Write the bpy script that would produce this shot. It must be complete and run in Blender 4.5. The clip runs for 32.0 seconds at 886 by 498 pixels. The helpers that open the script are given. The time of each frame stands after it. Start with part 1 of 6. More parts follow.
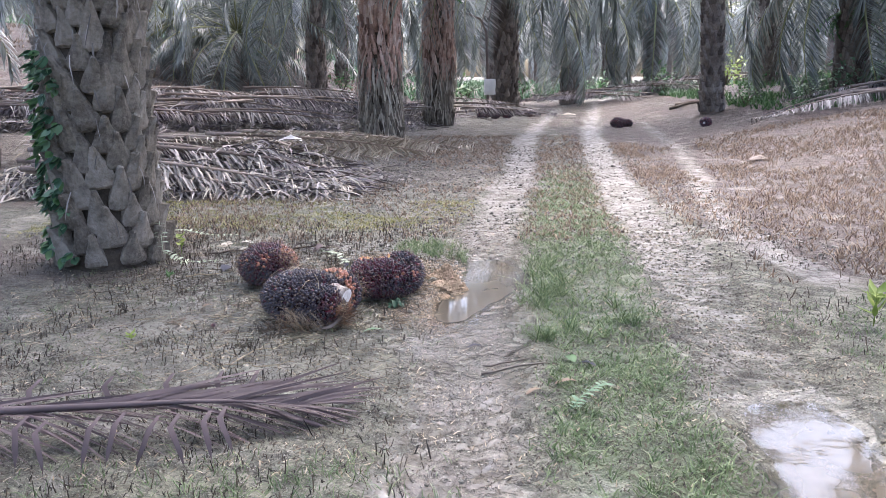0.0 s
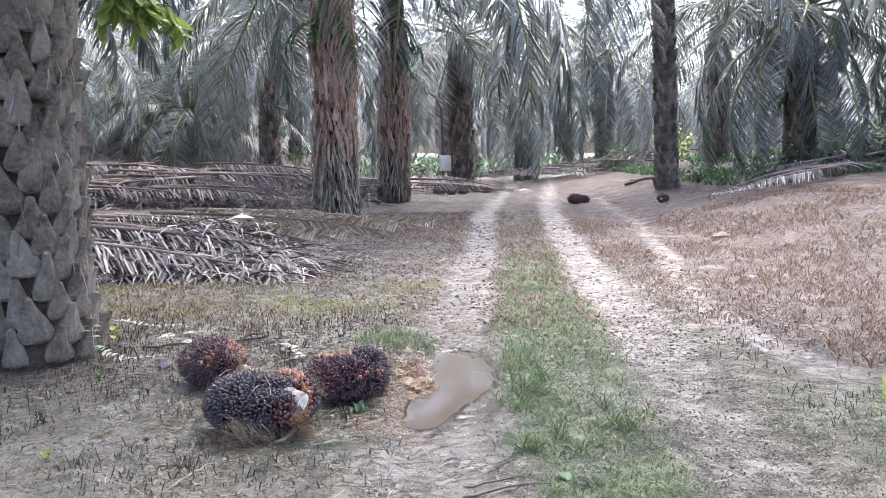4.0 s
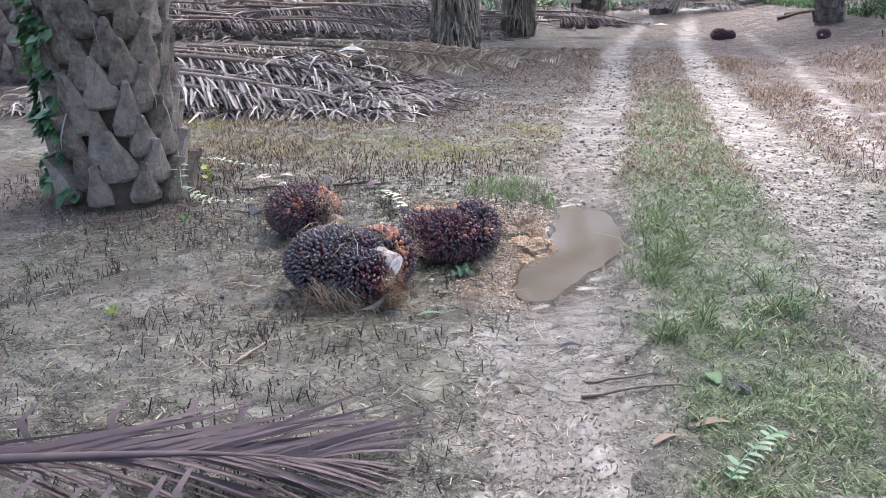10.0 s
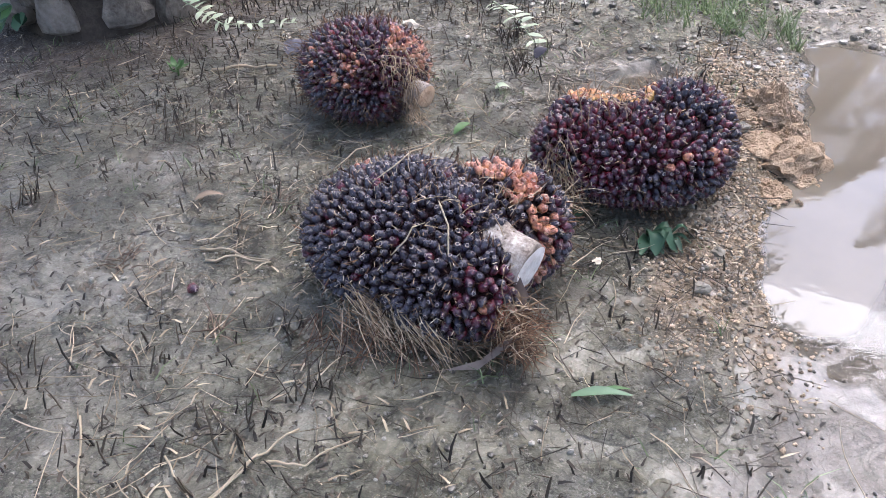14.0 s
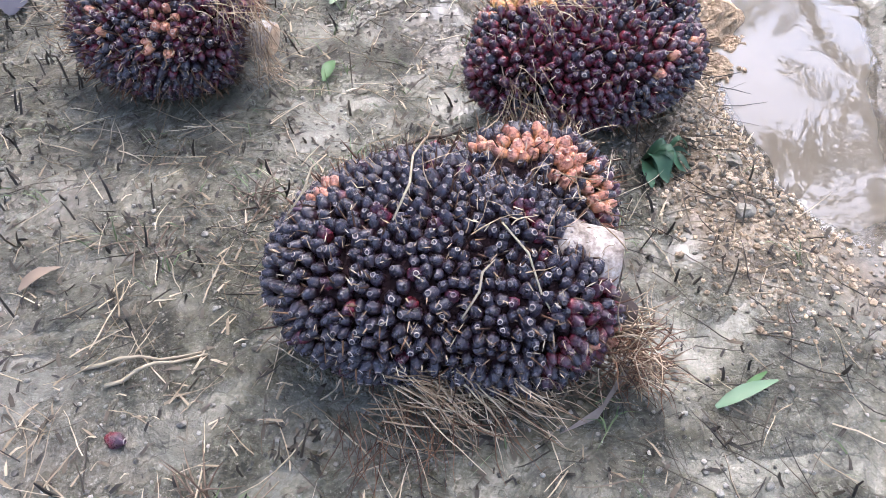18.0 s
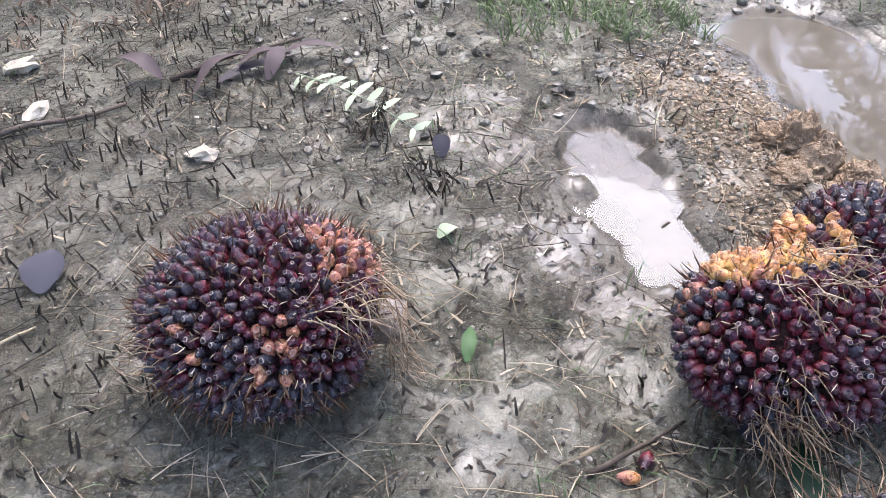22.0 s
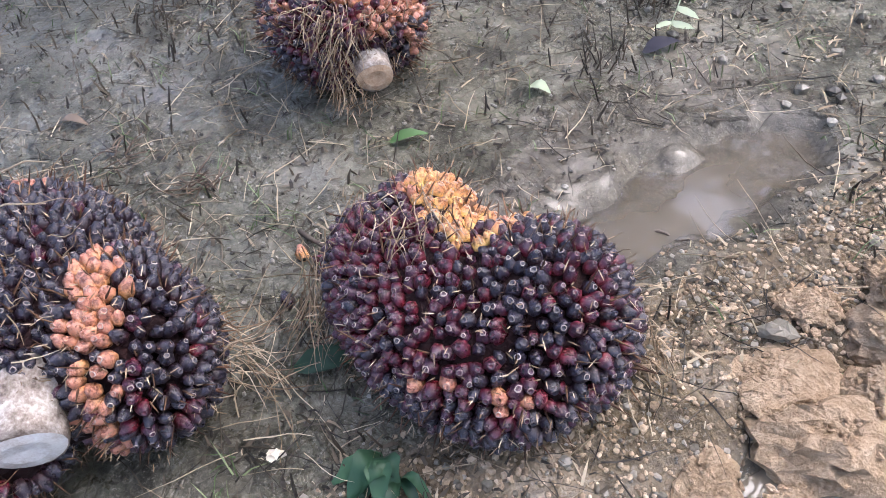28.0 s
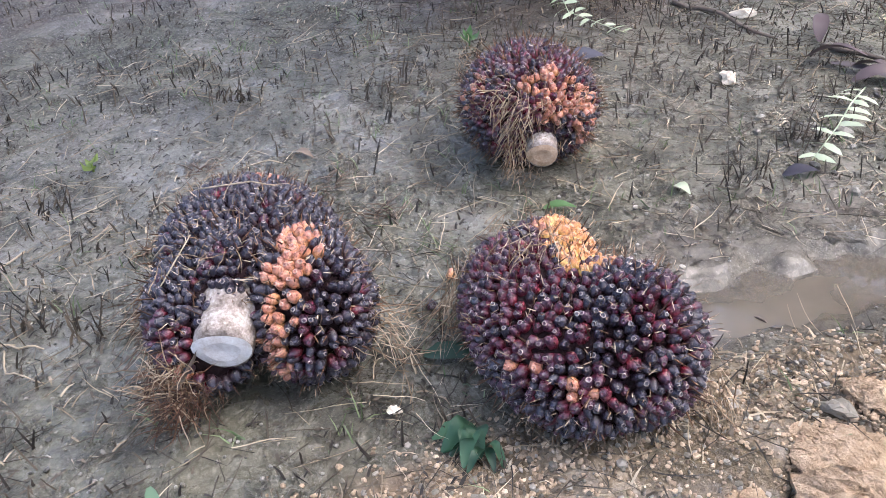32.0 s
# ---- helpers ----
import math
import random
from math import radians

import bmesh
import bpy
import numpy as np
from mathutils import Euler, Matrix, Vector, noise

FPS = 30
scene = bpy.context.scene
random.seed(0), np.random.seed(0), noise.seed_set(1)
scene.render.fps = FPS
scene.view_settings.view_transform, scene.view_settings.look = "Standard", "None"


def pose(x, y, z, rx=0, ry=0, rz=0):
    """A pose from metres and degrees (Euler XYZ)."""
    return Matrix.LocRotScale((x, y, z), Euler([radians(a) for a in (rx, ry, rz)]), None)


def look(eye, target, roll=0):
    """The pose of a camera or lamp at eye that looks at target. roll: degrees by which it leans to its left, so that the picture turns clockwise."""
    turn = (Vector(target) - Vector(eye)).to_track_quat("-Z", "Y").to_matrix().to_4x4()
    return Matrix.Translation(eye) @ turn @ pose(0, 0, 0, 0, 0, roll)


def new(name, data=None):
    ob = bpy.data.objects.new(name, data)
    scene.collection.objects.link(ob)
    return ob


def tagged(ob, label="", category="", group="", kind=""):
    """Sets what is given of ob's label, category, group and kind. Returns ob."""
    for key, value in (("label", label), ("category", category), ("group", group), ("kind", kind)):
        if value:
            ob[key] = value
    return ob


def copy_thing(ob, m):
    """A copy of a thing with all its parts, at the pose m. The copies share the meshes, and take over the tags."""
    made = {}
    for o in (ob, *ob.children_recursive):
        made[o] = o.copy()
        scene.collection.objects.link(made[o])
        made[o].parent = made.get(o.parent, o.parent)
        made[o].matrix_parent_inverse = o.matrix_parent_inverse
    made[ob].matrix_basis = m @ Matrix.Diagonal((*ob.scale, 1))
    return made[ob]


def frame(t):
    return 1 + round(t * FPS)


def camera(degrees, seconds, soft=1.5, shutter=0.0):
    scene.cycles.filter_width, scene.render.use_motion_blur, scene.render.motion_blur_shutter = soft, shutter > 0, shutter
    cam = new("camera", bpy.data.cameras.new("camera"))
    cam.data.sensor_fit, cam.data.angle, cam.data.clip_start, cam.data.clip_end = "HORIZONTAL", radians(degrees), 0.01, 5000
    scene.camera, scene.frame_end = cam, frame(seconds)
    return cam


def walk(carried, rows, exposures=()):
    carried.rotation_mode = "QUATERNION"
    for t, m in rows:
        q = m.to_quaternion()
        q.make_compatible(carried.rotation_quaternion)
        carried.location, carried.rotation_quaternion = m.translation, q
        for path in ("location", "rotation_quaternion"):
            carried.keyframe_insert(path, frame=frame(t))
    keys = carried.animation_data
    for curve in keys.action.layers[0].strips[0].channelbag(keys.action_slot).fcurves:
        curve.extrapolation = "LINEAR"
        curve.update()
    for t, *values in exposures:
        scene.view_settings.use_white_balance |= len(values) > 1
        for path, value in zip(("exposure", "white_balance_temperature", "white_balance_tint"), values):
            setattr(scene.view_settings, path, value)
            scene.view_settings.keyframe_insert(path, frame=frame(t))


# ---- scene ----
cam = camera(57.5, 32.0, 0.8)
METRES, EYE, TILT, LEAN, TURN = 8.07, 1.5, 0.0, 0.0, 0.0
PATH = [
    (0, (0.07, 0.278, 1.474), (0.038, 2.234, 1.056), -0.2),
    (0.5, (0.055, 0.46, 1.491), (0.09, 2.431, 1.155), 0.2),
    (1, (0.005, 0.709, 1.483), (0.135, 2.688, 1.227), -0.3),
    (1.5, (-0.017, 0.781, 1.486), (0.121, 2.761, 1.246), -0.2),
    (2, (-0.006, 0.836, 1.478), (0.092, 2.816, 1.216), -0.2),
    (2.5, (-0.009, 0.835, 1.477), (0.083, 2.816, 1.22), -0.3),
    (3, (-0.012, 0.832, 1.476), (0.073, 2.813, 1.214), 0.0),
    (3.5, (-0.016, 0.833, 1.479), (0.065, 2.815, 1.225), -0.0),
    (5.5, (-0.043, 0.764, 1.483), (0.061, 2.751, 1.285), -1.4),
    (6, (-0.015, 0.726, 1.479), (0.077, 2.713, 1.271), -2.1),
    (6.5, (-0.002, 0.642, 1.492), (0.086, 2.628, 1.278), -1.5),
    (7, (-0.007, 0.615, 1.494), (0.065, 2.604, 1.297), -1.0),
    (7.5, (-0.01, 0.648, 1.488), (0.065, 2.636, 1.277), -1.4),
    (8, (-0.024, 0.732, 1.474), (0.043, 2.716, 1.233), -1.6),
    (8.5, (-0.063, 0.843, 1.443), (-0.03, 2.803, 1.046), -1.6),
    (9, (-0.043, 1.099, 1.406), (-0.109, 3.048, 0.962), -1.6),
    (9.5, (0.015, 1.338, 1.392), (-0.143, 3.252, 0.835), -1.8),
    (10, (-0.004, 1.605, 1.364), (-0.213, 3.495, 0.745), -0.2),
    (10.5, (-0.046, 1.889, 1.356), (-0.326, 3.723, 0.61), -1.2),
    (11, (-0.044, 2.151, 1.342), (-0.414, 3.977, 0.614), -1.5),
    (11.5, (-0.04, 2.414, 1.333), (-0.435, 4.218, 0.565), -0.1),
    (12, (-0.117, 2.703, 1.297), (-0.468, 4.495, 0.481), -0.1),
    (12.5, (-0.165, 2.959, 1.269), (-0.581, 4.679, 0.338), -0.8),
    (13, (-0.164, 3.244, 1.246), (-0.716, 4.891, 0.256), -1.7),
    (13.5, (-0.223, 3.433, 1.226), (-0.777, 4.992, 0.102), -2.2),
    (14, (-0.404, 3.637, 1.209), (-0.837, 5.193, 0.03), -2.3),
    (14.5, (-0.519, 3.806, 1.168), (-0.874, 5.32, -0.09), -3.1),
    (16.5, (-0.945, 4.185, 1.12), (-0.731, 5.51, -0.363), -5.0),
    (17, (-0.991, 4.186, 1.119), (-0.708, 5.534, -0.331), -2.2),
    (17.5, (-1.016, 4.181, 1.122), (-0.713, 5.53, -0.323), -0.9),
    (18, (-1.035, 4.202, 1.123), (-0.74, 5.539, -0.334), -0.8),
    (18.5, (-1.033, 4.221, 1.121), (-0.73, 5.569, -0.325), -0.9),
    (19, (-1.049, 4.285, 1.138), (-0.793, 5.704, -0.248), -2.0),
    (19.5, (-1.064, 4.439, 1.134), (-0.85, 5.895, -0.219), -5.4),
    (20, (-1.114, 4.579, 1.162), (-1.088, 6.08, -0.16), -7.3),
    (20.5, (-1.162, 4.69, 1.165), (-1.201, 6.224, -0.118), -6.8),
    (21, (-1.249, 4.821, 1.166), (-1.203, 6.31, -0.169), -6.0),
    (21.5, (-1.277, 4.881, 1.166), (-1.095, 6.339, -0.19), -5.7),
    (22, (-1.249, 4.901, 1.148), (-0.844, 6.337, -0.184), -4.0),
    (22.5, (-1.209, 4.907, 1.15), (-0.582, 6.259, -0.184), -2.9),
    (23, (-1.161, 4.903, 1.138), (-0.386, 6.118, -0.249), -3.4),
    (23.5, (-1.091, 4.87, 1.138), (-0.271, 6.073, -0.233), -1.3),
    (24, (-0.937, 4.776, 1.123), (-0.289, 6.125, -0.203), -1.5),
    (24.5, (-0.808, 4.739, 1.126), (-0.282, 6.15, -0.19), -3.3),
    (25, (-0.639, 4.793, 1.112), (-0.35, 6.252, -0.225), -0.3),
    (25.5, (-0.491, 4.847, 1.117), (-0.444, 6.324, -0.23), -1.6),
    (27.5, (0.19, 5.11, 1.103), (-0.801, 6.056, -0.355), -6.0),
    (28, (0.252, 5.141, 1.108), (-0.91, 5.887, -0.339), -7.5),
    (28.5, (0.436, 5.173, 1.119), (-0.996, 5.606, -0.208), -7.6),
    (29, (0.586, 5.173, 1.16), (-0.93, 5.461, -0.112), -7.4),
    (29.5, (0.607, 5.124, 1.17), (-0.943, 5.42, -0.059), -7.1),
    (30, (0.614, 5.07, 1.175), (-0.925, 5.458, -0.043), -7.0),
    (30.5, (0.62, 5.036, 1.179), (-0.924, 5.466, -0.017), -6.2),
    (31, (0.613, 5.028, 1.181), (-0.922, 5.486, -0.016), -5.2),
    (31.5, (0.609, 5.03, 1.182), (-0.923, 5.496, -0.016), -5.2),
    (32, (0.612, 5.031, 1.183), (-0.924, 5.525, 0.002), -5.6),
]
EXPOSURE = [(0.0, 2.75, 5880, 15), (6.0, 2.94, 5880, 15), (9.0, 2.79, 5880, 15), (13.0, 2.63, 5860, 15), (17.5, 3.10, 5880, 15), (20.0, 2.78, 5860, 15), (22.5, 2.74, 5860, 15), (25.0, 2.38, 5860, 15), (29.0, 2.73, 5860, 15), (32.0, 2.78, 5860, 15)]
walk(cam, [(t, look(eye, target, roll)) for t, eye, target, roll in PATH], EXPOSURE)

# ---- light ----
SUN_ELEVATION, SUN_AZIMUTH = 66.0, 20.0
world = bpy.data.worlds.new("sky")
scene.world = world
world.use_nodes = True
wn = world.node_tree.nodes
sky = wn.new("ShaderNodeTexSky")
sky.sky_type = "NISHITA"
sky.sun_disc = False
sky.sun_elevation = radians(SUN_ELEVATION)
sky.sun_rotation = radians(SUN_AZIMUTH)
sky.air_density, sky.dust_density, sky.ozone_density = 1.0, 6.0, 1.0
wn["Background"].inputs["Strength"].default_value = 0.15
world.node_tree.links.new(sky.outputs["Color"], wn["Background"].inputs["Color"])
sun_data = bpy.data.lights.new("sun", "SUN")
sun_data.energy, sun_data.angle, sun_data.color = 0.85, radians(60), (1.0, 0.96, 0.9)
sun = new("sun", sun_data)
sun.matrix_world = look(
    (30 * math.sin(radians(SUN_AZIMUTH)) * math.cos(radians(SUN_ELEVATION)),
     30 * math.cos(radians(SUN_AZIMUTH)) * math.cos(radians(SUN_ELEVATION)),
     30 * math.sin(radians(SUN_ELEVATION))), (0, 0, 0))

rng = np.random.default_rng(7)


# ---- materials ----
def material(name):
    m = bpy.data.materials.new(name)
    m.use_nodes = True
    t = m.node_tree
    return m, t, t.nodes["Principled BSDF"]


def noise_node(t, scale, detail=4.0, rough=0.6, source="position", distortion=0.0):
    n = t.nodes.new("ShaderNodeTexNoise")
    n.inputs["Scale"].default_value = scale
    n.inputs["Detail"].default_value = detail
    n.inputs["Roughness"].default_value = rough
    n.inputs["Distortion"].default_value = distortion
    if source == "position":
        g = t.nodes.new("ShaderNodeNewGeometry")
        t.links.new(g.outputs["Position"], n.inputs["Vector"])
    else:
        g = t.nodes.new("ShaderNodeTexCoord")
        t.links.new(g.outputs["Object"], n.inputs["Vector"])
    return n


def ramp_node(t, stops, source):
    r = t.nodes.new("ShaderNodeValToRGB")
    els = r.color_ramp.elements
    while len(els) < len(stops):
        els.new(0.5)
    for e, (p, c) in zip(els, stops):
        e.position, e.color = p, (*c, 1)
    t.links.new(source, r.inputs["Fac"])
    return r


def mix_node(t, fac, a, b, blend="MIX"):
    n = t.nodes.new("ShaderNodeMix")
    n.data_type, n.blend_type = "RGBA", blend
    for socket, value in ((n.inputs[0], fac), (n.inputs[6], a), (n.inputs[7], b)):
        if isinstance(value, (int, float)):
            socket.default_value = value
        elif isinstance(value, tuple):
            socket.default_value = (*value, 1)
        else:
            t.links.new(value, socket)
    return n.outputs[2]


def math_node(t, op, a, b=0.0):
    n = t.nodes.new("ShaderNodeMath")
    n.operation = op
    n.use_clamp = op in ("MULTIPLY_ADD",)
    for socket, value in ((n.inputs[0], a), (n.inputs[1], b)):
        if isinstance(value, (int, float)):
            socket.default_value = value
        else:
            t.links.new(value, socket)
    return n.outputs[0]


def span(t, source, lo, hi):
    n = t.nodes.new("ShaderNodeMapRange")
    n.clamp = True
    t.links.new(source, n.inputs["Value"])
    n.inputs["From Min"].default_value, n.inputs["From Max"].default_value = lo, hi
    return n.outputs["Result"]


def attribute(t, name):
    n = t.nodes.new("ShaderNodeAttribute")
    n.attribute_name = name
    return n.outputs["Fac"]


def bump(t, bsdf, height, strength, distance):
    b = t.nodes.new("ShaderNodeBump")
    b.inputs["Strength"].default_value, b.inputs["Distance"].default_value = strength, distance
    t.links.new(height, b.inputs["Height"])
    t.links.new(b.outputs["Normal"], bsdf.inputs["Normal"])


def chance(t, islands):
    if islands:
        return t.nodes.new("ShaderNodeNewGeometry").outputs["Random Per Island"]
    return t.nodes.new("ShaderNodeObjectInfo").outputs["Random"]


def rough_stuff(name, stops, scale, rough=0.8, relief=0.3, depth=0.004, fine=6.0, vary=0.0, islands=False, spec=0.3, source="position"):
    """A matt natural surface: a ramp over coarse noise, fine grain, relief, and a shift of tone from piece to piece."""
    m, t, b = material(name)
    n = noise_node(t, scale, 5, 0.65, source)
    f = noise_node(t, scale * fine, 4, 0.7, source)
    both = math_node(t, "ADD", math_node(t, "MULTIPLY", n.outputs["Fac"], 0.6), math_node(t, "MULTIPLY", f.outputs["Fac"], 0.4))
    if vary:
        both = math_node(t, "ADD", both, math_node(t, "MULTIPLY", math_node(t, "SUBTRACT", chance(t, islands), 0.5), vary))
    r = ramp_node(t, stops, both)
    t.links.new(r.outputs["Color"], b.inputs["Base Color"])
    b.inputs["Roughness"].default_value = rough
    b.inputs["Specular IOR Level"].default_value = spec
    bump(t, b, f.outputs["Fac"], relief, depth)
    return m


def leaf_stuff(name, dark, light, rough=0.45, through_light=0.3, islands=True, vary=0.9, spec=0.4):
    """Leaf blades: tone from blade to blade, and light that passes through."""
    m, t, b = material(name)
    n = noise_node(t, 3.0, 3)
    v = math_node(t, "ADD", math_node(t, "MULTIPLY", n.outputs["Fac"], 1 - vary / 2), math_node(t, "MULTIPLY", math_node(t, "SUBTRACT", chance(t, islands), 0.4), vary))
    c = mix_node(t, span(t, v, 0.1, 0.9), dark, light)
    t.links.new(c, b.inputs["Base Color"])
    b.inputs["Roughness"].default_value = rough
    b.inputs["Specular IOR Level"].default_value = spec
    tr = t.nodes.new("ShaderNodeBsdfTranslucent")
    t.links.new(c, tr.inputs["Color"])
    mx = t.nodes.new("ShaderNodeMixShader")
    mx.inputs[0].default_value = through_light
    t.links.new(b.outputs[0], mx.inputs[1])
    t.links.new(tr.outputs[0], mx.inputs[2])
    t.links.new(mx.outputs[0], t.nodes["Material Output"].inputs["Surface"])
    return m


def fruit_stuff(name, base, shoulder, tip, islands):
    """A palm fruit: pale or red at its foot, darker towards its tip, with a dry tan point, and a waxy gloss."""
    m, t, b = material(name)
    along = attribute(t, "along")
    n = noise_node(t, 60, 4, 0.6)
    w = math_node(t, "ADD", along, math_node(t, "MULTIPLY", math_node(t, "SUBTRACT", n.outputs["Fac"], 0.5), 0.35))
    w = math_node(t, "ADD", w, math_node(t, "MULTIPLY", math_node(t, "SUBTRACT", chance(t, islands), 0.5), 0.3))
    r = ramp_node(t, [(0.0, base), (0.45, shoulder), (0.75, tip)], w)
    scratches = noise_node(t, 220, 3, 0.7)
    mottle = noise_node(t, 120, 5, 0.75)
    c = mix_node(t, span(t, mottle.outputs["Fac"], 0.54, 0.40), r.outputs["Color"], mix_node(t, 1.0, r.outputs["Color"], (0.32, 0.28, 0.32), "MULTIPLY"))
    bloom = noise_node(t, 170, 4, 0.7, distortion=1.5)
    c = mix_node(t, math_node(t, "MULTIPLY", span(t, bloom.outputs["Fac"], 0.55, 0.70), 0.14), c, (0.20, 0.110, 0.145))
    c = mix_node(t, math_node(t, "MULTIPLY", span(t, scratches.outputs["Fac"], 0.55, 0.69), 0.42), c, (0.30, 0.22, 0.175))
    dry = math_node(t, "ADD", along, math_node(t, "MULTIPLY", scratches.outputs["Fac"], 0.05))
    tips = math_node(t, "MULTIPLY", span(t, dry, 0.965, 1.0), span(t, chance(t, islands), 0.40, 0.95))
    c = mix_node(t, tips, c, (0.38, 0.31, 0.27))
    t.links.new(c, b.inputs["Base Color"])
    t.links.new(ramp_node(t, [(0.3, (0.16,) * 3), (0.65, (0.42,) * 3)], n.outputs["Fac"]).outputs["Color"], b.inputs["Roughness"])
    b.inputs["Specular IOR Level"].default_value = 0.6
    bump(t, b, mottle.outputs["Fac"], 0.6, 0.004)
    return m


def fruit_set(islands):
    return {
        "dark": fruit_stuff("fruit_black_purple", (0.030, 0.006, 0.010), (0.019, 0.010, 0.019), (0.022, 0.020, 0.037), islands),
        "red": fruit_stuff("fruit_dark_red", (0.17, 0.012, 0.017), (0.125, 0.011, 0.026), (0.048, 0.014, 0.034), islands),
        "orange": fruit_stuff("fruit_orange", (0.58, 0.29, 0.10), (0.55, 0.24, 0.12), (0.48, 0.20, 0.13), islands),
        "yellow": fruit_stuff("fruit_yellow", (0.84, 0.58, 0.19), (0.80, 0.49, 0.15), (0.64, 0.30, 0.12), islands),
    }


FRUIT_PIECE, FRUIT_JOINED = fruit_set(False), fruit_set(True)
BOOT = rough_stuff("old_frond_base", [(0.28, (0.040, 0.032, 0.024)), (0.42, (0.122, 0.103, 0.083)), (0.54, (0.200, 0.173, 0.142)), (0.66, (0.265, 0.232, 0.195)), (0.80, (0.36, 0.322, 0.275))], 7, 0.9, 0.9, 0.018, 5, 0.18)
BOOT_RED = rough_stuff("reddish_frond_base", [(0.25, (0.14, 0.085, 0.065)), (0.5, (0.34, 0.215, 0.165)), (0.75, (0.56, 0.45, 0.38))], 5, 0.9, 0.6, 0.01, 9, 0.5)
# Trunk behind separate frond bases; its dark colour carries the gaps' shade.
BARK_SHADED = rough_stuff("shaded_fibrous_bark", [(0.25, (0.022, 0.018, 0.014)), (0.5, (0.060, 0.047, 0.036)), (0.8, (0.15, 0.12, 0.09))], 12, 0.95, 0.8, 0.012, 6)
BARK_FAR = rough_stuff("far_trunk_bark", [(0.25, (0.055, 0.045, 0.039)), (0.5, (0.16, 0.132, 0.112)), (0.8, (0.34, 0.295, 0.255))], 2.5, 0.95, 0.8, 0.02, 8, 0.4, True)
FIBRE = rough_stuff("dry_fibre", [(0.2, (0.12, 0.078, 0.046)), (0.5, (0.28, 0.20, 0.125)), (0.8, (0.48, 0.38, 0.265))], 14, 0.85, 0.1, 0.001, 4, 0.6, True)
FIBRE_DARK = rough_stuff("dark_fibre", [(0.2, (0.035, 0.016, 0.010)), (0.5, (0.09, 0.045, 0.025)), (0.8, (0.20, 0.11, 0.06))], 20, 0.85, 0.1, 0.001, 4, 0.6, True)
# Near black: the shade in the gaps between fruits is in this colour.
CORE_SHADED = rough_stuff("shaded_bunch_core", [(0.2, (0.005, 0.002, 0.002)), (0.5, (0.015, 0.004, 0.005)), (0.8, (0.045, 0.014, 0.012))], 40, 0.9, 0.8, 0.01, 5)
STALK_SIDE = rough_stuff("stalk_side", [(0.38, (0.10, 0.075, 0.058)), (0.5, (0.27, 0.225, 0.19)), (0.62, (0.48, 0.44, 0.40))], 30, 0.7, 0.4, 0.003, 5)
STALK_CUT = rough_stuff("cut_stalk", [(0.35, (0.46, 0.40, 0.35)), (0.5, (0.62, 0.58, 0.55)), (0.65, (0.72, 0.70, 0.67))], 45, 0.6, 0.3, 0.002, 5)
STALK_CUT_BROWN = rough_stuff("weathered_cut_stalk", [(0.3, (0.26, 0.15, 0.08)), (0.5, (0.46, 0.33, 0.22)), (0.7, (0.60, 0.50, 0.38))], 45, 0.7, 0.3, 0.002, 5)
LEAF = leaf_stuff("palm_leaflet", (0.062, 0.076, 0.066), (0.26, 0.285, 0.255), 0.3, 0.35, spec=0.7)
# Paler copy of the near leaflet: distance haze is put into its colour.
LEAF_HAZED = leaf_stuff("hazed_far_palm_leaflet", (0.115, 0.130, 0.118), (0.38, 0.405, 0.38), 0.32, 0.35, spec=0.7)
RACHIS = rough_stuff("green_rachis", [(0.2, (0.10, 0.12, 0.05)), (0.5, (0.19, 0.20, 0.09)), (0.8, (0.28, 0.27, 0.14))], 4, 0.55, 0.2, 0.003, 6)
DRY = leaf_stuff("dry_leaflet", (0.11, 0.098, 0.092), (0.46, 0.42, 0.39), 0.7, 0.12)
DRY_PALE = leaf_stuff("pale_dry_leaflet", (0.20, 0.17, 0.13), (0.56, 0.51, 0.42), 0.75, 0.12)
DRY_DARK = leaf_stuff("dark_dry_leaflet", (0.040, 0.033, 0.038), (0.20, 0.172, 0.182), 0.7, 0.1)
DRY_BROWN = leaf_stuff("purple_brown_dry_leaflet", (0.030, 0.020, 0.022), (0.165, 0.122, 0.122), 0.65, 0.08)
DRY_RACHIS = rough_stuff("dry_rachis", [(0.2, (0.070, 0.052, 0.044)), (0.5, (0.175, 0.137, 0.115)), (0.8, (0.34, 0.285, 0.24))], 6, 0.75, 0.3, 0.003, 6, 0.3)
FERN = leaf_stuff("pale_fern", (0.28, 0.34, 0.22), (0.62, 0.68, 0.50), 0.6, 0.25)
FERN_GREEN = leaf_stuff("green_fern", (0.04, 0.10, 0.035), (0.13, 0.24, 0.08), 0.5, 0.3)
FERN_MID = leaf_stuff("dull_green_leaf", (0.09, 0.16, 0.085), (0.20, 0.30, 0.18), 0.5, 0.25)
BROAD = leaf_stuff("yellow_green_leaf", (0.18, 0.25, 0.055), (0.44, 0.52, 0.17), 0.45, 0.5, False)
WEED = leaf_stuff("dark_green_leaf", (0.018, 0.052, 0.026), (0.05, 0.12, 0.058), 0.5, 0.2, False)
GRASS = leaf_stuff("grass_blade", (0.070, 0.110, 0.042), (0.25, 0.310, 0.155), 0.45, 0.3)
GRASS_DRY = leaf_stuff("dry_grass_blade", (0.12, 0.082, 0.058), (0.36, 0.275, 0.20), 0.7, 0.25)
GRASS_YELLOW = leaf_stuff("yellow_grass_blade", (0.16, 0.16, 0.05), (0.40, 0.38, 0.14), 0.6, 0.3)
STUBBLE = leaf_stuff("dead_stem", (0.020, 0.016, 0.012), (0.12, 0.095, 0.066), 0.8, 0.05)
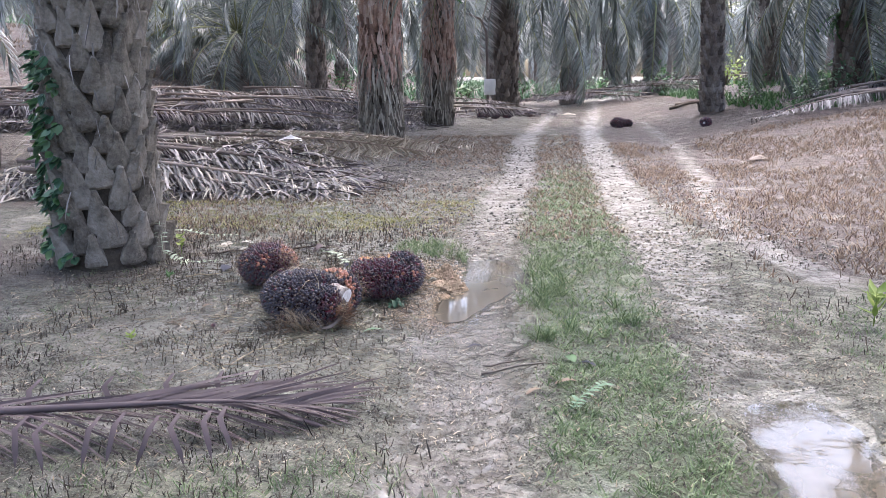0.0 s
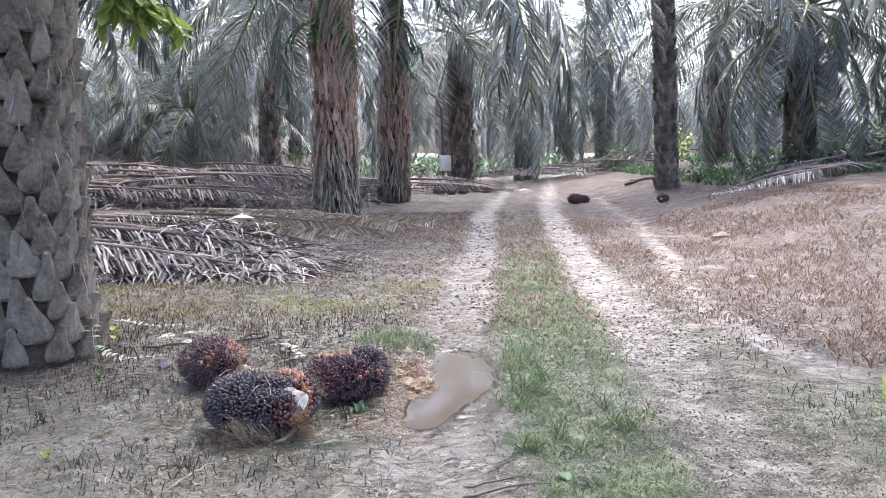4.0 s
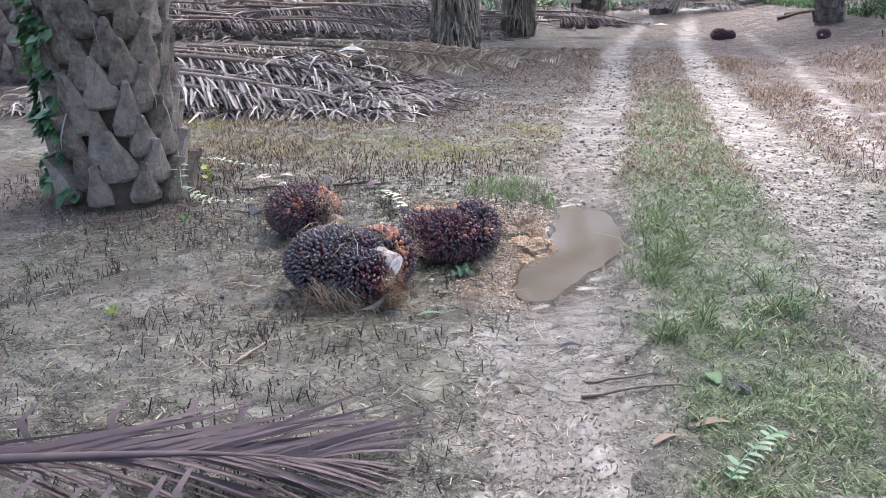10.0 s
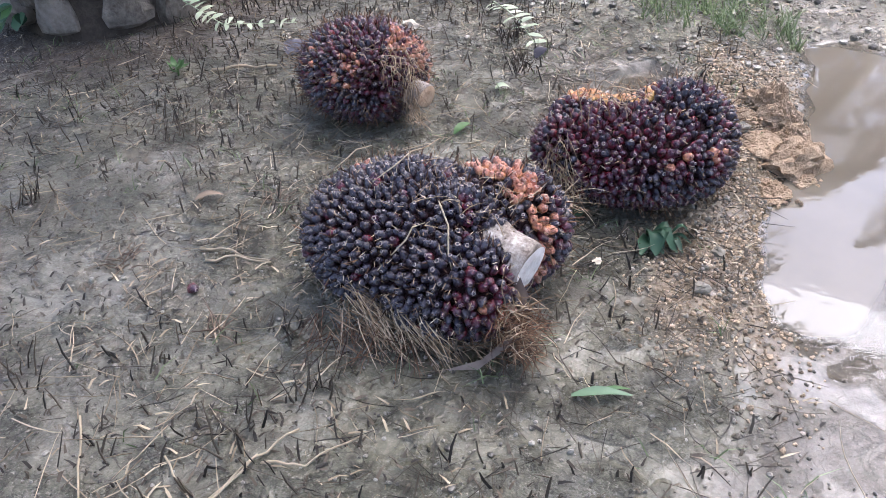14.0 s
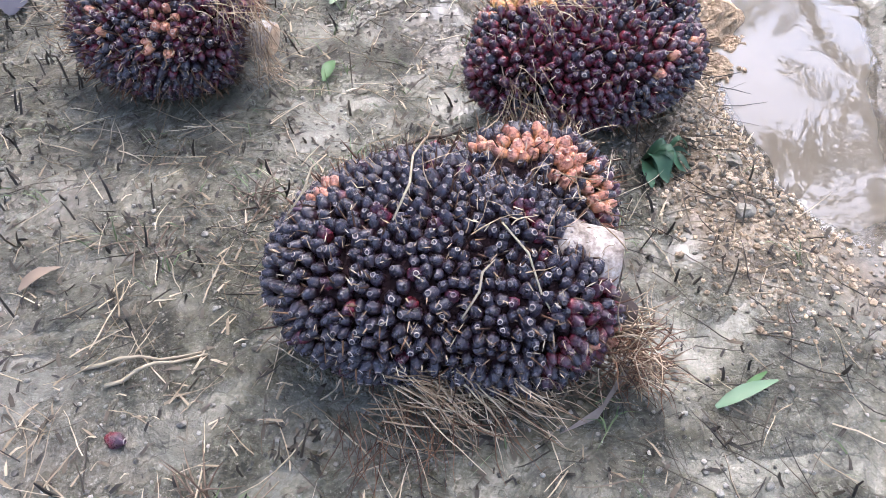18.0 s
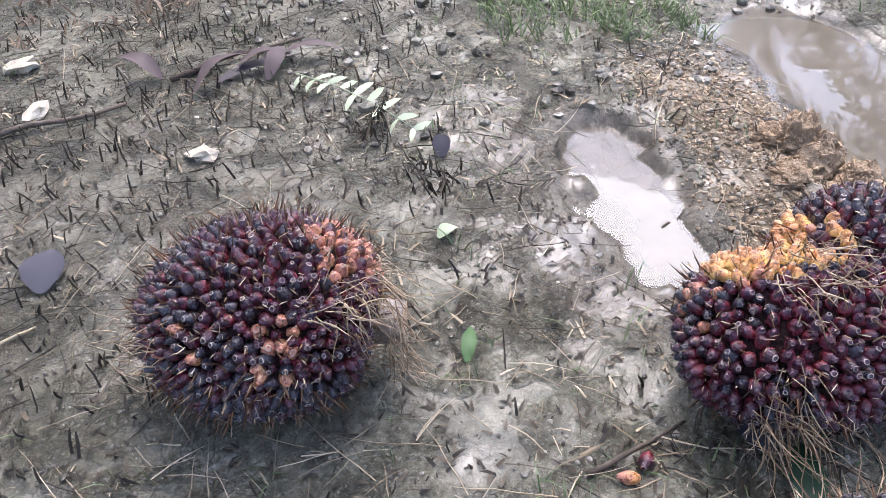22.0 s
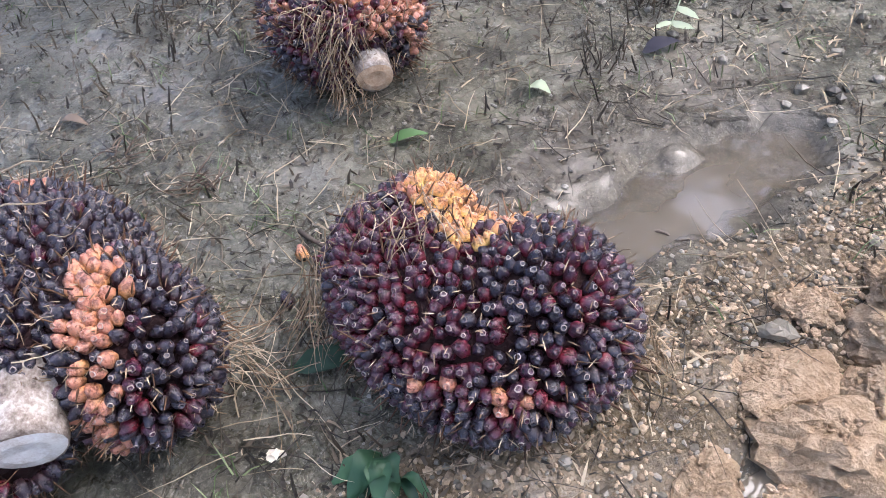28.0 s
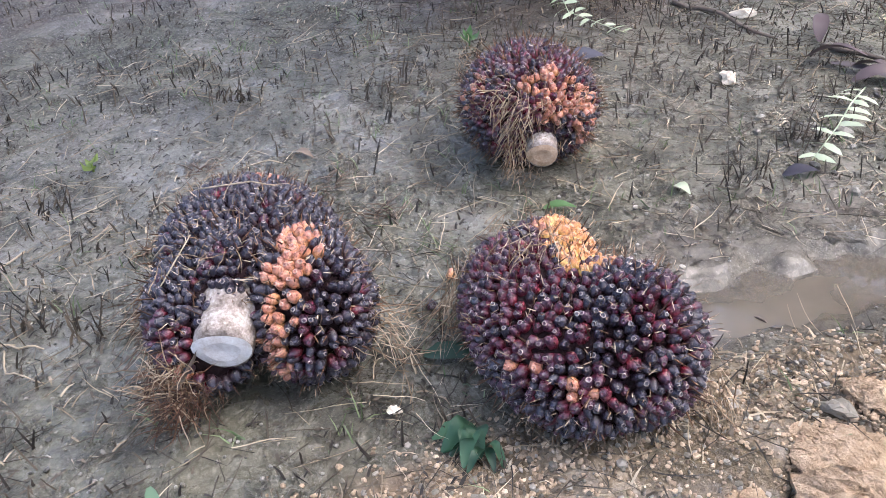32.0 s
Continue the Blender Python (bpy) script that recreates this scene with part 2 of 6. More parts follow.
STRAW = leaf_stuff("straw", (0.22, 0.17, 0.11), (0.52, 0.44, 0.31), 0.75, 0.1)
TWIG = rough_stuff("twig_bark", [(0.2, (0.03, 0.022, 0.018)), (0.5, (0.09, 0.07, 0.055)), (0.8, (0.20, 0.17, 0.14))], 30, 0.85, 0.3, 0.002, 5, 0.3)
PEBBLE = rough_stuff("pebble", [(0.25, (0.085, 0.074, 0.056)), (0.5, (0.15, 0.134, 0.104)), (0.8, (0.26, 0.235, 0.195))], 25, 0.75, 0.3, 0.003, 5, 0.7, True)
CLOD = rough_stuff("yellow_clod", [(0.32, (0.19, 0.128, 0.078)), (0.45, (0.31, 0.22, 0.138)), (0.58, (0.43, 0.32, 0.215)), (0.75, (0.56, 0.45, 0.33))], 26, 0.85, 1.0, 0.012, 5, 0.0, True)
MUD = rough_stuff("wet_mud_crumb", [(0.3, (0.030, 0.026, 0.019)), (0.45, (0.085, 0.077, 0.060)), (0.58, (0.16, 0.147, 0.118)), (0.8, (0.27, 0.25, 0.21))], 18, 0.34, 0.5, 0.004, 5, 0.55, True, 0.6)
GRIT = rough_stuff("earth_crumb", [(0.3, (0.10, 0.072, 0.048)), (0.48, (0.29, 0.215, 0.140)), (0.62, (0.42, 0.325, 0.225)), (0.8, (0.54, 0.45, 0.34))], 26, 0.8, 0.6, 0.006, 5, 0.3, True)
PAPER = rough_stuff("white_litter", [(0.2, (0.62, 0.60, 0.56)), (0.8, (0.82, 0.81, 0.78))], 20, 0.6, 0.2, 0.002, 4)
CHIP = rough_stuff("pale_chip", [(0.3, (0.34, 0.28, 0.20)), (0.5, (0.54, 0.48, 0.38)), (0.7, (0.66, 0.61, 0.52))], 30, 0.7, 0.3, 0.002, 4)
GREY_LEAF = leaf_stuff("grey_dead_leaf", (0.035, 0.034, 0.045), (0.085, 0.083, 0.100), 0.85, 0.05, False, spec=0.12)


def ground_material():
    m, t, b = material("plantation_soil")
    big = noise_node(t, 1.1, 5, 0.6)
    mid = noise_node(t, 7, 6, 0.65, distortion=0.4)
    fine = noise_node(t, 55, 6, 0.75)
    grain = noise_node(t, 240, 3, 0.7)
    soil = ramp_node(t, [(0.36, (0.030, 0.026, 0.018)), (0.45, (0.105, 0.099, 0.073)), (0.52, (0.185, 0.176, 0.140)), (0.58, (0.265, 0.252, 0.212)), (0.66, (0.46, 0.44, 0.385))],
                     math_node(t, "ADD", math_node(t, "MULTIPLY", mid.outputs["Fac"], 0.5), math_node(t, "MULTIPLY", fine.outputs["Fac"], 0.5))).outputs["Color"]
    warp = t.nodes.new("ShaderNodeVectorMath")
    warp.operation = "MULTIPLY_ADD"
    t.links.new(mid.outputs["Color"], warp.inputs[0])
    warp.inputs[1].default_value = (0.10, 0.10, 0.10)
    t.links.new(t.nodes.new("ShaderNodeNewGeometry").outputs["Position"], warp.inputs[2])
    cells = t.nodes.new("ShaderNodeTexVoronoi")
    cells.feature = "DISTANCE_TO_EDGE"
    cells.inputs["Scale"].default_value = 21
    t.links.new(warp.outputs[0], cells.inputs["Vector"])
    def layer(colour_a, colour_b, under, mask, lo=0.35, hi=0.65, jitter=0.7):
        amount = math_node(t, "ADD", attribute(t, mask), math_node(t, "MULTIPLY", math_node(t, "SUBTRACT", mid.outputs["Fac"], 0.5), jitter))
        top = mix_node(t, span(t, fine.outputs["Fac"], 0.3, 0.7), colour_a, colour_b)
        return mix_node(t, span(t, amount, lo, hi), under, top)
    c = layer((0.108, 0.106, 0.066), (0.245, 0.238, 0.165), soil, "moss", 0.3, 1.1, 1.2)
    c = layer((0.050, 0.034, 0.028), (0.130, 0.094, 0.077), c, "russet", 0.10, 0.85, 1.2)
    c = layer((0.05, 0.038, 0.03), (0.15, 0.115, 0.085), c, "litter", 0.3, 0.8)
    c = layer((0.055, 0.076, 0.034), (0.15, 0.175, 0.090), c, "grass", 0.22, 0.95, 1.4)
    c = layer((0.125, 0.110, 0.094), (0.30, 0.27, 0.238), c, "rut", 0.35, 1.05, 1.7)
    c = layer((0.12, 0.088, 0.056), (0.37, 0.285, 0.19), c, "gravel", 0.25, 0.8, 1.0)
    patch = noise_node(t, 2.6, 4, 0.6, distortion=0.6)
    c = mix_node(t, span(t, big.outputs["Fac"], 0.42, 0.62), c, mix_node(t, 1.0, c, (0.70, 0.70, 0.62), "MULTIPLY"))
    c = mix_node(t, span(t, patch.outputs["Fac"], 0.55, 0.68), c, mix_node(t, 1.0, c, (0.58, 0.56, 0.54), "MULTIPLY"))
    c = mix_node(t, span(t, patch.outputs["Fac"], 0.44, 0.30), c, mix_node(t, 0.35, c, (0.36, 0.345, 0.31)))
    c = mix_node(t, span(t, grain.outputs["Fac"], 0.62, 0.75), c, mix_node(t, 0.5, c, (0.55, 0.50, 0.42)))
    coarse = noise_node(t, 5.5, 3, 0.55, distortion=0.8)
    calm = math_node(t, "ADD", math_node(t, "MULTIPLY", span(t, coarse.outputs["Fac"], 0.44, 0.56), 0.72), 0.28)
    crack = math_node(t, "MULTIPLY", span(t, cells.outputs["Distance"], 0.055, 0.01), span(t, patch.outputs["Fac"], 0.37, 0.52))
    crack = math_node(t, "MULTIPLY", crack, span(t, fine.outputs["Fac"], 0.34, 0.52))
    wet = span(t, math_node(t, "ADD", attribute(t, "wet"), math_node(t, "MULTIPLY", math_node(t, "SUBTRACT", mid.outputs["Fac"], 0.5), 0.9)), 0.25, 0.75)
    dry = math_node(t, "SUBTRACT", 1.0, math_node(t, "MULTIPLY", wet, 0.6))
    crack, calm = math_node(t, "MULTIPLY", crack, dry), math_node(t, "MULTIPLY", calm, dry)
    c = mix_node(t, math_node(t, "MULTIPLY", crack, 0.95), c, mix_node(t, 1.0, c, (0.22, 0.20, 0.17), "MULTIPLY"))
    speck = noise_node(t, 130, 4, 0.75)
    c = mix_node(t, math_node(t, "MULTIPLY", calm, span(t, speck.outputs["Fac"], 0.565, 0.63)), c, mix_node(t, 0.85, c, (0.028, 0.024, 0.018)))
    c = mix_node(t, math_node(t, "MULTIPLY", calm, span(t, speck.outputs["Fac"], 0.42, 0.36)), c, mix_node(t, 0.7, c, (0.60, 0.56, 0.49)))
    c = mix_node(t, wet, c, mix_node(t, 1.0, c, (0.62, 0.605, 0.59), "MULTIPLY"))
    t.links.new(c, b.inputs["Base Color"])
    t.links.new(ramp_node(t, [(0.0, (0.80,) * 3), (0.5, (0.40,) * 3), (1.0, (0.10,) * 3)], wet).outputs["Color"], b.inputs["Roughness"])
    b.inputs["Specular IOR Level"].default_value = 0.5
    h = math_node(t, "ADD", math_node(t, "MULTIPLY", fine.outputs["Fac"], 0.8), math_node(t, "MULTIPLY", grain.outputs["Fac"], 0.3))
    lumps = noise_node(t, 26, 4, 0.7, distortion=0.5)
    h = math_node(t, "ADD", h, math_node(t, "MULTIPLY", lumps.outputs["Fac"], 0.8))
    h = math_node(t, "SUBTRACT", h, math_node(t, "MULTIPLY", crack, 0.35))
    h = math_node(t, "MULTIPLY", h, math_node(t, "SUBTRACT", 1.0, math_node(t, "MULTIPLY", wet, 0.70)))
    h = math_node(t, "MULTIPLY", h, calm)
    bump(t, b, h, 1.0, 0.040)
    return m


def water_material():
    """Muddy water: clear where it is thinnest, clouded with silt where it is deeper, with a mirror surface over all."""
    m, t, b = material("muddy_water")
    n = noise_node(t, 3, 4, 0.6)
    t.links.new(mix_node(t, n.outputs["Fac"], (0.085, 0.072, 0.054), (0.135, 0.116, 0.090)), b.inputs["Base Color"])
    b.inputs["Roughness"].default_value = 0.9
    b.inputs["Specular IOR Level"].default_value = 0.0
    clear_part = t.nodes.new("ShaderNodeBsdfTransparent")
    silt = t.nodes.new("ShaderNodeMixShader")
    t.links.new(span(t, math_node(t, "ADD", attribute(t, "along"), math_node(t, "MULTIPLY", math_node(t, "SUBTRACT", n.outputs["Fac"], 0.5), 0.5)), -0.25, 0.6), silt.inputs[0])
    t.links.new(clear_part.outputs[0], silt.inputs[1])
    t.links.new(b.outputs[0], silt.inputs[2])
    gloss = t.nodes.new("ShaderNodeBsdfGlossy")
    gloss.inputs["Roughness"].default_value = 0.015
    facing = t.nodes.new("ShaderNodeFresnel")
    facing.inputs["IOR"].default_value = 1.45
    top = t.nodes.new("ShaderNodeMixShader")
    t.links.new(facing.outputs[0], top.inputs[0])
    t.links.new(silt.outputs[0], top.inputs[1])
    t.links.new(gloss.outputs[0], top.inputs[2])
    t.links.new(top.outputs[0], t.nodes["Material Output"].inputs["Surface"])
    wave = t.nodes.new("ShaderNodeBump")
    wave.inputs["Strength"].default_value = 0.05
    wave.inputs["Distance"].default_value = 0.01
    ripple = noise_node(t, 11, 2)
    t.links.new(ripple.outputs["Fac"], wave.inputs["Height"])
    t.links.new(wave.outputs[0], gloss.inputs["Normal"])
    return m


SOIL, WATER = ground_material(), water_material()


# ---- mesh helpers ----
class Build:
    """Gathers vertices and faces of one mesh."""

    def __init__(self):
        self.v, self.f, self.along = [], [], []

    def add(self, verts, faces, along=None):
        k = len(self.v)
        self.v.extend([tuple(p) for p in verts])
        self.f.extend([tuple(i + k for i in face) for face in faces])
        self.along.extend(along if along is not None else [0.0] * len(verts))

    def tube(self, pts, radii, sides=5, cap=True):
        pts = [Vector(p) for p in pts]
        verts, faces = [], []
        side = None
        for i, p in enumerate(pts):
            d = (pts[min(i + 1, len(pts) - 1)] - pts[max(i - 1, 0)])
            d = d.normalized() if d.length > 1e-9 else Vector((0, 0, 1))
            if side is None:
                side = d.cross(Vector((0, 0, 1)) if abs(d.z) < 0.9 else Vector((1, 0, 0))).normalized()
            side = (side - d * side.dot(d)).normalized()
            up = d.cross(side)
            r = radii[i] if isinstance(radii, (list, tuple)) else radii
            for s in range(sides):
                a = 2 * math.pi * s / sides
                verts.append(p + (side * math.cos(a) + up * math.sin(a)) * r)
        n = len(pts)
        for i in range(n - 1):
            for s in range(sides):
                s2 = (s + 1) % sides
                faces.append((i * sides + s, i * sides + s2, (i + 1) * sides + s2, (i + 1) * sides + s))
        if cap:
            faces.append(tuple(range(sides))[::-1])
            faces.append(tuple((n - 1) * sides + s for s in range(sides)))
        self.add(verts, faces)

    def strip(self, pts, widths, across):
        """A bent blade with a point at its end."""
        verts, faces = [], []
        across = Vector(across)
        for p, w in zip(pts[:-1], widths):
            verts += [Vector(p) - across * w, Vector(p) + across * w]
        verts.append(Vector(pts[-1]))
        n = len(pts) - 1
        for i in range(n - 1):
            faces.append((2 * i, 2 * i + 1, 2 * i + 3, 2 * i + 2))
        faces.append((2 * n - 2, 2 * n - 1, 2 * n))
        self.add(verts, faces)

    def blob(self, centre, radii, turn=None, rings=4, sides=6, lump=0.0):
        verts, faces = [Vector((0, 0, -1))], []
        for i in range(1, rings):
            a = math.pi * i / rings
            for s in range(sides):
                b = 2 * math.pi * (s + 0.5 * (i % 2)) / sides
                verts.append(Vector((math.sin(a) * math.cos(b), math.sin(a) * math.sin(b), -math.cos(a))))
        verts.append(Vector((0, 0, 1)))
        last = len(verts) - 1
        for s in range(sides):
            s2 = (s + 1) % sides
            faces.append((0, 1 + s2, 1 + s))
            for i in range(rings - 2):
                faces.append((1 + i * sides + s, 1 + i * sides + s2, 1 + (i + 1) * sides + s2, 1 + (i + 1) * sides + s))
            faces.append((1 + (rings - 2) * sides + s, 1 + (rings - 2) * sides + s2, last))
        out = []
        for p in verts:
            q = p * (1 + lump * rng.uniform(-1, 1))
            q = Vector((q.x * radii[0], q.y * radii[1], q.z * radii[2]))
            out.append((turn @ q if turn else q) + Vector(centre))
        self.add(out, faces)

    def mesh(self, name, mat, smooth=True, keep_along=False):
        me = bpy.data.meshes.new(name)
        me.from_pydata(self.v, [], self.f)
        if smooth:
            me.polygons.foreach_set("use_smooth", [True] * len(me.polygons))
        if keep_along:
            a = me.attributes.new("along", "FLOAT", "POINT")
            a.data.foreach_set("value", self.along)
        if mat:
            me.materials.append(mat)
        me.update()
        return me


def thing(name, label, category, at=(0, 0, 0), group="", data=None, turn=0.0, kind=""):
    ob = new(name, data)
    ob.matrix_world = pose(*at, 0, 0, turn)
    return tagged(ob, label, category, group, kind)


def part(name, mesh, parent, label="", local=None, kind=""):
    """Links a mesh as one part under a thing or a part; local: its pose there."""
    ob = new(name, mesh)
    ob.parent = parent
    if local is not None:
        ob.matrix_basis = local
    return tagged(ob, label, kind=kind)


def lattice(x, y, seed=0):
    """Smooth value noise between -1 and 1 on arrays."""
    x, y = np.asarray(x, float), np.asarray(y, float)
    xi, yi = np.floor(x), np.floor(y)
    fx, fy = x - xi, y - yi
    fx, fy = fx * fx * (3 - 2 * fx), fy * fy * (3 - 2 * fy)

    def h(a, b):
        s = np.sin(a * 127.1 + b * 311.7 + seed * 74.7) * 43758.5453
        return 2 * (s - np.floor(s)) - 1

    top = h(xi, yi) * (1 - fx) + h(xi + 1, yi) * fx
    low = h(xi, yi + 1) * (1 - fx) + h(xi + 1, yi + 1) * fx
    return top * (1 - fy) + low * fy


def smooth_step(a, b, x):
    u = np.clip((np.asarray(x, float) - a) / (b - a), 0, 1)
    return u * u * (3 - 2 * u)


# ---- ground ----
def left_rut(y):
    return np.interp(y, (-8, 0, 3, 4.6, 6.7, 8.8, 12.4, 19.9, 28.3, 35, 60, 120), (0.1, 0.05, 0.06, 0.12, 0.27, 0.49, 0.98, 1.78, 3.28, 4.5, 10, 22))


def right_rut(y):
    return np.interp(y, (-8, 0, 3.6, 4.4, 5.6, 7.15, 9.1, 12.6, 20.9, 28, 35, 60, 120), (1.3, 1.4, 1.56, 1.63, 1.76, 1.92, 2.07, 2.44, 3.46, 4.7, 6.0, 11.5, 24))


def puddle_depth(x, y):
    """How deep the water basins cut below the ground."""
    wob = 0.05 * lattice(x * 5, y * 5, 3) + 0.025 * lattice(x * 14, y * 14, 4)
    edge_l = np.interp(y, (5.1, 5.3, 5.45, 5.75, 6.1, 6.5, 6.8), (-0.06, -0.11, -0.11, -0.02, 0.07, 0.12, 0.14))
    edge_r = np.interp(y, (5.1, 5.4, 5.68, 5.85, 6.17, 6.64, 6.8), (0.12, 0.26, 0.47, 0.56, 0.62, 0.60, 0.50))
    inside = np.minimum(np.minimum(x - edge_l, edge_r - x), np.minimum((y - 5.12) * 0.5, (6.86 - y) * 0.6)) + 0.6 * wob
    big = smooth_step(-0.02, 0.13, inside)
    film = smooth_step(0.30, 0.12, np.abs(x - left_rut(y) - 0.01)) * smooth_step(4.0, 4.7, y) * smooth_step(5.6, 5.2, y)
    ax, ay, bx, by = -0.405, 6.36, -0.495, 5.93
    u = np.clip(((x - ax) * (bx - ax) + (y - ay) * (by - ay)) / ((bx - ax) ** 2 + (by - ay) ** 2), 0, 1)
    far = np.hypot(x - ax - u * (bx - ax), y - ay - u * (by - ay))
    small = smooth_step(0.125, 0.03, far + 1.0 * wob + 0.035 * lattice(x * 26, y * 26, 7))
    third = smooth_step(0.42, 0.1, np.abs(x - right_rut(y) + wob)) * smooth_step(1.0, 1.8, y) * smooth_step(4.3, 3.3, y)
    return 0.05 * big + 0.046 * small + 0.030 * third + 0.006 * film


def height(x, y):
    x, y = np.asarray(x, float), np.asarray(y, float)
    basin = puddle_depth(x, y)
    near = smooth_step(14, 4, np.hypot(x, y - 5)) * (1 - 0.92 * smooth_step(0.002, 0.02, basin))
    z = 0.010 * lattice(x * 1.7, y * 1.7, 1) + 0.004 * lattice(x * 6, y * 6, 2)
    z = z + near * (0.0042 * lattice(x * 15, y * 15, 5) + 0.0034 * lattice(x * 34, y * 34, 6))
    for c, w in ((left_rut(y), 0.27), (right_rut(y), 0.30)):
        d = np.abs(x - c)
        z = z - 0.020 * smooth_step(w + 0.12, w - 0.12, d) + 0.012 * np.exp(-((d - w - 0.12) / 0.12) ** 2)
    z = z - basin
    z = z + (0.022 + 0.010 * lattice(x * 11, y * 11, 41) + 0.007 * lattice(x * 27, y * 27, 42)) * smooth_step(0.0, 0.06, 0.11 - np.abs(x + 0.185 - 0.09 * smooth_step(5.7, 6.1, y) + 0.05 * lattice(y * 4.5, x * 2, 43) + 0.025 * lattice(y * 14, x * 6, 44))) * smooth_step(4.9, 5.3, y) * smooth_step(6.7, 6.3, y)
    bank = np.maximum(x - 4.9 - 0.4 * lattice(x * 0.3, y * 0.3, 8), 0)
    z = z + 0.20 * bank / (1 + 0.05 * bank) * smooth_step(9, 15, y) * smooth_step(46, 32, y)
    z = z + 0.010 * np.clip(y - 15, 0, 45)
    left = np.maximum(-x - 3, 0)
    z = z + 0.42 * left / (1 + 0.06 * left) * smooth_step(29, 40, y)
    z = z + 0.3 * lattice(x * 0.08, y * 0.08, 9) * smooth_step(30, 60, np.hypot(x, y))
    return z


def hz(x, y):
    return float(height(np.array([x]), np.array([y]))[0])


def axis_points(lo, fine_lo, fine_hi, hi, step):
    pts = list(np.arange(fine_lo, fine_hi, step))
    s, p = step, fine_hi
    while p < hi:
        pts.append(p)
        s = min(s * 1.09, 40)
        p += s
    s, p = step, fine_lo
    while p > lo:
        s = min(s * 1.09, 40)
        p -= s
        pts.insert(0, p)
    return np.array(pts)


def build_ground():
    xs = axis_points(-900, -2.1, 1.9, 900, 0.0165)
    ys = axis_points(-900, 2.6, 7.1, 900, 0.0165)
    gx, gy = np.meshgrid(xs, ys)
    gz = height(gx, gy)
    nx, ny = len(xs), len(ys)
    me = bpy.data.meshes.new("ground")
    co = np.stack([gx, gy, gz], -1).reshape(-1, 3)
    idx = np.arange(nx * ny).reshape(ny, nx)
    quads = np.stack([idx[:-1, :-1], idx[:-1, 1:], idx[1:, 1:], idx[1:, :-1]], -1).reshape(-1, 4)
    me.vertices.add(len(co))
    me.vertices.foreach_set("co", co.ravel())
    me.loops.add(quads.size)
    me.loops.foreach_set("vertex_index", quads.ravel())
    me.polygons.add(len(quads))
    me.polygons.foreach_set("loop_start", np.arange(0, quads.size, 4))
    me.update(calc_edges=True)
    me.polygons.foreach_set("use_smooth", [True] * len(quads))
    x, y = gx.ravel(), gy.ravel()
    uneven = 0.07 * lattice(x * 3, y * 2, 54) + 0.04 * lattice(x * 9, y * 9, 55)
    dl, dr = np.abs(x - left_rut(y)) + uneven, np.abs(x - right_rut(y)) + uneven
    rut = np.maximum(smooth_step(0.44, 0.14, dl) * (0.95 + 0.05 * smooth_step(6.5, 10, y)), smooth_step(0.50, 0.15, dr) * (0.45 + 0.55 * smooth_step(5, 9, y)))
    side = 0.75 * smooth_step(0.32, 0.1, np.abs(x - np.interp(y, (5, 7, 9, 12, 17, 24, 30), (2.9, 2.75, 2.9, 3.6, 4.65, 5.4, 6)))) * smooth_step(5, 6.5, y) * smooth_step(30, 22, y)
    rut = np.maximum(rut, side)
    rut = np.maximum(rut, 0.95 * smooth_step(0.62, 0.25, np.hypot((x + 0.50) * 1.25, (y - 6.15) * 0.85) + 0.6 * uneven))
    middle = smooth_step(0.0, 0.25, x - left_rut(y) - 0.30) * smooth_step(0.0, 0.25, right_rut(y) - 0.28 - x)
    grass = middle * (0.9 - 0.55 * smooth_step(8, 14, y))
    grass = np.maximum(grass, 0.75 * smooth_step(1.9, 2.4, x) * smooth_step(5.2, 3.5, y))
    moss = np.exp(-((x + 1.5) / 1.6) ** 2 - ((y - 8.6) / 0.8) ** 2) * 1.1
    moss = np.maximum(moss, 0.55 * smooth_step(9, 4, np.hypot(x, y - 5)))
    russet = smooth_step(2.2, 2.9, x) * smooth_step(5.4, 6.6, y) * smooth_step(48, 36, y) * 0.95
    russet = np.maximum(russet, 0.6 * smooth_step(-2.6, -3.4, x) * smooth_step(9, 7, y))
    russet = np.maximum(russet, 0.5 * smooth_step(9.5, 12, y) * smooth_step(30, 20, y) * smooth_step(-4, -2, x))
    russet = np.maximum(russet, 0.9 * smooth_step(26, 30, y) * smooth_step(-1, -4, x))
    litter = np.maximum(smooth_step(-2.0, -3.0, x) * smooth_step(8.8, 10, y) * smooth_step(30, 26, y), smooth_step(22, 32, y) * smooth_step(0.5, 3, np.minimum(dl, dr)) * smooth_step(-5, -2, x))
    # The same dark brown layer in a disc round the near palm's foot.
    litter = np.maximum(litter, 1.0 * smooth_step(1.15, 0.5, np.hypot(x + 2.75, y - 6.7)))
    wet = np.maximum(rut * (0.45 + 0.4 * smooth_step(9, 5, y)), smooth_step(0.001, 0.012, puddle_depth(x, y)))
    wet = np.maximum(wet, 0.62 * smooth_step(3.2, 0.8, np.hypot(x + 0.7, y - 5.8)))
    gravel = smooth_step(0.22, 0.10, np.abs(x + 0.17 - 0.11 * smooth_step(5.7, 6.4, y))) * smooth_step(4.7, 5.3, y) * smooth_step(6.9, 6.4, y)
    wet = np.maximum(wet, 1.15 * smooth_step(0.40, 0.10, np.hypot((x + 0.47) * 1.6, y - 6.12) + 0.07 * lattice(x * 9, y * 9, 53)))
    ragged = 0.10 * lattice(x * 4, y * 4, 51) + 0.05 * lattice(x * 11, y * 11, 52)
    wet = np.maximum(wet, 1.1 * smooth_step(0.48, 0.20, dl + ragged) * smooth_step(3.3, 4.3, y) * smooth_step(7.6, 6.4, y))
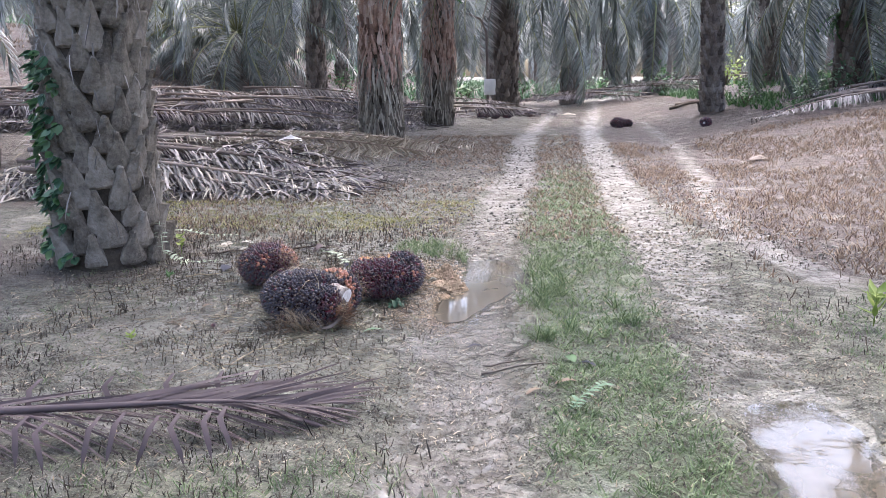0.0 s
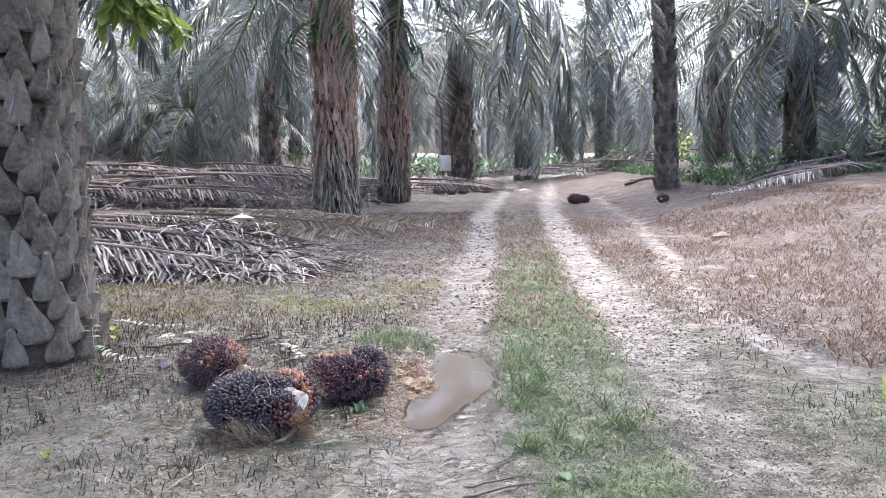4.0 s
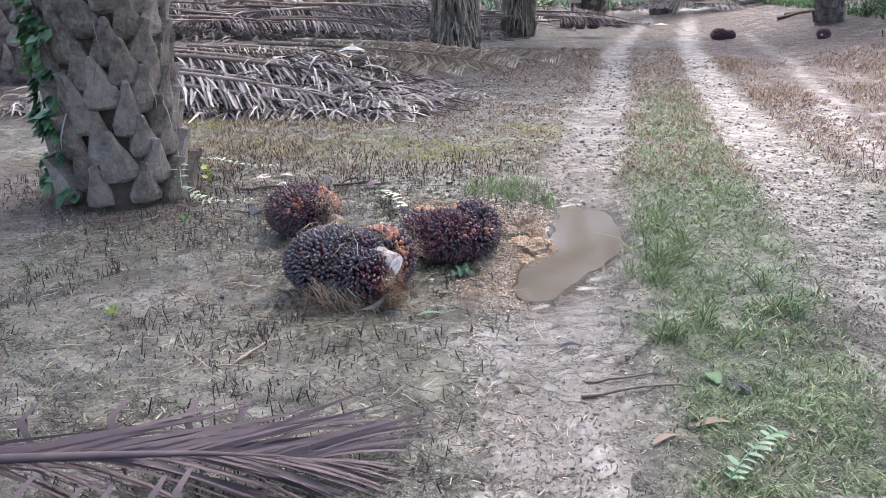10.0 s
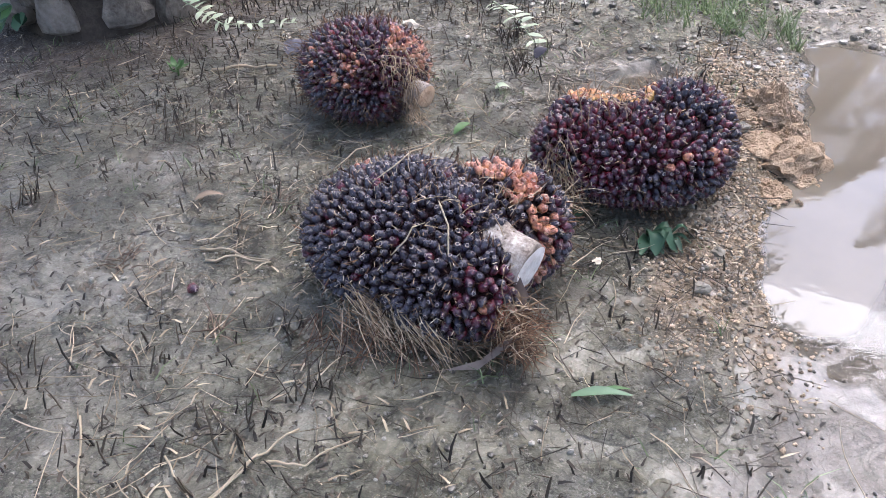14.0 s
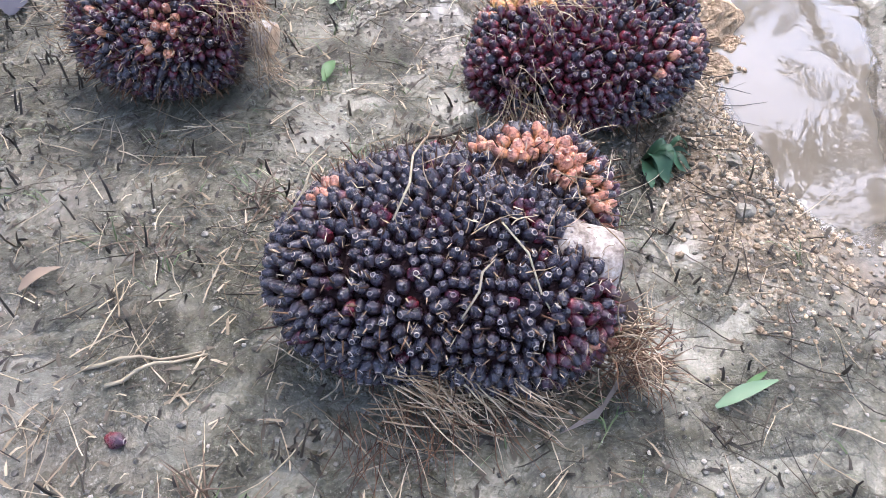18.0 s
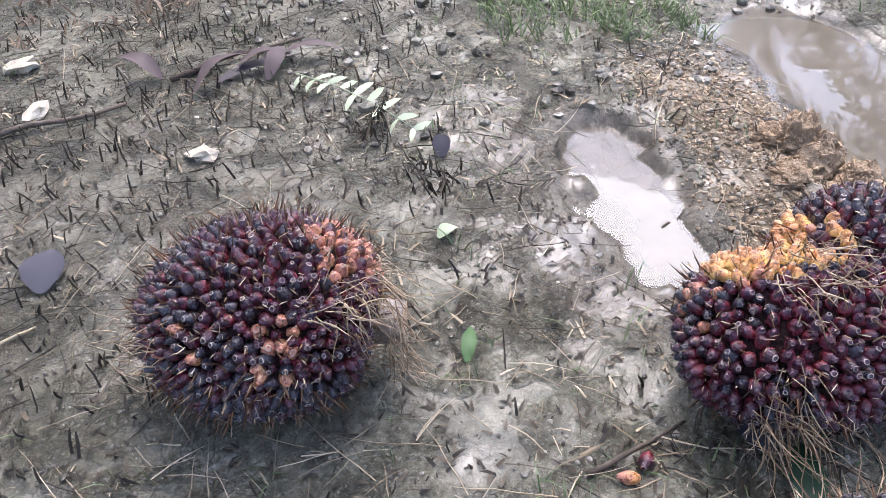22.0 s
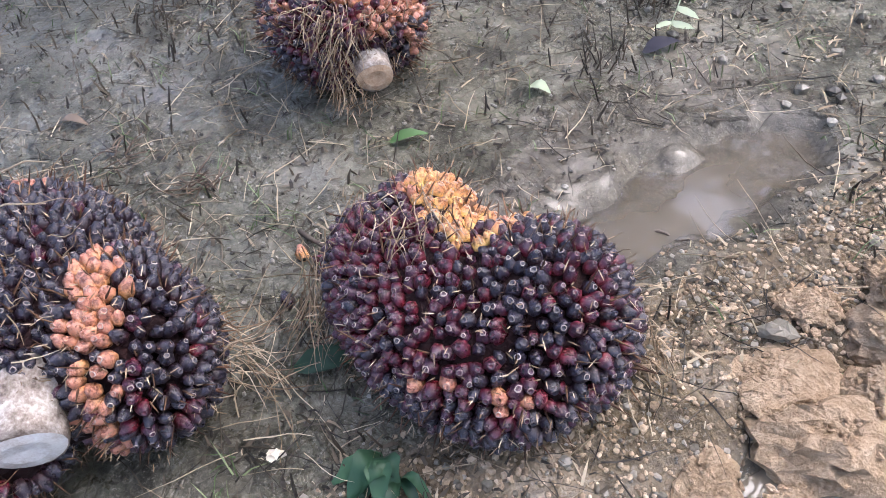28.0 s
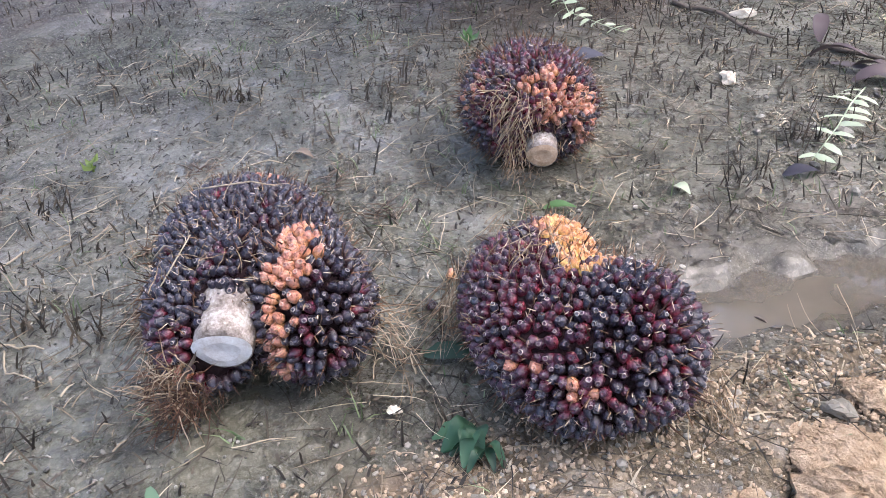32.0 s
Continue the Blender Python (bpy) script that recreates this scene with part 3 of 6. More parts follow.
    wet = np.maximum(wet, 1.1 * smooth_step(0.34, 0.12, dr + ragged) * smooth_step(4.6, 3.6, y))
    # The dark brown layer also darkens the ground left of the track.
    litter = np.maximum(litter, 0.28 * smooth_step(-0.9, -1.8, x) * smooth_step(8.4, 7.2, y))
    russet = np.maximum(russet, 0.22 * smooth_step(-0.9, -1.6, x) * smooth_step(7.6, 6.6, y) * smooth_step(1.5, 2.5, y))
    moss = np.maximum(moss, 0.5 * smooth_step(-0.6, -1.2, x) * smooth_step(2.5, 3.5, y) * smooth_step(7.6, 6.6, y))
    moss = np.maximum(moss, 0.8 * smooth_step(3.3, 2.9, y) * smooth_step(0.0, -0.4, x))
    for key, value in (("rut", rut), ("grass", grass), ("moss", moss), ("russet", russet), ("litter", litter), ("wet", wet), ("gravel", gravel)):
        a = me.attributes.new(key, "FLOAT", "POINT")
        a.data.foreach_set("value", value.astype(np.float32))
    me.materials.append(SOIL)
    tagged(new("ground", me), "muddy plantation track with two pale wheel ruts, sparse grass and leaf litter", "ground", kind="structure")


build_ground()
WATER_LEVEL = -0.030


def build_water(name, x0, x1, y0, y1, label):
    b = Build()
    step = 0.02
    nx, ny = int((x1 - x0) / step), int((y1 - y0) / step)
    gx, gy = np.meshgrid(x0 + step * np.arange(nx + 1), y0 + step * np.arange(ny + 1))
    deep = puddle_depth(gx, gy)
    wetcell = (deep > 0.002) & (height(gx, gy) < WATER_LEVEL + 0.020)
    ids = {}
    for j in range(ny):
        for i in range(nx):
            if wetcell[j, i] or wetcell[j, i + 1] or wetcell[j + 1, i] or wetcell[j + 1, i + 1]:
                face = []
                for a, c in ((j, i), (j, i + 1), (j + 1, i + 1), (j + 1, i)):
                    if (a, c) not in ids:
                        ids[a, c] = len(b.v)
                        b.v.append((gx[a, c], gy[a, c], WATER_LEVEL))
                    face.append(ids[a, c])
                b.f.append(tuple(face))
    co = np.array(b.v)
    b.along = np.clip((WATER_LEVEL - height(co[:, 0], co[:, 1])) / 0.030, 0, 1).tolist()
    tagged(new(name, b.mesh(name, WATER, True, True)), label, "puddle", kind="structure")


build_water("water", -0.22, 0.8, 4.0, 7.0, "muddy rain puddle in the wheel rut, mirroring the sky and fronds")
build_water("water", -0.8, -0.24, 5.7, 6.7, "small shallow puddle on the mud behind a fruit bunch")
build_water("water", 0.9, 2.3, 0.9, 4.4, "shallow puddle in the grassy wheel rut")


# ---- palm fronds ----
def frond_mesh(name, length, leaflets, droop, blade, blade_width, sag, mats, seed, sides=5, segments=3, flat=0.0, mess=0.0):
    """A feather frond along +x: an arching rachis and leaflets in several planes. flat > 0 presses it down as on the ground."""
    r = np.random.default_rng(seed)
    b = Build()
    pts, ang, p = [Vector((0, 0, 0))], 0.0, Vector((0, 0, 0))
    n = 9
    for i in range(n):
        ang = -droop * ((i + 1) / n) ** 1.6
        p = p + Vector((math.cos(ang), 0, math.sin(ang))) * (length / n)
        pts.append(p)
    b.tube(pts, [0.045 * (1 - 0.88 * i / n) * (length / 5) ** 0.5 for i in range(n + 1)], sides)
    nr = len(b.f)
    for k in range(leaflets):
        s = 0.14 + 0.86 * (k + r.uniform(0, 0.5)) / leaflets
        u = min(s * n, n - 0.001)
        i = int(u)
        q = pts[i].lerp(pts[i + 1], u - i)
        d = (pts[i + 1] - pts[i]).normalized()
        up = Vector((-d.z, 0, d.x))
        grow = math.sin(math.pi * min(0.12 + 0.8 * s, 1)) ** 0.7
        ll = blade * grow * r.uniform(0.8, 1.1)
        for sign in (-1, 1):
            lift = r.choice((-0.20, 0.05, 0.30)) + r.uniform(-0.10, 0.10)
            fwd = r.uniform(0.35, 0.75) + 0.5 * max(0, s - 0.75)
            if mess and r.uniform() < 0.15:
                continue
            w = (d * (fwd + mess * r.uniform(-0.3, 1.2)) + Vector((0, sign, 0)) + up * (lift * (1 - flat) + mess * r.uniform(-0.2, 0.6))).normalized()
            tw = d * mess * r.uniform(-0.4, 1.0)
            path = [q]
            c, way = q.copy(), w.copy()
            for g in range(segments):
                way = (way + (Vector((0, 0, -1)) * sag * r.uniform(0.6, 1.3) + (tw if mess else Vector())) / segments).normalized()
                c = c + way * ll / segments
                if flat and c.z < -0.30:
                    c.z = -0.30 + r.uniform(0, 0.05)
                path.append(c.copy())
            across = w.cross(Vector((0, 0, 1)) + d * r.uniform(-0.5, 0.5))
            across = (across.normalized() * 0.75 + up * r.uniform(-0.5, 0.5)).normalized()
            b.strip(path, [blade_width * v for v in ((0.5, 1, 0.7, 0.5) if segments > 2 else (0.7, 0.9))[:segments]], across)
    me = b.mesh(name, mats[0])
    me.materials.append(mats[1])
    me.polygons.foreach_set("material_index", [0] * nr + [1] * (len(b.f) - nr))
    return me


FROND_KINDS = [frond_mesh("frond", 4.6, 96, droop, 0.80, 0.0145, sag, (RACHIS, LEAF), 20 + k) for k, (droop, sag) in enumerate(((0.9, 0.8), (1.3, 1.0), (1.7, 1.3), (1.1, 1.5)))]
FAR_KINDS = [frond_mesh("frond", 4.6, 46, droop, 0.85, 0.026, sag, (RACHIS, LEAF_HAZED), 30 + k, 3, 2) for k, (droop, sag) in enumerate(((0.9, 0.9), (1.35, 1.1), (1.75, 1.4)))]
DEAD_HANG = frond_mesh("frond", 3.6, 40, 0.5, 0.6, 0.02, 2.2, (DRY_RACHIS, DRY), 41, 4, 3)


def frond_poses(count, seed, low=-35, high=78):
    """Poses of the fronds of one crown, from the upright spear leaves to the hanging outer ones."""
    r = np.random.default_rng(seed)
    out = []
    for k in range(count):
        u = (k + 0.5) / count
        az = k * 137.5 + r.uniform(-12, 12)
        el = high + (low - high) * u ** 0.85 + r.uniform(-6, 6)
        z = 0.45 * (1 - u)
        scale = r.uniform(0.95, 1.2) * (0.75 + 0.4 * min(1, 2 * u))
        m = pose(0, 0, z, 0, 0, az) @ pose(0.12, 0, 0, r.uniform(-25, 25), -el, 0) @ Matrix.Scale(scale, 4)
        out.append((k, u, m))
    return out


def joined_crown(name, count, seed, kinds):
    """One mesh that holds a whole far crown."""
    vs, fs, ms, k0 = [], [], [], 0
    for k, u, m in frond_poses(count, seed):
        src = kinds[min(int(u * len(kinds)), len(kinds) - 1)]
        co = np.empty(len(src.vertices) * 3)
        src.vertices.foreach_get("co", co)
        co = co.reshape(-1, 3) @ np.array(m.to_3x3()).T + np.array(m.translation)
        vs.append(co)
        for p in src.polygons:
            fs.append(tuple(i + k0 for i in p.vertices))
            ms.append(p.material_index)
        k0 += len(co)
    me = bpy.data.meshes.new(name)
    me.from_pydata(np.concatenate(vs).tolist(), [], fs)
    me.materials.append(RACHIS)
    me.materials.append(LEAF_HAZED)
    me.polygons.foreach_set("material_index", ms)
    me.update()
    return me


# ---- palm trunks ----
def trunk_mesh(name, radius, tall, mat, seed, sides=14, lump=0.06, boots=0):
    """A tapered, knobbly trunk with a swollen foot; boots: rows of old frond bases modelled on it."""
    r = np.random.default_rng(seed)
    b = Build()
    rings = max(6, int(tall / 0.35))
    pts_r = []
    verts, faces = [], []
    for i in range(rings + 1):
        z = tall * i / rings
        rad = radius * (1 + 0.18 * math.exp(-z / 0.35) - 0.10 * z / tall)
        for s in range(sides):
            a = 2 * math.pi * s / sides
            rr = rad * (1 + lump * r.uniform(-1, 1))
            verts.append((rr * math.cos(a), rr * math.sin(a), z - 0.08 if i == 0 else z))
    for i in range(rings):
        for s in range(sides):
            s2 = (s + 1) % sides
            faces.append((i * sides + s, i * sides + s2, (i + 1) * sides + s2, (i + 1) * sides + s))
    faces.append(tuple(rings * sides + s for s in range(sides)))
    b.add(verts, faces)
    if boots:
        per = 7
        for i in range(boots):
            z = 0.05 + (tall - 0.2) * i / boots
            rad = radius * (1 + 0.18 * math.exp(-z / 0.35) - 0.10 * z / tall)
            for k in range(per):
                a = 2 * math.pi * (k + 0.5 * (i % 2) + r.uniform(-0.1, 0.1)) / per + i * 0.13
                boot_into(b, rad, a, z, r, radius / 0.36)
    return b.mesh(name, mat)


def boot_shape(r, size=1.0):
    """Vertices and faces of one old frond base: a broad clasping foot that narrows upwards to a jutting cut stub. x outward, z up."""
    w, tall, out = 0.116 * size * r.uniform(0.85, 1.1), 0.36 * size * r.uniform(0.85, 1.2), 0.095 * size * r.uniform(0.75, 1.25)
    rows = ((0.00, 0.62, 0.42, 0.5), (0.06, 0.92, 0.62, 0.8), (0.22, 1.0, 0.72, 1.0), (0.48, 0.74, 0.76, 1.0), (0.76, 0.40, 1.00, 0.8), (0.97, 0.20, 1.30, 0.5), (1.0, 0.10, 1.22, 0.2))
    verts, faces = [], []
    skew = r.uniform(-0.025, 0.025)
    for h, width, low, bulge in rows:
        o = out * low
        ww = w * width
        jit = r.uniform(-0.007, 0.007, 10)
        mid = skew * h
        verts += [(o - 0.085, mid - ww * 0.9, h * tall), (o - 0.016 + jit[0] * 0.6, mid - ww * 0.97 + jit[1], h * tall + jit[2]), (o + 0.012 * bulge + jit[8] * 0.5, mid - ww * 0.45, h * tall + jit[9]), (o + 0.022 * bulge + jit[3] * 0.5, mid, h * tall + jit[4]), (o + 0.010 * bulge + jit[8] * 0.4, mid + ww * 0.45, h * tall), (o - 0.016 + jit[5] * 0.6, mid + ww * 0.97 + jit[6], h * tall + jit[7]), (o - 0.085, mid + ww * 0.9, h * tall)]
    for i in range(len(rows) - 1):
        for k in range(6):
            faces.append((i * 7 + k, i * 7 + k + 1, i * 7 + k + 8, i * 7 + k + 7))
    faces.append((6, 5, 4, 3, 2, 1, 0))
    k = (len(rows) - 1) * 7
    faces.append(tuple(range(k, k + 7)))
    return verts, faces


def boot_into(b, rad, a, z, r, size):
    verts, faces = boot_shape(r, size)
    m = pose(0, 0, z, 0, 0, math.degrees(a)) @ pose(rad * 0.96, 0, 0, r.uniform(-8, 8), 0, 0)
    b.add([m @ Vector(v) for v in verts], faces)


def boot_meshes(name, mat, seed, count=9, size=1.0):
    r = np.random.default_rng(seed)
    out = []
    for _ in range(count):
        b = Build()
        b.add(*boot_shape(r, size))
        out.append(b.mesh(name, mat, smooth=False))
    return out


BOOTS_GREY = boot_meshes("frond_base", BOOT, 51)
BOOTS_RED = boot_meshes("frond_base", BOOT_RED, 52)


def palm(x, y, radius, tall, seed, label, booted=0, red_from=9.0, fronds=24, lean=(0, 0), low=-35, dead=0, narrow=False, big=1.0):
    """An oil palm: trunk, separate old frond bases up to a height, and separate fronds."""
    r = np.random.default_rng(seed)
    z0 = hz(x, y)
    top = thing("oil_palm", label, "palm tree", (x, y, z0 - 0.02), "oil palms of the plantation")
    top.matrix_world = pose(x, y, z0 - 0.02, lean[0], lean[1], r.uniform(0, 360) if not any(lean) else 0)
    part("trunk", trunk_mesh("trunk", radius, tall, BARK_SHADED if booted else BARK_FAR, seed, boots=0 if booted else int(tall / 0.17)), top)
    per, step = (13, 0.21) if narrow else (10, 0.150)
    for i in range(booted):
        z = 0.03 + step * i
        rad = radius * (1 + 0.18 * math.exp(-z / 0.35) - 0.10 * z / tall)
        kinds = BOOTS_RED if z > red_from + r.uniform(-0.4, 0.4) else BOOTS_GREY
        for k in range(per):
            a = 360 * (k + 0.5 * (i % 2)) / per + i * 3 + r.uniform(-4, 4)
            m = pose(0, 0, z + r.uniform(-0.03, 0.03), 0, 0, a) @ pose(rad * 0.97, 0, 0, 4 + r.uniform(-7, 7), r.uniform(-3, 5), 0) @ Matrix.Scale(r.uniform(0.88, 1.1) * radius / 0.36, 4)
            if narrow:
                m = m @ Matrix.Diagonal((0.9, r.uniform(0.4, 0.7), r.uniform(0.9, 1.35), 1))
            part("frond_base", kinds[int(r.integers(len(kinds)))], top, local=m)
    for k, u, m in frond_poses(fronds, seed, low):
        part("frond", FROND_KINDS[min(int(u * 3.2), 3)], top, local=pose(0, 0, tall - 0.15) @ m @ Matrix.Scale(big, 4))
    for k in range(dead):
        part("frond", DEAD_HANG, top, "dry brown hanging frond", pose(0, 0, tall - 0.35, 0, 0, r.uniform(0, 360)) @ pose(radius * 0.8, 0, 0, 0, r.uniform(58, 78), 0))
    return top


PALM_A = palm(-2.74, 6.69, 0.328, 7.2, 61, "tall oil palm with grey scale-like frond bases beside the track", 22, 9, 34, (0, 0), -4, big=1.38)


def sheath(top, radius, low, high, count, long, width, mat, seed, label):
    """Ragged dry strips that hang between the old frond bases of a trunk."""
    rr = np.random.default_rng(seed)
    b = Build()
    for k in range(count):
        a, z = rr.uniform(0, 2 * math.pi), rr.uniform(low, high)
        rad = radius * (1.06 + 0.15 * math.exp(-z / 0.35)) + rr.uniform(0.0, 0.09)
        out, round_ = Vector((math.cos(a), math.sin(a), 0)), Vector((-math.sin(a), math.cos(a), 0))
        p = out * rad + Vector((0, 0, z))
        size = min(long * rr.uniform(0.35, 1.2), z)
        d = (Vector((0, 0, -1)) + out * rr.uniform(-0.05, 0.22) + round_ * rr.uniform(-0.3, 0.3)).normalized() * size
        w = width * rr.uniform(0.3, 1.2)
        b.strip([p, p + d * 0.35 + out * 0.02, p + d * 0.7 + out * rr.uniform(0, 0.03), p + d], [w * 0.8, w, w * 0.7], (round_ + out * rr.uniform(-0.6, 0.6)).normalized())
    part("dry_sheath", b.mesh("dry_sheath", mat), top, label, kind="stuff")


sheath(PALM_A, 0.328, 0.25, 3.4, 170, 0.22, 0.006, DRY, 611, "pale dry fibre strips between frond bases")
PALM_B = palm(-1.56, 18.1, 0.355, 7.0, 62, "oil palm with a reddish fibrous trunk and pale lower frond bases", 22, 1.5, 38, (0, 0), -8, 1, True, 1.28)
PALM_C = palm(-0.43, 23.9, 0.34, 6.6, 63, "oil palm with a reddish trunk hung with ferns", 22, 1.2, 36, (0, 0), -10, 2, True, 1.22)
for bole, rad, seed in ((PALM_B, 0.355, 612), (PALM_C, 0.34, 614)):
    sheath(bole, rad, 0.3, 1.9, 420, 0.55, 0.022, DRY_PALE, seed, "pale ragged strips round the trunk's foot")
    sheath(bole, rad, 1.5, 4.6, 420, 0.60, 0.024, BOOT_RED, seed + 1, "reddish ragged fibre on the upper trunk")
PALM_R = palm(7.2, 23.2, 0.265, 6.6, 64, "oil palm on the bank with long drooping grey-green fronds", 0, 9, 30, (0, -3), -22)
for x, y, rad, tall, seed, low in (
        (1.95, 31.6, 0.40, 5.6, 65, -30), (-5.5, 33.3, 0.34, 5.6, 66, -30), (5.3, 38.3, 0.36, 4.6, 67, -22), (-8.7, 39.8, 0.22, 5.6, 68, -30),
        (-5.7, 42.3, 0.28, 6.0, 69, -20), (8.9, 37.6, 0.31, 5.0, 71, -45), (11.4, 30.6, 0.34, 5.4, 70, -35), (11.0, 23.4, 0.36, 4.4, 72, -45),
        (13.6, 22.0, 0.34, 6.4, 73, -20), (-9.2, 35.5, 0.16, 1.9, 74, -35), (-3.6, 48.0, 0.36, 5.4, 75, -45), (-11.0, 24.5, 0.36, 7.0, 76, 0), (-10.2, 15.5, 0.36, 6.0, 77, -15),
        # Palms 78, 83 and 84 stand out of view, added as light-blocking canopy.
        (7.6, 6.0, 0.36, 6.8, 78, -5), (4.6, -1.6, 0.36, 6.6, 79, -5), (-4.4, -2.4, 0.36, 6.6, 80, -5), (-7.8, 13.2, 0.36, 6.8, 83, -10), (11.4, 13.0, 0.36, 6.8, 84, -5), (16.5, 24.0, 0.36, 4.8, 81, -45), (-12.5, 37.0, 0.14, 1.6, 82, -30), (9.6, 52.0, 0.34, 6.2, 85, -35), (2.6, 51.0, 0.34, 6.4, 86, -35)):
    palm(x, y, rad, tall, seed, "oil palm with a rough brown trunk and arching grey-green fronds", fronds=32, low=low, dead=1 + int(seed % 3))

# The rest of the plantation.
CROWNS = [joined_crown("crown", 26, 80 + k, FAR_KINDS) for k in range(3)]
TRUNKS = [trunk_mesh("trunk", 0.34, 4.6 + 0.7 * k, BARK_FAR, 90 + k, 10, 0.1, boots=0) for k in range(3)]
far_palms = []
for k in range(3):
    top = thing("oil_palm", "distant oil palm with a dark trunk and drooping fronds", "palm tree", (0, 0, 0), "oil palms of the plantation")
    part("trunk", TRUNKS[k], top)
    part("crown", CROWNS[k], top, local=pose(0, 0, 4.5 + 0.7 * k))
    far_palms.append(top)
spots = []
r = np.random.default_rng(99)
for row in range(-3, 13):
    for col in range(-9, 10):
        x, y = col * 8.6 + (4.3 if row % 2 else 0) + r.uniform(-1, 1), 8 + row * 7.6 + r.uniform(-1, 1)
        if row < 5 and (abs(x) > 34 or y < -12):
            continue
        if abs(x) > 0.62 * y + 22:
            continue
        if y < 46 and abs(x - (0.1 * y)) < 14 and y > -2:
            continue
        if -14 < y < 0 and abs(x) < 4:
            continue
        if y < 47 and abs(x - (left_rut(y) + 0.9)) < 3.0:
            continue
        spots.append((x, y))
for k, (x, y) in enumerate(spots):
    m = pose(x, y, hz(x, y) - 0.05, r.uniform(-3, 3), r.uniform(-3, 3), r.uniform(0, 360))
    if k < 3:
        far_palms[k].matrix_world = m
    else:
        copy_thing(far_palms[k % 3], m)


# ---- fruit bunches ----
def fruit_mesh(name, kind, mat, seed):
    """One fruit along +z: a plump, faceted ovoid with a drawn-out, blunt tip."""
    r = np.random.default_rng(seed)
    b = Build()
    profile = ((-0.75, 0.55, 0), (-0.30, 0.95, 0), (0.10, 1.04, 0), (0.45, 0.88, 0), (0.75, 0.60, 0), (0.93, 0.44, 0), (1.02, 0.38, 1.0), (1.05, 0.30, 1.0), (0.95, 0.15, -1.0))
    sides = 7
    verts, faces, along = [], [], []
    squash = [1 + r.uniform(-0.2, 0.16) for _ in range(sides)]
    for h, w, mark in profile:
        for s in range(sides):
            a = 2 * math.pi * s / sides
            verts.append((0.0125 * w * squash[s] * math.cos(a), 0.0125 * w * squash[s] * math.sin(a), 0.020 * h))
            along.append(1.0 if mark > 0 else 0.6 if mark < 0 else max(0.0, min(0.9, (h + 0.4) / 1.5)))
    n = len(profile)
    for i in range(n - 1):
        for s in range(sides):
            s2 = (s + 1) % sides
            faces.append((i * sides + s, i * sides + s2, (i + 1) * sides + s2, (i + 1) * sides + s))
    faces.append(tuple((n - 1) * sides + s for s in range(sides)))
    b.add(verts, faces, along)
    return b.mesh(name, mat, True, True)


FRUIT_MESHES = {kind: [fruit_mesh("fruit", kind, mat, 100 + k) for k in range(3)] for kind, mat in FRUIT_PIECE.items()}


def strand(b, start, way, long, r, radius=0.0011, droop=0.5, curl=0.5, floor=None):
    """One dry fibre that bends as it goes."""
    p, d = Vector(start), Vector(way).normalized()
    pts = [p.copy()]
    for _ in range(5):
        d = (d + Vector((r.uniform(-curl, curl), r.uniform(-curl, curl), r.uniform(-curl, curl) - droop * 0.4)) * 0.5).normalized()
        p = p + d * long / 5
        if floor is not None and p.z < floor:
            p.z = floor + 0.002
        pts.append(p.copy())
    b.tube(pts, [radius, radius, radius, radius * 0.8, radius * 0.6, radius * 0.3], 3, False)


class Bunch:
    """A fresh fruit bunch: an ellipsoid with dents, set with fruits that stand out of it."""

    def __init__(self, centre, radii, turn, dents, spots, taper=0.0, tilt=(0, 0), lobes=(), red=0.12):
        self.red = red
        self.lobes = [(Vector(c), Vector(q)) for c, q in lobes]
        self.c, self.radii = Vector(centre), Vector(radii)
        self.turn = pose(0, 0, 0, tilt[0], tilt[1], turn).to_3x3()
        self.taper = taper
        self.dents, self.spots = [(Vector(d).normalized(), amp, wide) for d, amp, wide in dents], spots

    def surface(self, d):
        if self.lobes:
            far = 0.0
            for c, q in self.lobes:
                o, w = self.c - c, d
                o, w = Vector((o.x / q.x, o.y / q.y, o.z / q.z)), Vector((w.x / q.x, w.y / q.y, w.z / q.z))
                bb, cc, aa = o.dot(w), o.dot(o) - 1, w.dot(w)
                disc = bb * bb - aa * cc
                if disc > 0:
                    far = max(far, (-bb + math.sqrt(disc)) / aa)
            p = self.c + d * far
            p.z = max(p.z, 0.012)
            return p
        k = 1.0
        for way, amp, wide in self.dents:
            k += amp * math.exp(-((1 - d.dot(way)) / wide) ** 2 * 1.0)
        g = 1 + self.taper * d.x
        q = Vector((d.x * self.radii.x, d.y * self.radii.y * g, d.z * self.radii.z * g)) * k
        p = self.turn @ q + self.c
        if p.z < 0.012:
            p.z = 0.012
        return p

    def normal(self, d):
        a = d.cross(Vector((0, 0, 1)) if abs(d.z) < 0.9 else Vector((1, 0, 0))).normalized()
        b = d.cross(a)
        e = 0.06
        u = self.surface((d + a * e).normalized()) - self.surface((d - a * e).normalized())
        v = self.surface((d + b * e).normalized()) - self.surface((d - b * e).normalized())
        n = u.cross(v)
        if n.length < 1e-9:
            return self.turn @ d
        n.normalize()
        return n if n.dot(self.turn @ d) > 0 else -n

    def kind(self, p, r):
        for centre, radius, kind, odds in self.spots:
            off = (p - Vector(centre)).length / radius
            if off < 1 and r.uniform() < odds * (1.15 - 0.55 * off):
                return kind
        return "red" if r.uniform() < self.red else "dark"


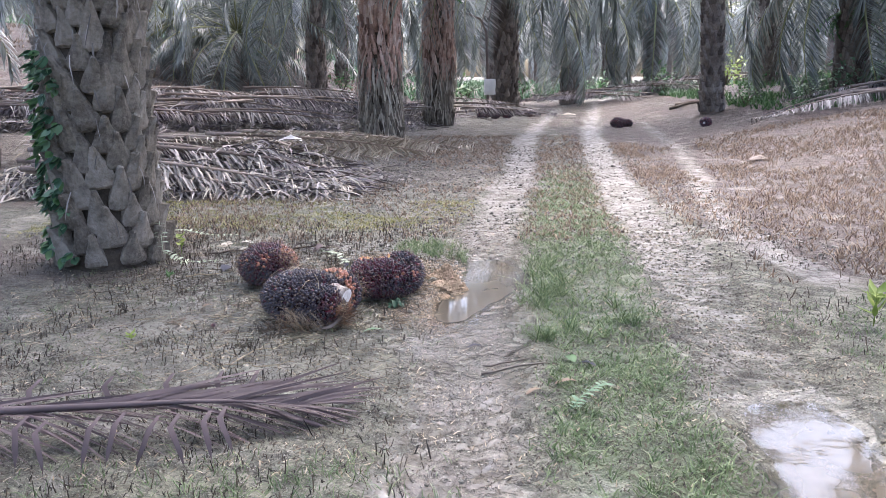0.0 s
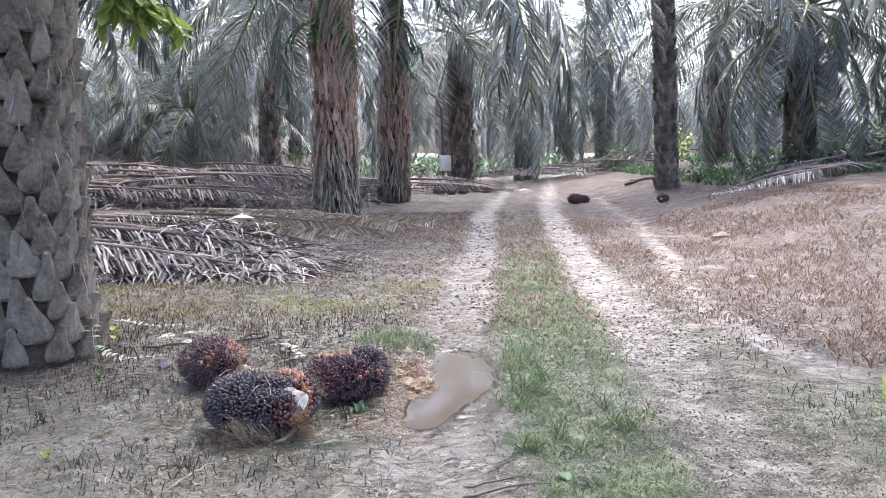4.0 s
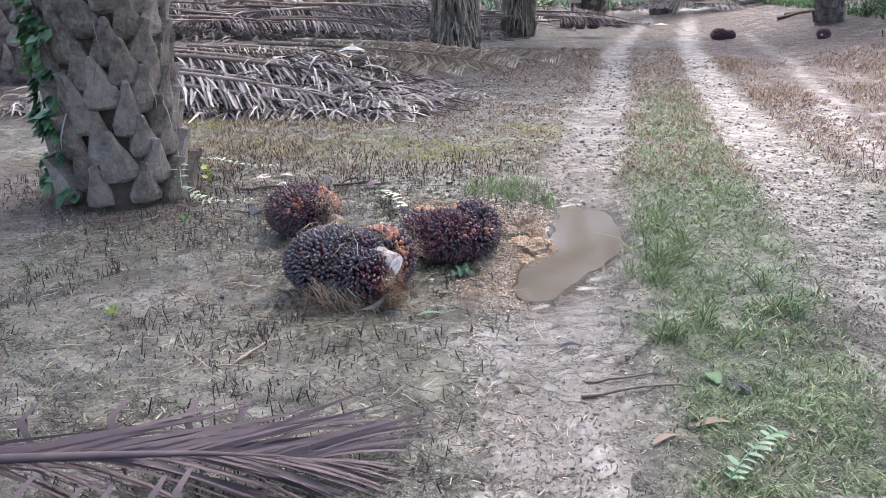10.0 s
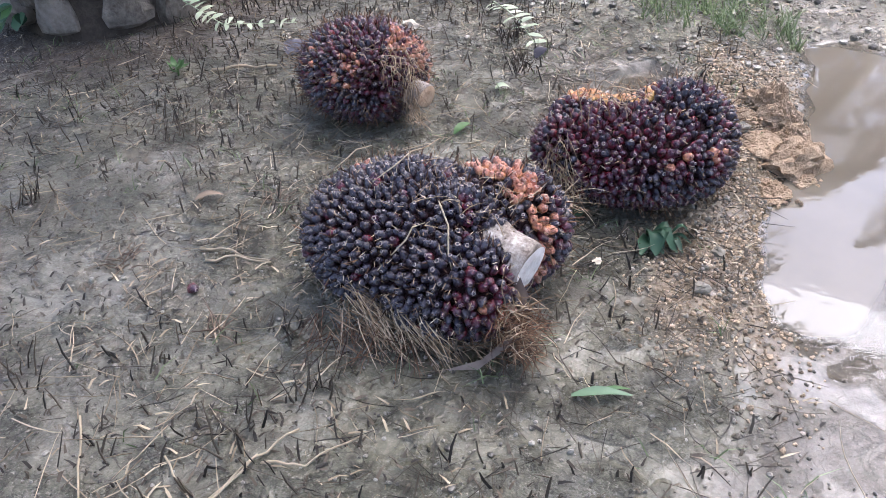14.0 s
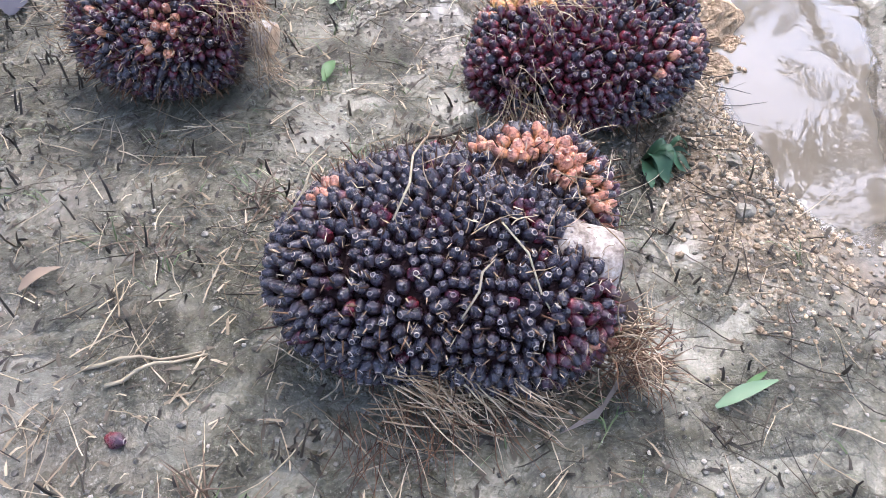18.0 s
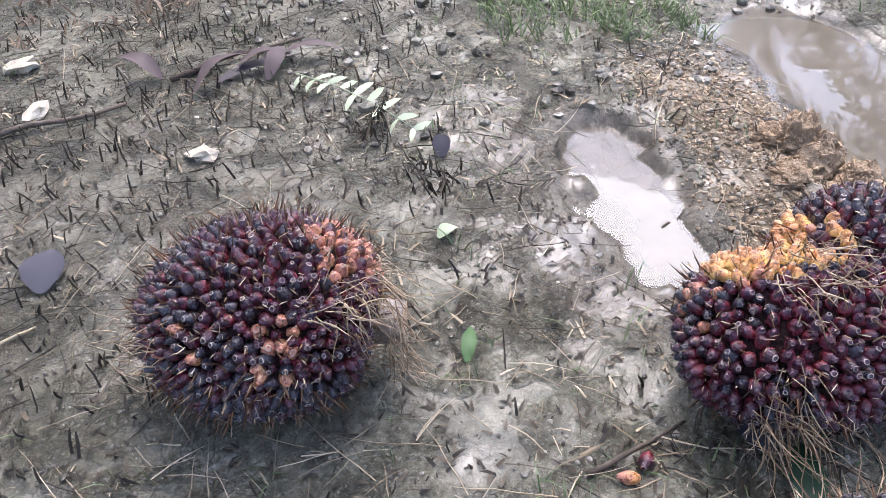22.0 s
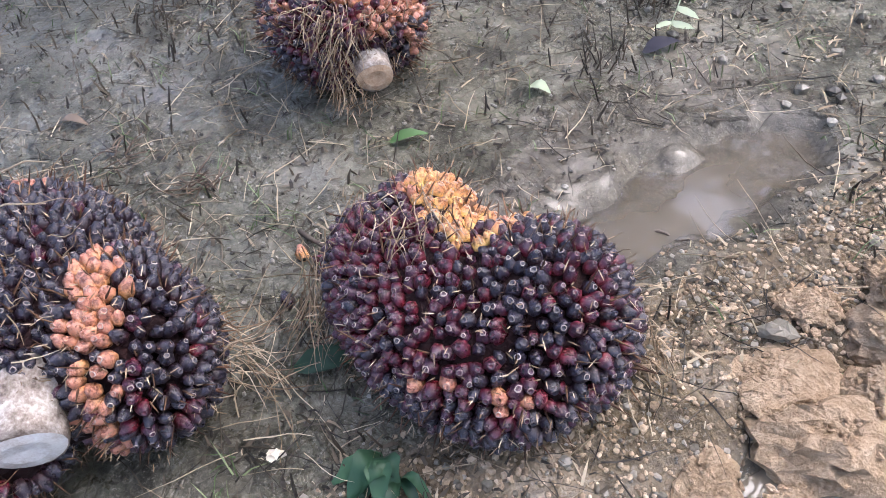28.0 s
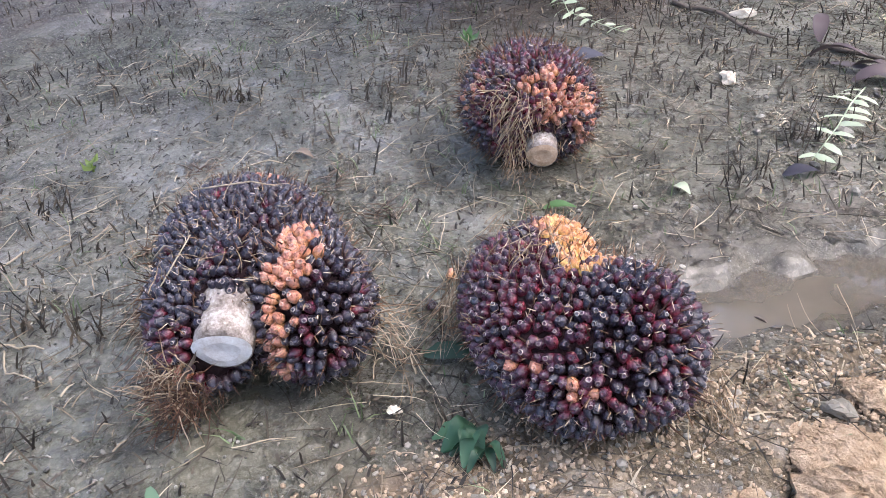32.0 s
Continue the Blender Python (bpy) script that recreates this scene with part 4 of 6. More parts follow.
def fruit_bunch(label, bunch, spacing, seed, lean_way, pieces=300, near=None, stalk=None, bare=(), spiky=0.5):
    r = np.random.default_rng(seed)
    top = thing("fruit_bunch", label, "fruit bunch", (bunch.c.x, bunch.c.y, 0.0), "cut oil palm fruit bunches")
    back = Matrix.Translation((-bunch.c.x, -bunch.c.y, 0))
    # The woody heart, coloured near black as the shade between the fruits.
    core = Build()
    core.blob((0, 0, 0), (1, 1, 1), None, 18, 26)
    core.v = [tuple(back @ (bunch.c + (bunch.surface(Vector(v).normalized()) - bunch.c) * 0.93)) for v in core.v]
    part("core", core.mesh("core", CORE_SHADED), top)
    taken = np.empty((0, 3))
    placed = []
    tries = r.normal(size=(12000, 3))
    for d in tries:
        e = Vector(d).normalized()
        p = bunch.surface(e)
        if len(taken) and np.min(((taken - np.array(p)) ** 2).sum(1)) < (spacing * r.uniform(0.84, 0.98)) ** 2:
            continue
        if p.z < 0.02:
            continue
        if any((p - Vector(q)).length < rad for q, rad in bare):
            continue
        nrm = bunch.normal(e)
        way = (nrm + Vector(lean_way) * 0.35 + Vector((r.uniform(-0.35, 0.35), r.uniform(-0.35, 0.35), r.uniform(-0.35, 0.35)))).normalized()
        size = r.uniform(0.84, 1.16) * spacing / 0.0208
        kind = bunch.kind(p, r)
        wide = size * (1.14 if kind in ("orange", "yellow") else 1.07)
        m = Matrix.Translation(p - nrm * 0.010) @ way.to_track_quat("Z", "Y").to_matrix().to_4x4() @ pose(0, 0, 0, 0, 0, r.uniform(0, 360)) @ Matrix.Diagonal((wide, wide * r.uniform(0.85, 1.1), size * (r.uniform(0.90, 1.1) if wide > size else r.uniform(0.88, 1.15)), 1))
        placed.append((m, p, nrm, kind))
        taken = np.vstack([taken, np.array(p)])
    near = Vector(near)
    placed.sort(key=lambda item: (item[1] - near).length)
    for m, p, nrm, kind in placed[:pieces]:
        part("fruit", FRUIT_MESHES[kind][int(r.integers(3))], top, local=back @ m)
    for kind in FRUIT_JOINED:
        rest = Build()
        for m, p, nrm, k in placed[pieces:]:
            if k == kind:
                src = FRUIT_MESHES[kind][int(r.integers(3))]
                al = [d.value for d in src.attributes["along"].data]
                rest.add([back @ m @ v.co for v in src.vertices], [tuple(q.vertices) for q in src.polygons], al)
        if rest.v:
            part("fruit_mass", rest.mesh("fruit_mass", FRUIT_JOINED[kind], True, True), top, kind="stuff")
    # Spiny bracts between the fruits.
    spines = Build()
    for m, p, nrm, kind in placed:
        if r.uniform() < spiky:
            off = Vector((r.uniform(-1, 1), r.uniform(-1, 1), r.uniform(-1, 1))) * 0.012
            w = (nrm + Vector((r.uniform(-0.6, 0.6), r.uniform(-0.6, 0.6), r.uniform(-0.4, 0.6)))).normalized()
            q = back @ (p + off - nrm * 0.01)
            long = r.uniform(0.022, 0.045)
            spines.tube([q, q + w * long * 0.6, q + w * long], [0.0022, 0.0014, 0.0003], 3, False)
    scraps = Build()
    for m, p, nrm, kind in placed:
        for _ in range(int(r.integers(0, 3))):
            w = (nrm * r.uniform(0.2, 1) + Vector((r.uniform(-0.8, 0.8), r.uniform(-0.8, 0.8), r.uniform(-0.6, 0.6)))).normalized()
            q = back @ (p + nrm * r.uniform(0.008, 0.020) + Vector((r.uniform(-1, 1), r.uniform(-1, 1), r.uniform(-1, 1))) * 0.010)
            long = r.uniform(0.008, 0.022)
            scraps.strip([q, q + w * long * 0.5, q + w * long], [0.0006, 0.0010], w.cross(nrm + Vector((0.01, 0.02, 0))).normalized())
    part("husk_scrap", scraps.mesh("husk_scrap", FIBRE), top, "pale dry husk scraps caught between the fruits", kind="stuff")
    part("spiny_husk", spines.mesh("spiny_husk", FIBRE_DARK), top, "dark spiny bracts between the fruits", kind="stuff")
    if stalk:
        foot, face, way, radius, cut = stalk
        s = Build()
        f0, f1 = back @ Vector(foot), back @ Vector(face)
        w = Vector(way).normalized()
        mid = f1 - w * (f1 - f0).length * 0.55
        pts = [f0, f0.lerp(mid, 0.55), mid, f1 - w * 0.015, f1]
        s.tube(pts, [radius * 1.3, radius * 1.15, radius * 1.0, radius * 0.98, radius * 0.95], 14)
        body = part("stalk", s.mesh("stalk", STALK_SIDE), top, "pale cut woody stalk")
        cap = Build()
        side = w.cross(Vector((0, 0, 1))).normalized()
        up = side.cross(w)
        ring = [f1 + w * 0.003 + (side * math.cos(q) + up * math.sin(q) * 0.8) * radius * 0.98 * (1 + 0.05 * math.sin(3 * q + seed)) for q in [2 * math.pi * k / 20 for k in range(20)]]
        inner = [f1 + (v - f1) * 0.6 + w * 0.004 for v in ring]
        cap.add(ring + inner + [f1 + w * 0.002], [(k, (k + 1) % 20, 20 + (k + 1) % 20, 20 + k) for k in range(20)] + [(20 + k, 20 + (k + 1) % 20, 40) for k in range(20)])
        part("cut_face", cap.mesh("cut_face", cut, False), body, "pale sawn end of the stalk")
    return top, back


def fibres(top, back, name, mat, tufts, seed, label):
    """Tufts of dry fibre on a bunch: (start, spread, way, length, count)."""
    r = np.random.default_rng(seed)
    b = Build()
    for start, spread, way, long, count in tufts:
        for _ in range(count):
            s = Vector(start) + Vector((r.uniform(-1, 1) * spread[0], r.uniform(-1, 1) * spread[1], r.uniform(-1, 1) * spread[2]))
            w = Vector(way) + Vector((r.uniform(-0.5, 0.5), r.uniform(-0.5, 0.5), r.uniform(-0.35, 0.35)))
            strand(b, back @ s, w, long * r.uniform(0.5, 1.2), r, r.uniform(0.0006, 0.0014), 0.4, 0.55, 0.004)
    part(name, b.mesh(name, mat), top, label, kind="stuff")


FRONT = Bunch((-0.82, 5.05, 0.145), (0.31, 0.21, 0.158), 0, [], [
    ((-0.74, 5.17, 0.30), 0.045, "orange", 0.8), ((-0.68, 5.16, 0.30), 0.055, "orange", 0.95), ((-0.63, 5.12, 0.27), 0.055, "orange", 0.95), ((-0.58, 5.09, 0.22), 0.042, "orange", 0.9), ((-0.57, 5.06, 0.16), 0.040, "orange", 0.75), ((-0.58, 5.05, 0.09), 0.05, "orange", 0.45), ((-0.58, 5.05, 0.07), 0.06, "red", 0.7),
    ((-1.02, 5.16, 0.27), 0.05, "orange", 0.55), ((-0.60, 4.85, 0.13), 0.07, "orange", 0.35), ((-0.64, 4.84, 0.14), 0.11, "red", 0.7), ((-0.56, 5.14, 0.15), 0.10, "red", 0.25)],
    lobes=[((-0.880, 5.075, 0.150), (0.250, 0.205, 0.165)), ((-0.690, 5.150, 0.150), (0.168, 0.138, 0.156)), ((-0.755, 4.945, 0.132), (0.172, 0.115, 0.132)), ((-0.765, 5.030, 0.195), (0.125, 0.095, 0.120))], red=0.05)
front, fback = fruit_bunch("large cut fruit bunch of black-purple fruits with a white stalk end", FRONT, 0.0172, 201, (-0.5, 0, 0.1), 300, (-0.75, 4.75, 0.55),
                           ((-0.69, 5.01, 0.190), (-0.590, 4.970, 0.178), (0.92, -0.36, -0.14), 0.058, STALK_CUT), [((-0.59, 4.965, 0.16), 0.068)], 0.35)
fibres(front, fback, "fibre", FIBRE, [((-0.66, 4.86, 0.06), (0.12, 0.04, 0.04), (0.5, -0.3, -0.2), 0.09, 40), ((-0.60, 4.86, 0.11), (0.03, 0.05, 0.05), (0.2, -0.3, 0.4), 0.08, 100),
                                     ((-0.88, 4.87, 0.06), (0.14, 0.04, 0.04), (0.8, -0.25, -0.4), 0.15, 90), ((-0.90, 4.87, 0.12), (0.08, 0.02, 0.03), (0.8, -0.4, -0.35), 0.15, 90), ((-0.75, 5.0, 0.33), (0.15, 0.15, 0.02), (0.4, 0.2, 0.2), 0.07, 30),
                                     ((-0.62, 5.27, 0.10), (0.08, 0.03, 0.08), (0.5, 0.3, 0.1), 0.09, 60)], 211, "pale brown dry fibres")
fibres(front, fback, "husk", FIBRE_DARK, [((-0.60, 4.87, 0.09), (0.05, 0.05, 0.05), (0.3, -0.2, 0.1), 0.06, 260), ((-0.92, 4.86, 0.05), (0.14, 0.05, 0.03), (-0.1, -0.6, -0.2), 0.10, 90)], 212, "dark brown fibre skirt")

husk = Build()
husk.strip([(-0.62, 4.93, 0.17), (-0.585, 4.885, 0.14), (-0.60, 4.845, 0.09), (-0.66, 4.80, 0.045), (-0.73, 4.785, 0.03)], [0.030, 0.026, 0.020, 0.012], (0.25, 0.35, 0.9))
husk.v = [tuple(fback @ Vector(v)) for v in husk.v]
part("husk_blade", husk.mesh("husk_blade", DRY_RACHIS), front, "dry brown husk blade curling from the stalk")
for a, b in (((-0.78, 4.97, 0.32), (-0.72, 4.855, 0.20)), ((-0.93, 5.0, 0.33), (-0.85, 5.16, 0.335)), ((-1.08, 5.1, 0.27), (-1.0, 5.2, 0.30)), ((-0.86, 4.88, 0.235), (-0.80, 4.93, 0.29))):
    straw = Build()
    a, b = fback @ Vector(a), fback @ Vector(b)
    straw.tube([a, a.lerp(b, 0.35) + Vector((0.008, 0, 0.012)), a.lerp(b, 0.7) + Vector((-0.004, 0, 0.012)), b], [0.0016, 0.0022, 0.002, 0.001], 4)
    part("straw", straw.mesh("straw", STRAW), front, "pale straw caught on the fruits")

SMALL = Bunch((-1.305, 5.985, 0.148), (0.220, 0.190, 0.160), -12, [((1.0, -0.1, -0.25), -0.2, 0.14)], [
    ((-1.14, 5.98, 0.26), 0.09, "orange", 0.75), ((-1.18, 5.90, 0.20), 0.14, "red", 0.8), ((-1.11, 6.06, 0.18), 0.09, "orange", 0.6), ((-1.06, 5.93, 0.05), 0.08, "orange", 0.45),
    ((-1.29, 5.82, 0.22), 0.06, "orange", 0.35), ((-1.21, 5.95, 0.28), 0.16, "red", 0.7), ((-1.48, 5.88, 0.24), 0.06, "orange", 0.35), ((-1.10, 5.87, 0.12), 0.12, "red", 0.5)], red=0.5)
small, sback = fruit_bunch("small cut fruit bunch with orange fruits round its pale stalk end", SMALL, 0.0174, 202, (-0.5, 0.1, 0.1), 300, (-1.15, 5.4, 0.6),
                           ((-1.19, 5.95, 0.13), (-1.085, 5.918, 0.105), (0.88, -0.40, -0.05), 0.042, STALK_CUT_BROWN), [((-1.06, 5.91, 0.10), 0.06)], 1.0)
fibres(small, sback, "fibre", FIBRE, [((-1.15, 5.87, 0.23), (0.06, 0.05, 0.03), (0.2, -0.5, -0.5), 0.08, 50), ((-1.11, 5.85, 0.16), (0.02, 0.03, 0.06), (0.2, -0.3, -0.7), 0.08, 50), ((-1.115, 5.98, 0.17), (0.02, 0.07, 0.08), (0.4, -0.4, 0.0), 0.035, 60), ((-1.12, 5.88, 0.06), (0.04, 0.05, 0.03), (0.7, -0.6, -0.2), 0.035, 60), ((-1.17, 5.86, 0.26), (0.08, 0.05, 0.03), (0.6, -0.4, 0.1), 0.09, 40), ((-1.5, 5.9, 0.22), (0.03, 0.05, 0.05), (-0.8, 0, 0.3), 0.05, 40)], 213, "pale brown dry fibres")
small.location.x += 0.025
small.location.y -= 0.05

TWIN = Bunch((-0.42, 5.60, 0.13), (0.26, 0.20, 0.175), 0, [], [
    ((-0.45, 5.665, 0.24), 0.095, "yellow", 1.0), ((-0.465, 5.73, 0.17), 0.11, "yellow", 1.0), ((-0.52, 5.67, 0.24), 0.08, "yellow", 0.95), ((-0.59, 5.64, 0.22), 0.08, "orange", 0.35), ((-0.42, 5.70, 0.26), 0.05, "orange", 0.4),
    ((-0.285, 5.425, 0.20), 0.04, "orange", 0.6), ((-0.19, 5.52, 0.20), 0.04, "orange", 0.5), ((-0.52, 5.57, 0.26), 0.15, "red", 0.85), ((-0.54, 5.47, 0.15), 0.18, "red", 0.7), ((-0.34, 5.44, 0.15), 0.2, "red", 0.35)],
    lobes=[((-0.415, 5.57, 0.142), (0.262, 0.165, 0.138)), ((-0.305, 5.645, 0.158), (0.160, 0.148, 0.150)), ((-0.545, 5.62, 0.15), (0.110, 0.108, 0.125))], red=0.42)
twin, tback = fruit_bunch("cut fruit bunch of dark red fruits with a yellow cleft", TWIN, 0.0172, 203, (0.2, 0, 0.1), 300, (-0.2, 5.2, 0.7), None, (), 0.3)
fibres(twin, tback, "fibre", FIBRE, [((-0.59, 5.44, 0.13), (0.05, 0.03, 0.04), (0.3, -0.5, -0.4), 0.12, 50), ((-0.60, 5.46, 0.20), (0.03, 0.03, 0.04), (0.2, -0.2, -0.8), 0.14, 36),
                                    ((-0.50, 5.56, 0.31), (0.07, 0.05, 0.015), (0.4, -0.5, 0.15), 0.08, 45), ((-0.19, 5.77, 0.08), (0.03, 0.03, 0.04), (0.3, 0.25, -0.8), 0.10, 34)], 214, "pale brown dry fibres")

hole = Build()
hole.blob((0, 0, 0), (0.030, 0.026, 0.010), None, 7, 10, 0.25)
part("cleft", hole.mesh("cleft", FIBRE_DARK), twin, "brown fibrous hollow in the yellow cleft", tback @ pose(-0.508, 5.672, 0.236, -30, 0, 0))

# Bunches farther along the track.
FAR_BUNCH = Bunch((0, 0, 0.17), (0.25, 0.20, 0.17), 0, [((1, 0, 0), -0.2, 0.12)], [((0.0, 0.0, 0.2), 0.5, "red", 0.75)])
far_bunch, _ = fruit_bunch("dark red cut fruit bunch lying by the track", FAR_BUNCH, 0.045, 204, (-0.4, 0, 0), 0, (0, 0, 0), ((0.1, 0, 0.15), (0.25, -0.05, 0.15), (1, -0.2, 0), 0.04, STALK_CUT), (), 0.2)
far_spots = ((4.55, 22.9, 20), (4.85, 23.2, 130), (1.35, 27.0, 70), (1.75, 27.2, 200), (1.05, 27.6, 10), (2.6, 27.8, 300), (6.2, 20.4, 250), (0.9, 27.1, 100))
for k, (x, y, a) in enumerate(far_spots):
    m = pose(x, y, hz(x, y) - 0.01, 0, 0, a) @ Matrix.Scale(0.8, 4)
    if k:
        copy_thing(far_bunch, m)
    else:
        far_bunch.matrix_world = m


# ---- cut fronds on the ground ----
DRY_KINDS = [frond_mesh("dry_frond", 3.8, 84, 0.25, 0.62, 0.015, 1.9, (DRY_RACHIS, m), 300 + k, 5, 4, 0.5, 0.6) for k, m in enumerate((DRY, DRY_DARK, DRY_PALE, DRY))]


def dry_frond(x, y, z, turn, scale, kind, label, pitch=0.0, roll=0.0, group="pile of cut fronds"):
    ob = new("palm_frond", DRY_KINDS[kind])
    ob.matrix_world = pose(x, y, hz(x, y) + z, roll, pitch, turn) @ Matrix.Scale(scale, 4)
    return tagged(ob, label, "palm frond", group)


r = np.random.default_rng(310)
for k in range(20):
    v = k / 19
    dry_frond(-5.6 + r.uniform(-0.4, 0.8) + 0.5 * v, 10.25 + 1.7 * v + r.uniform(-0.2, 0.2), 0.28 + 0.34 * math.sin(math.pi * v) + r.uniform(-0.03, 0.08), r.uniform(-3, 10), r.uniform(0.9, 1.15),
              (0, 1, 0, 3)[k % 4], "dry grey-brown cut palm frond lying in a heap by the trunk", 3.0, r.uniform(-25, 25))
for k in range(6):
    dry_frond(-5.0 + 0.42 * k, 12.0 + 0.2 * k, 0.60 + r.uniform(0, 0.12), r.uniform(-5, 14), r.uniform(0.75, 0.95), 2, "pale dry cut palm frond on top of the heap", 1, r.uniform(-60, -20))
for k in range(90):
    v = r.uniform()
    dry_frond(-14.0 + r.uniform(0, 8.6), 21.6 + 6.0 * v + r.uniform(-0.3, 0.3), 0.32 + 0.75 * math.sin(math.pi * min(1, v * 1.0 + 0.08)) * r.uniform(0.6, 1.1), r.choice((0, 180)) + r.uniform(-9, 9) if k % 2 else r.uniform(-9, 9), r.uniform(0.95, 1.3),
              int(r.choice((0, 1, 1, 3))), "dry dark cut palm frond in a long windrow", r.uniform(-2, 3), r.uniform(-20, 20), "windrow of cut fronds")
for k in range(22):
    dry_frond(-0.9 + r.uniform(-0.3, 1.6), 22.6 + r.uniform(0, 7), 0.25 + r.uniform(0, 0.4), r.choice((0, 180)) + r.uniform(-20, 20), r.uniform(0.6, 0.85), int(r.choice((0, 1, 3))), "dry dark cut palm frond heaped behind the trunks", 0, r.uniform(-20, 20), "windrow of cut fronds")
for k in range(16):
    v = r.uniform()
    dry_frond(8.6 + 5.5 * v, 18.9 + 4.5 * v + r.uniform(-0.9, 1.1), 0.20 + r.uniform(0, 0.14), 20 + r.uniform(-14, 14) + 180 * (k % 2), r.uniform(0.75, 1.1), int(r.choice((0, 1, 3))), "dry cut palm frond heaped on the bank", r.uniform(-10, -4) * (1 if k % 2 == 0 else -1), r.uniform(-20, 20), "heap of fronds on the bank")
for k in range(20):
    dry_frond(5.4 + r.uniform(0, 6), 31 + r.uniform(0, 6), 0.28 + r.uniform(0, 0.3), r.choice((0, 180)) + r.uniform(-25, 25), r.uniform(0.7, 1.0), int(r.choice((0, 1))), "dry cut palm frond at the bend of the track", 0, r.uniform(-20, 20), "windrow of cut fronds")


def near_frond():
    """The single dry frond that lies across the verge, with its rachis, leaflets and bent leaflets as parts."""
    r = np.random.default_rng(321)
    top = thing("palm_frond", "dry purple-brown palm frond lying flat on the verge", "palm frond", (-1.2, 3.42, 0.0))
    path = [Vector(p) for p in ((-1.9, -0.22, 0.09), (-1.2, -0.16, 0.13), (-0.6, -0.10, 0.15), (-0.2, -0.06, 0.155), (0.1, 0.0, 0.15), (0.30, 0.06, 0.13), (0.50, 0.13, 0.09), (0.60, 0.17, 0.06))]
    b = Build()
    b.tube(path, [0.026, 0.022, 0.018, 0.014, 0.011, 0.008, 0.004, 0.002], 7)
    part("rachis", b.mesh("rachis", DRY_BROWN), top, "purplish dry midrib")
    kinds = []
    for k in range(6):
        b = Build()
        n = 5
        sag = r.uniform(0.02, 0.16)
        side = r.uniform(-0.04, 0.04)
        b.strip([(0.62 * i / n, side * (i / n) ** 2, -sag * (i / n) ** 2) for i in range(n + 1)], [0.003, 0.0055, 0.0062, 0.005, 0.003], (0, 0.9, 0.43))
        kinds.append(b.mesh("leaflet", DRY_BROWN))
    count = 96
    for k in range(count):
        u = (k + 0.5) / count * (len(path) - 1.02)
        i = int(u)
        q = path[i].lerp(path[i + 1], u - i)
        d = path[i + 1] - path[i]
        az = math.degrees(math.atan2(d.y, d.x))
        for sign in (-1, 1):
            if r.uniform() < 0.08:
                continue
            open_a = 17 - 9 * u / len(path) + r.uniform(-7, 7)
            scale = (0.45 + 0.62 * math.sin(math.pi * min(1, 0.25 + 0.72 * u / len(path)))) * r.uniform(0.8, 1.1)
            drop = 7 + r.uniform(0, 6) if sign < 0 else r.uniform(-9, 7)
            drop = min(drop, math.degrees(math.asin(min(1, max(0.01, q.z - 0.01) / (0.62 * scale)))))
            part("leaflet", kinds[int(r.integers(6))], top, local=pose(*q, 0, 0, az + sign * open_a) @ pose(0, 0, 0, 25 * sign + r.uniform(-30, 30), drop, 0) @ Matrix.Scale(scale, 4))
    for k in range(16):
        u = 1.2 + 3.9 * k / 16
        i = int(u)
        q = path[i].lerp(path[i + 1], u - i) + Vector((0.1, -0.16 - 0.09 * r.uniform(), 0)) if k % 3 else path[i].lerp(path[i + 1], u - i) + Vector((0.1, 0.16, 0.03))
        b = Build()
        lean = r.uniform(-0.06, 0.06)
        b.strip([q + Vector((0, 0.10, 0.01)), q, q + Vector((lean, -0.03, -q.z * 0.6)), q + Vector((lean * 1.5, -0.05, -q.z + 0.004))], [0.008, 0.012, 0.010], (0.95, 0.2, 0.1))
        part("leaflet", b.mesh("leaflet", DRY_BROWN), top, "bent dark leaflet")
    return top


near_frond()


def tangle(label, count, area, rise, seed, mat, low, high, wide, along):
    """Loose leaflets matted over a heap of fronds; rise(x, y) is the heap's height, along the bearing they mostly take."""
    rr = np.random.default_rng(seed)
    b = Build()
    x0, x1, y0, y1 = area
    xs, ys = rr.uniform(x0, x1, count), rr.uniform(y0, y1, count)
    for x, y, floor, top in zip(xs, ys, height(xs, ys), rise(xs, ys)):
        if top < 0.03:
            continue
        z = floor + top * rr.uniform(0.35, 1.0) + 0.02
        a = radians(along + (rr.normal(0, 22) if rr.uniform() < 0.6 else rr.uniform(-100, 100)))
        size = rr.uniform(low, high)
        way = Vector((math.cos(a), math.sin(a), rr.uniform(-0.25, 0.35)))
        p, pts = Vector((x, y, z)), []
        for i in range(4):
            pts.append(p.copy())
            p = p + way.normalized() * size / 3
            way.z -= rr.uniform(0.1, 0.6)
            p.z = max(p.z, floor + 0.01)
        b.strip(pts, [wide * rr.uniform(0.5, 1), wide * rr.uniform(0.8, 1.2), wide * 0.7], Vector((-math.sin(a), math.cos(a), rr.uniform(-0.8, 0.8))).normalized())
    tagged(new("frond_litter", b.mesh("frond_litter", mat)), label, "litter", kind="stuff")


near_heap = lambda x, y: 0.62 * smooth_step(9.9, 11.2, y) * smooth_step(13.8, 12.6, y) * smooth_step(-0.9, -2.2, x) * (0.75 + 0.35 * lattice(x * 1.5, y * 1.5, 61))
tangle("pale dry leaflets matted over the frond heap", 1500, (-6.0, -1.2, 9.9, 12.6), near_heap, 322, DRY_PALE, 0.25, 0.6, 0.013, -75)
tangle("grey dry leaflets matted in the frond heap", 1800, (-6.0, -0.9, 9.8, 12.8), near_heap, 323, DRY, 0.25, 0.65, 0.013, -60)
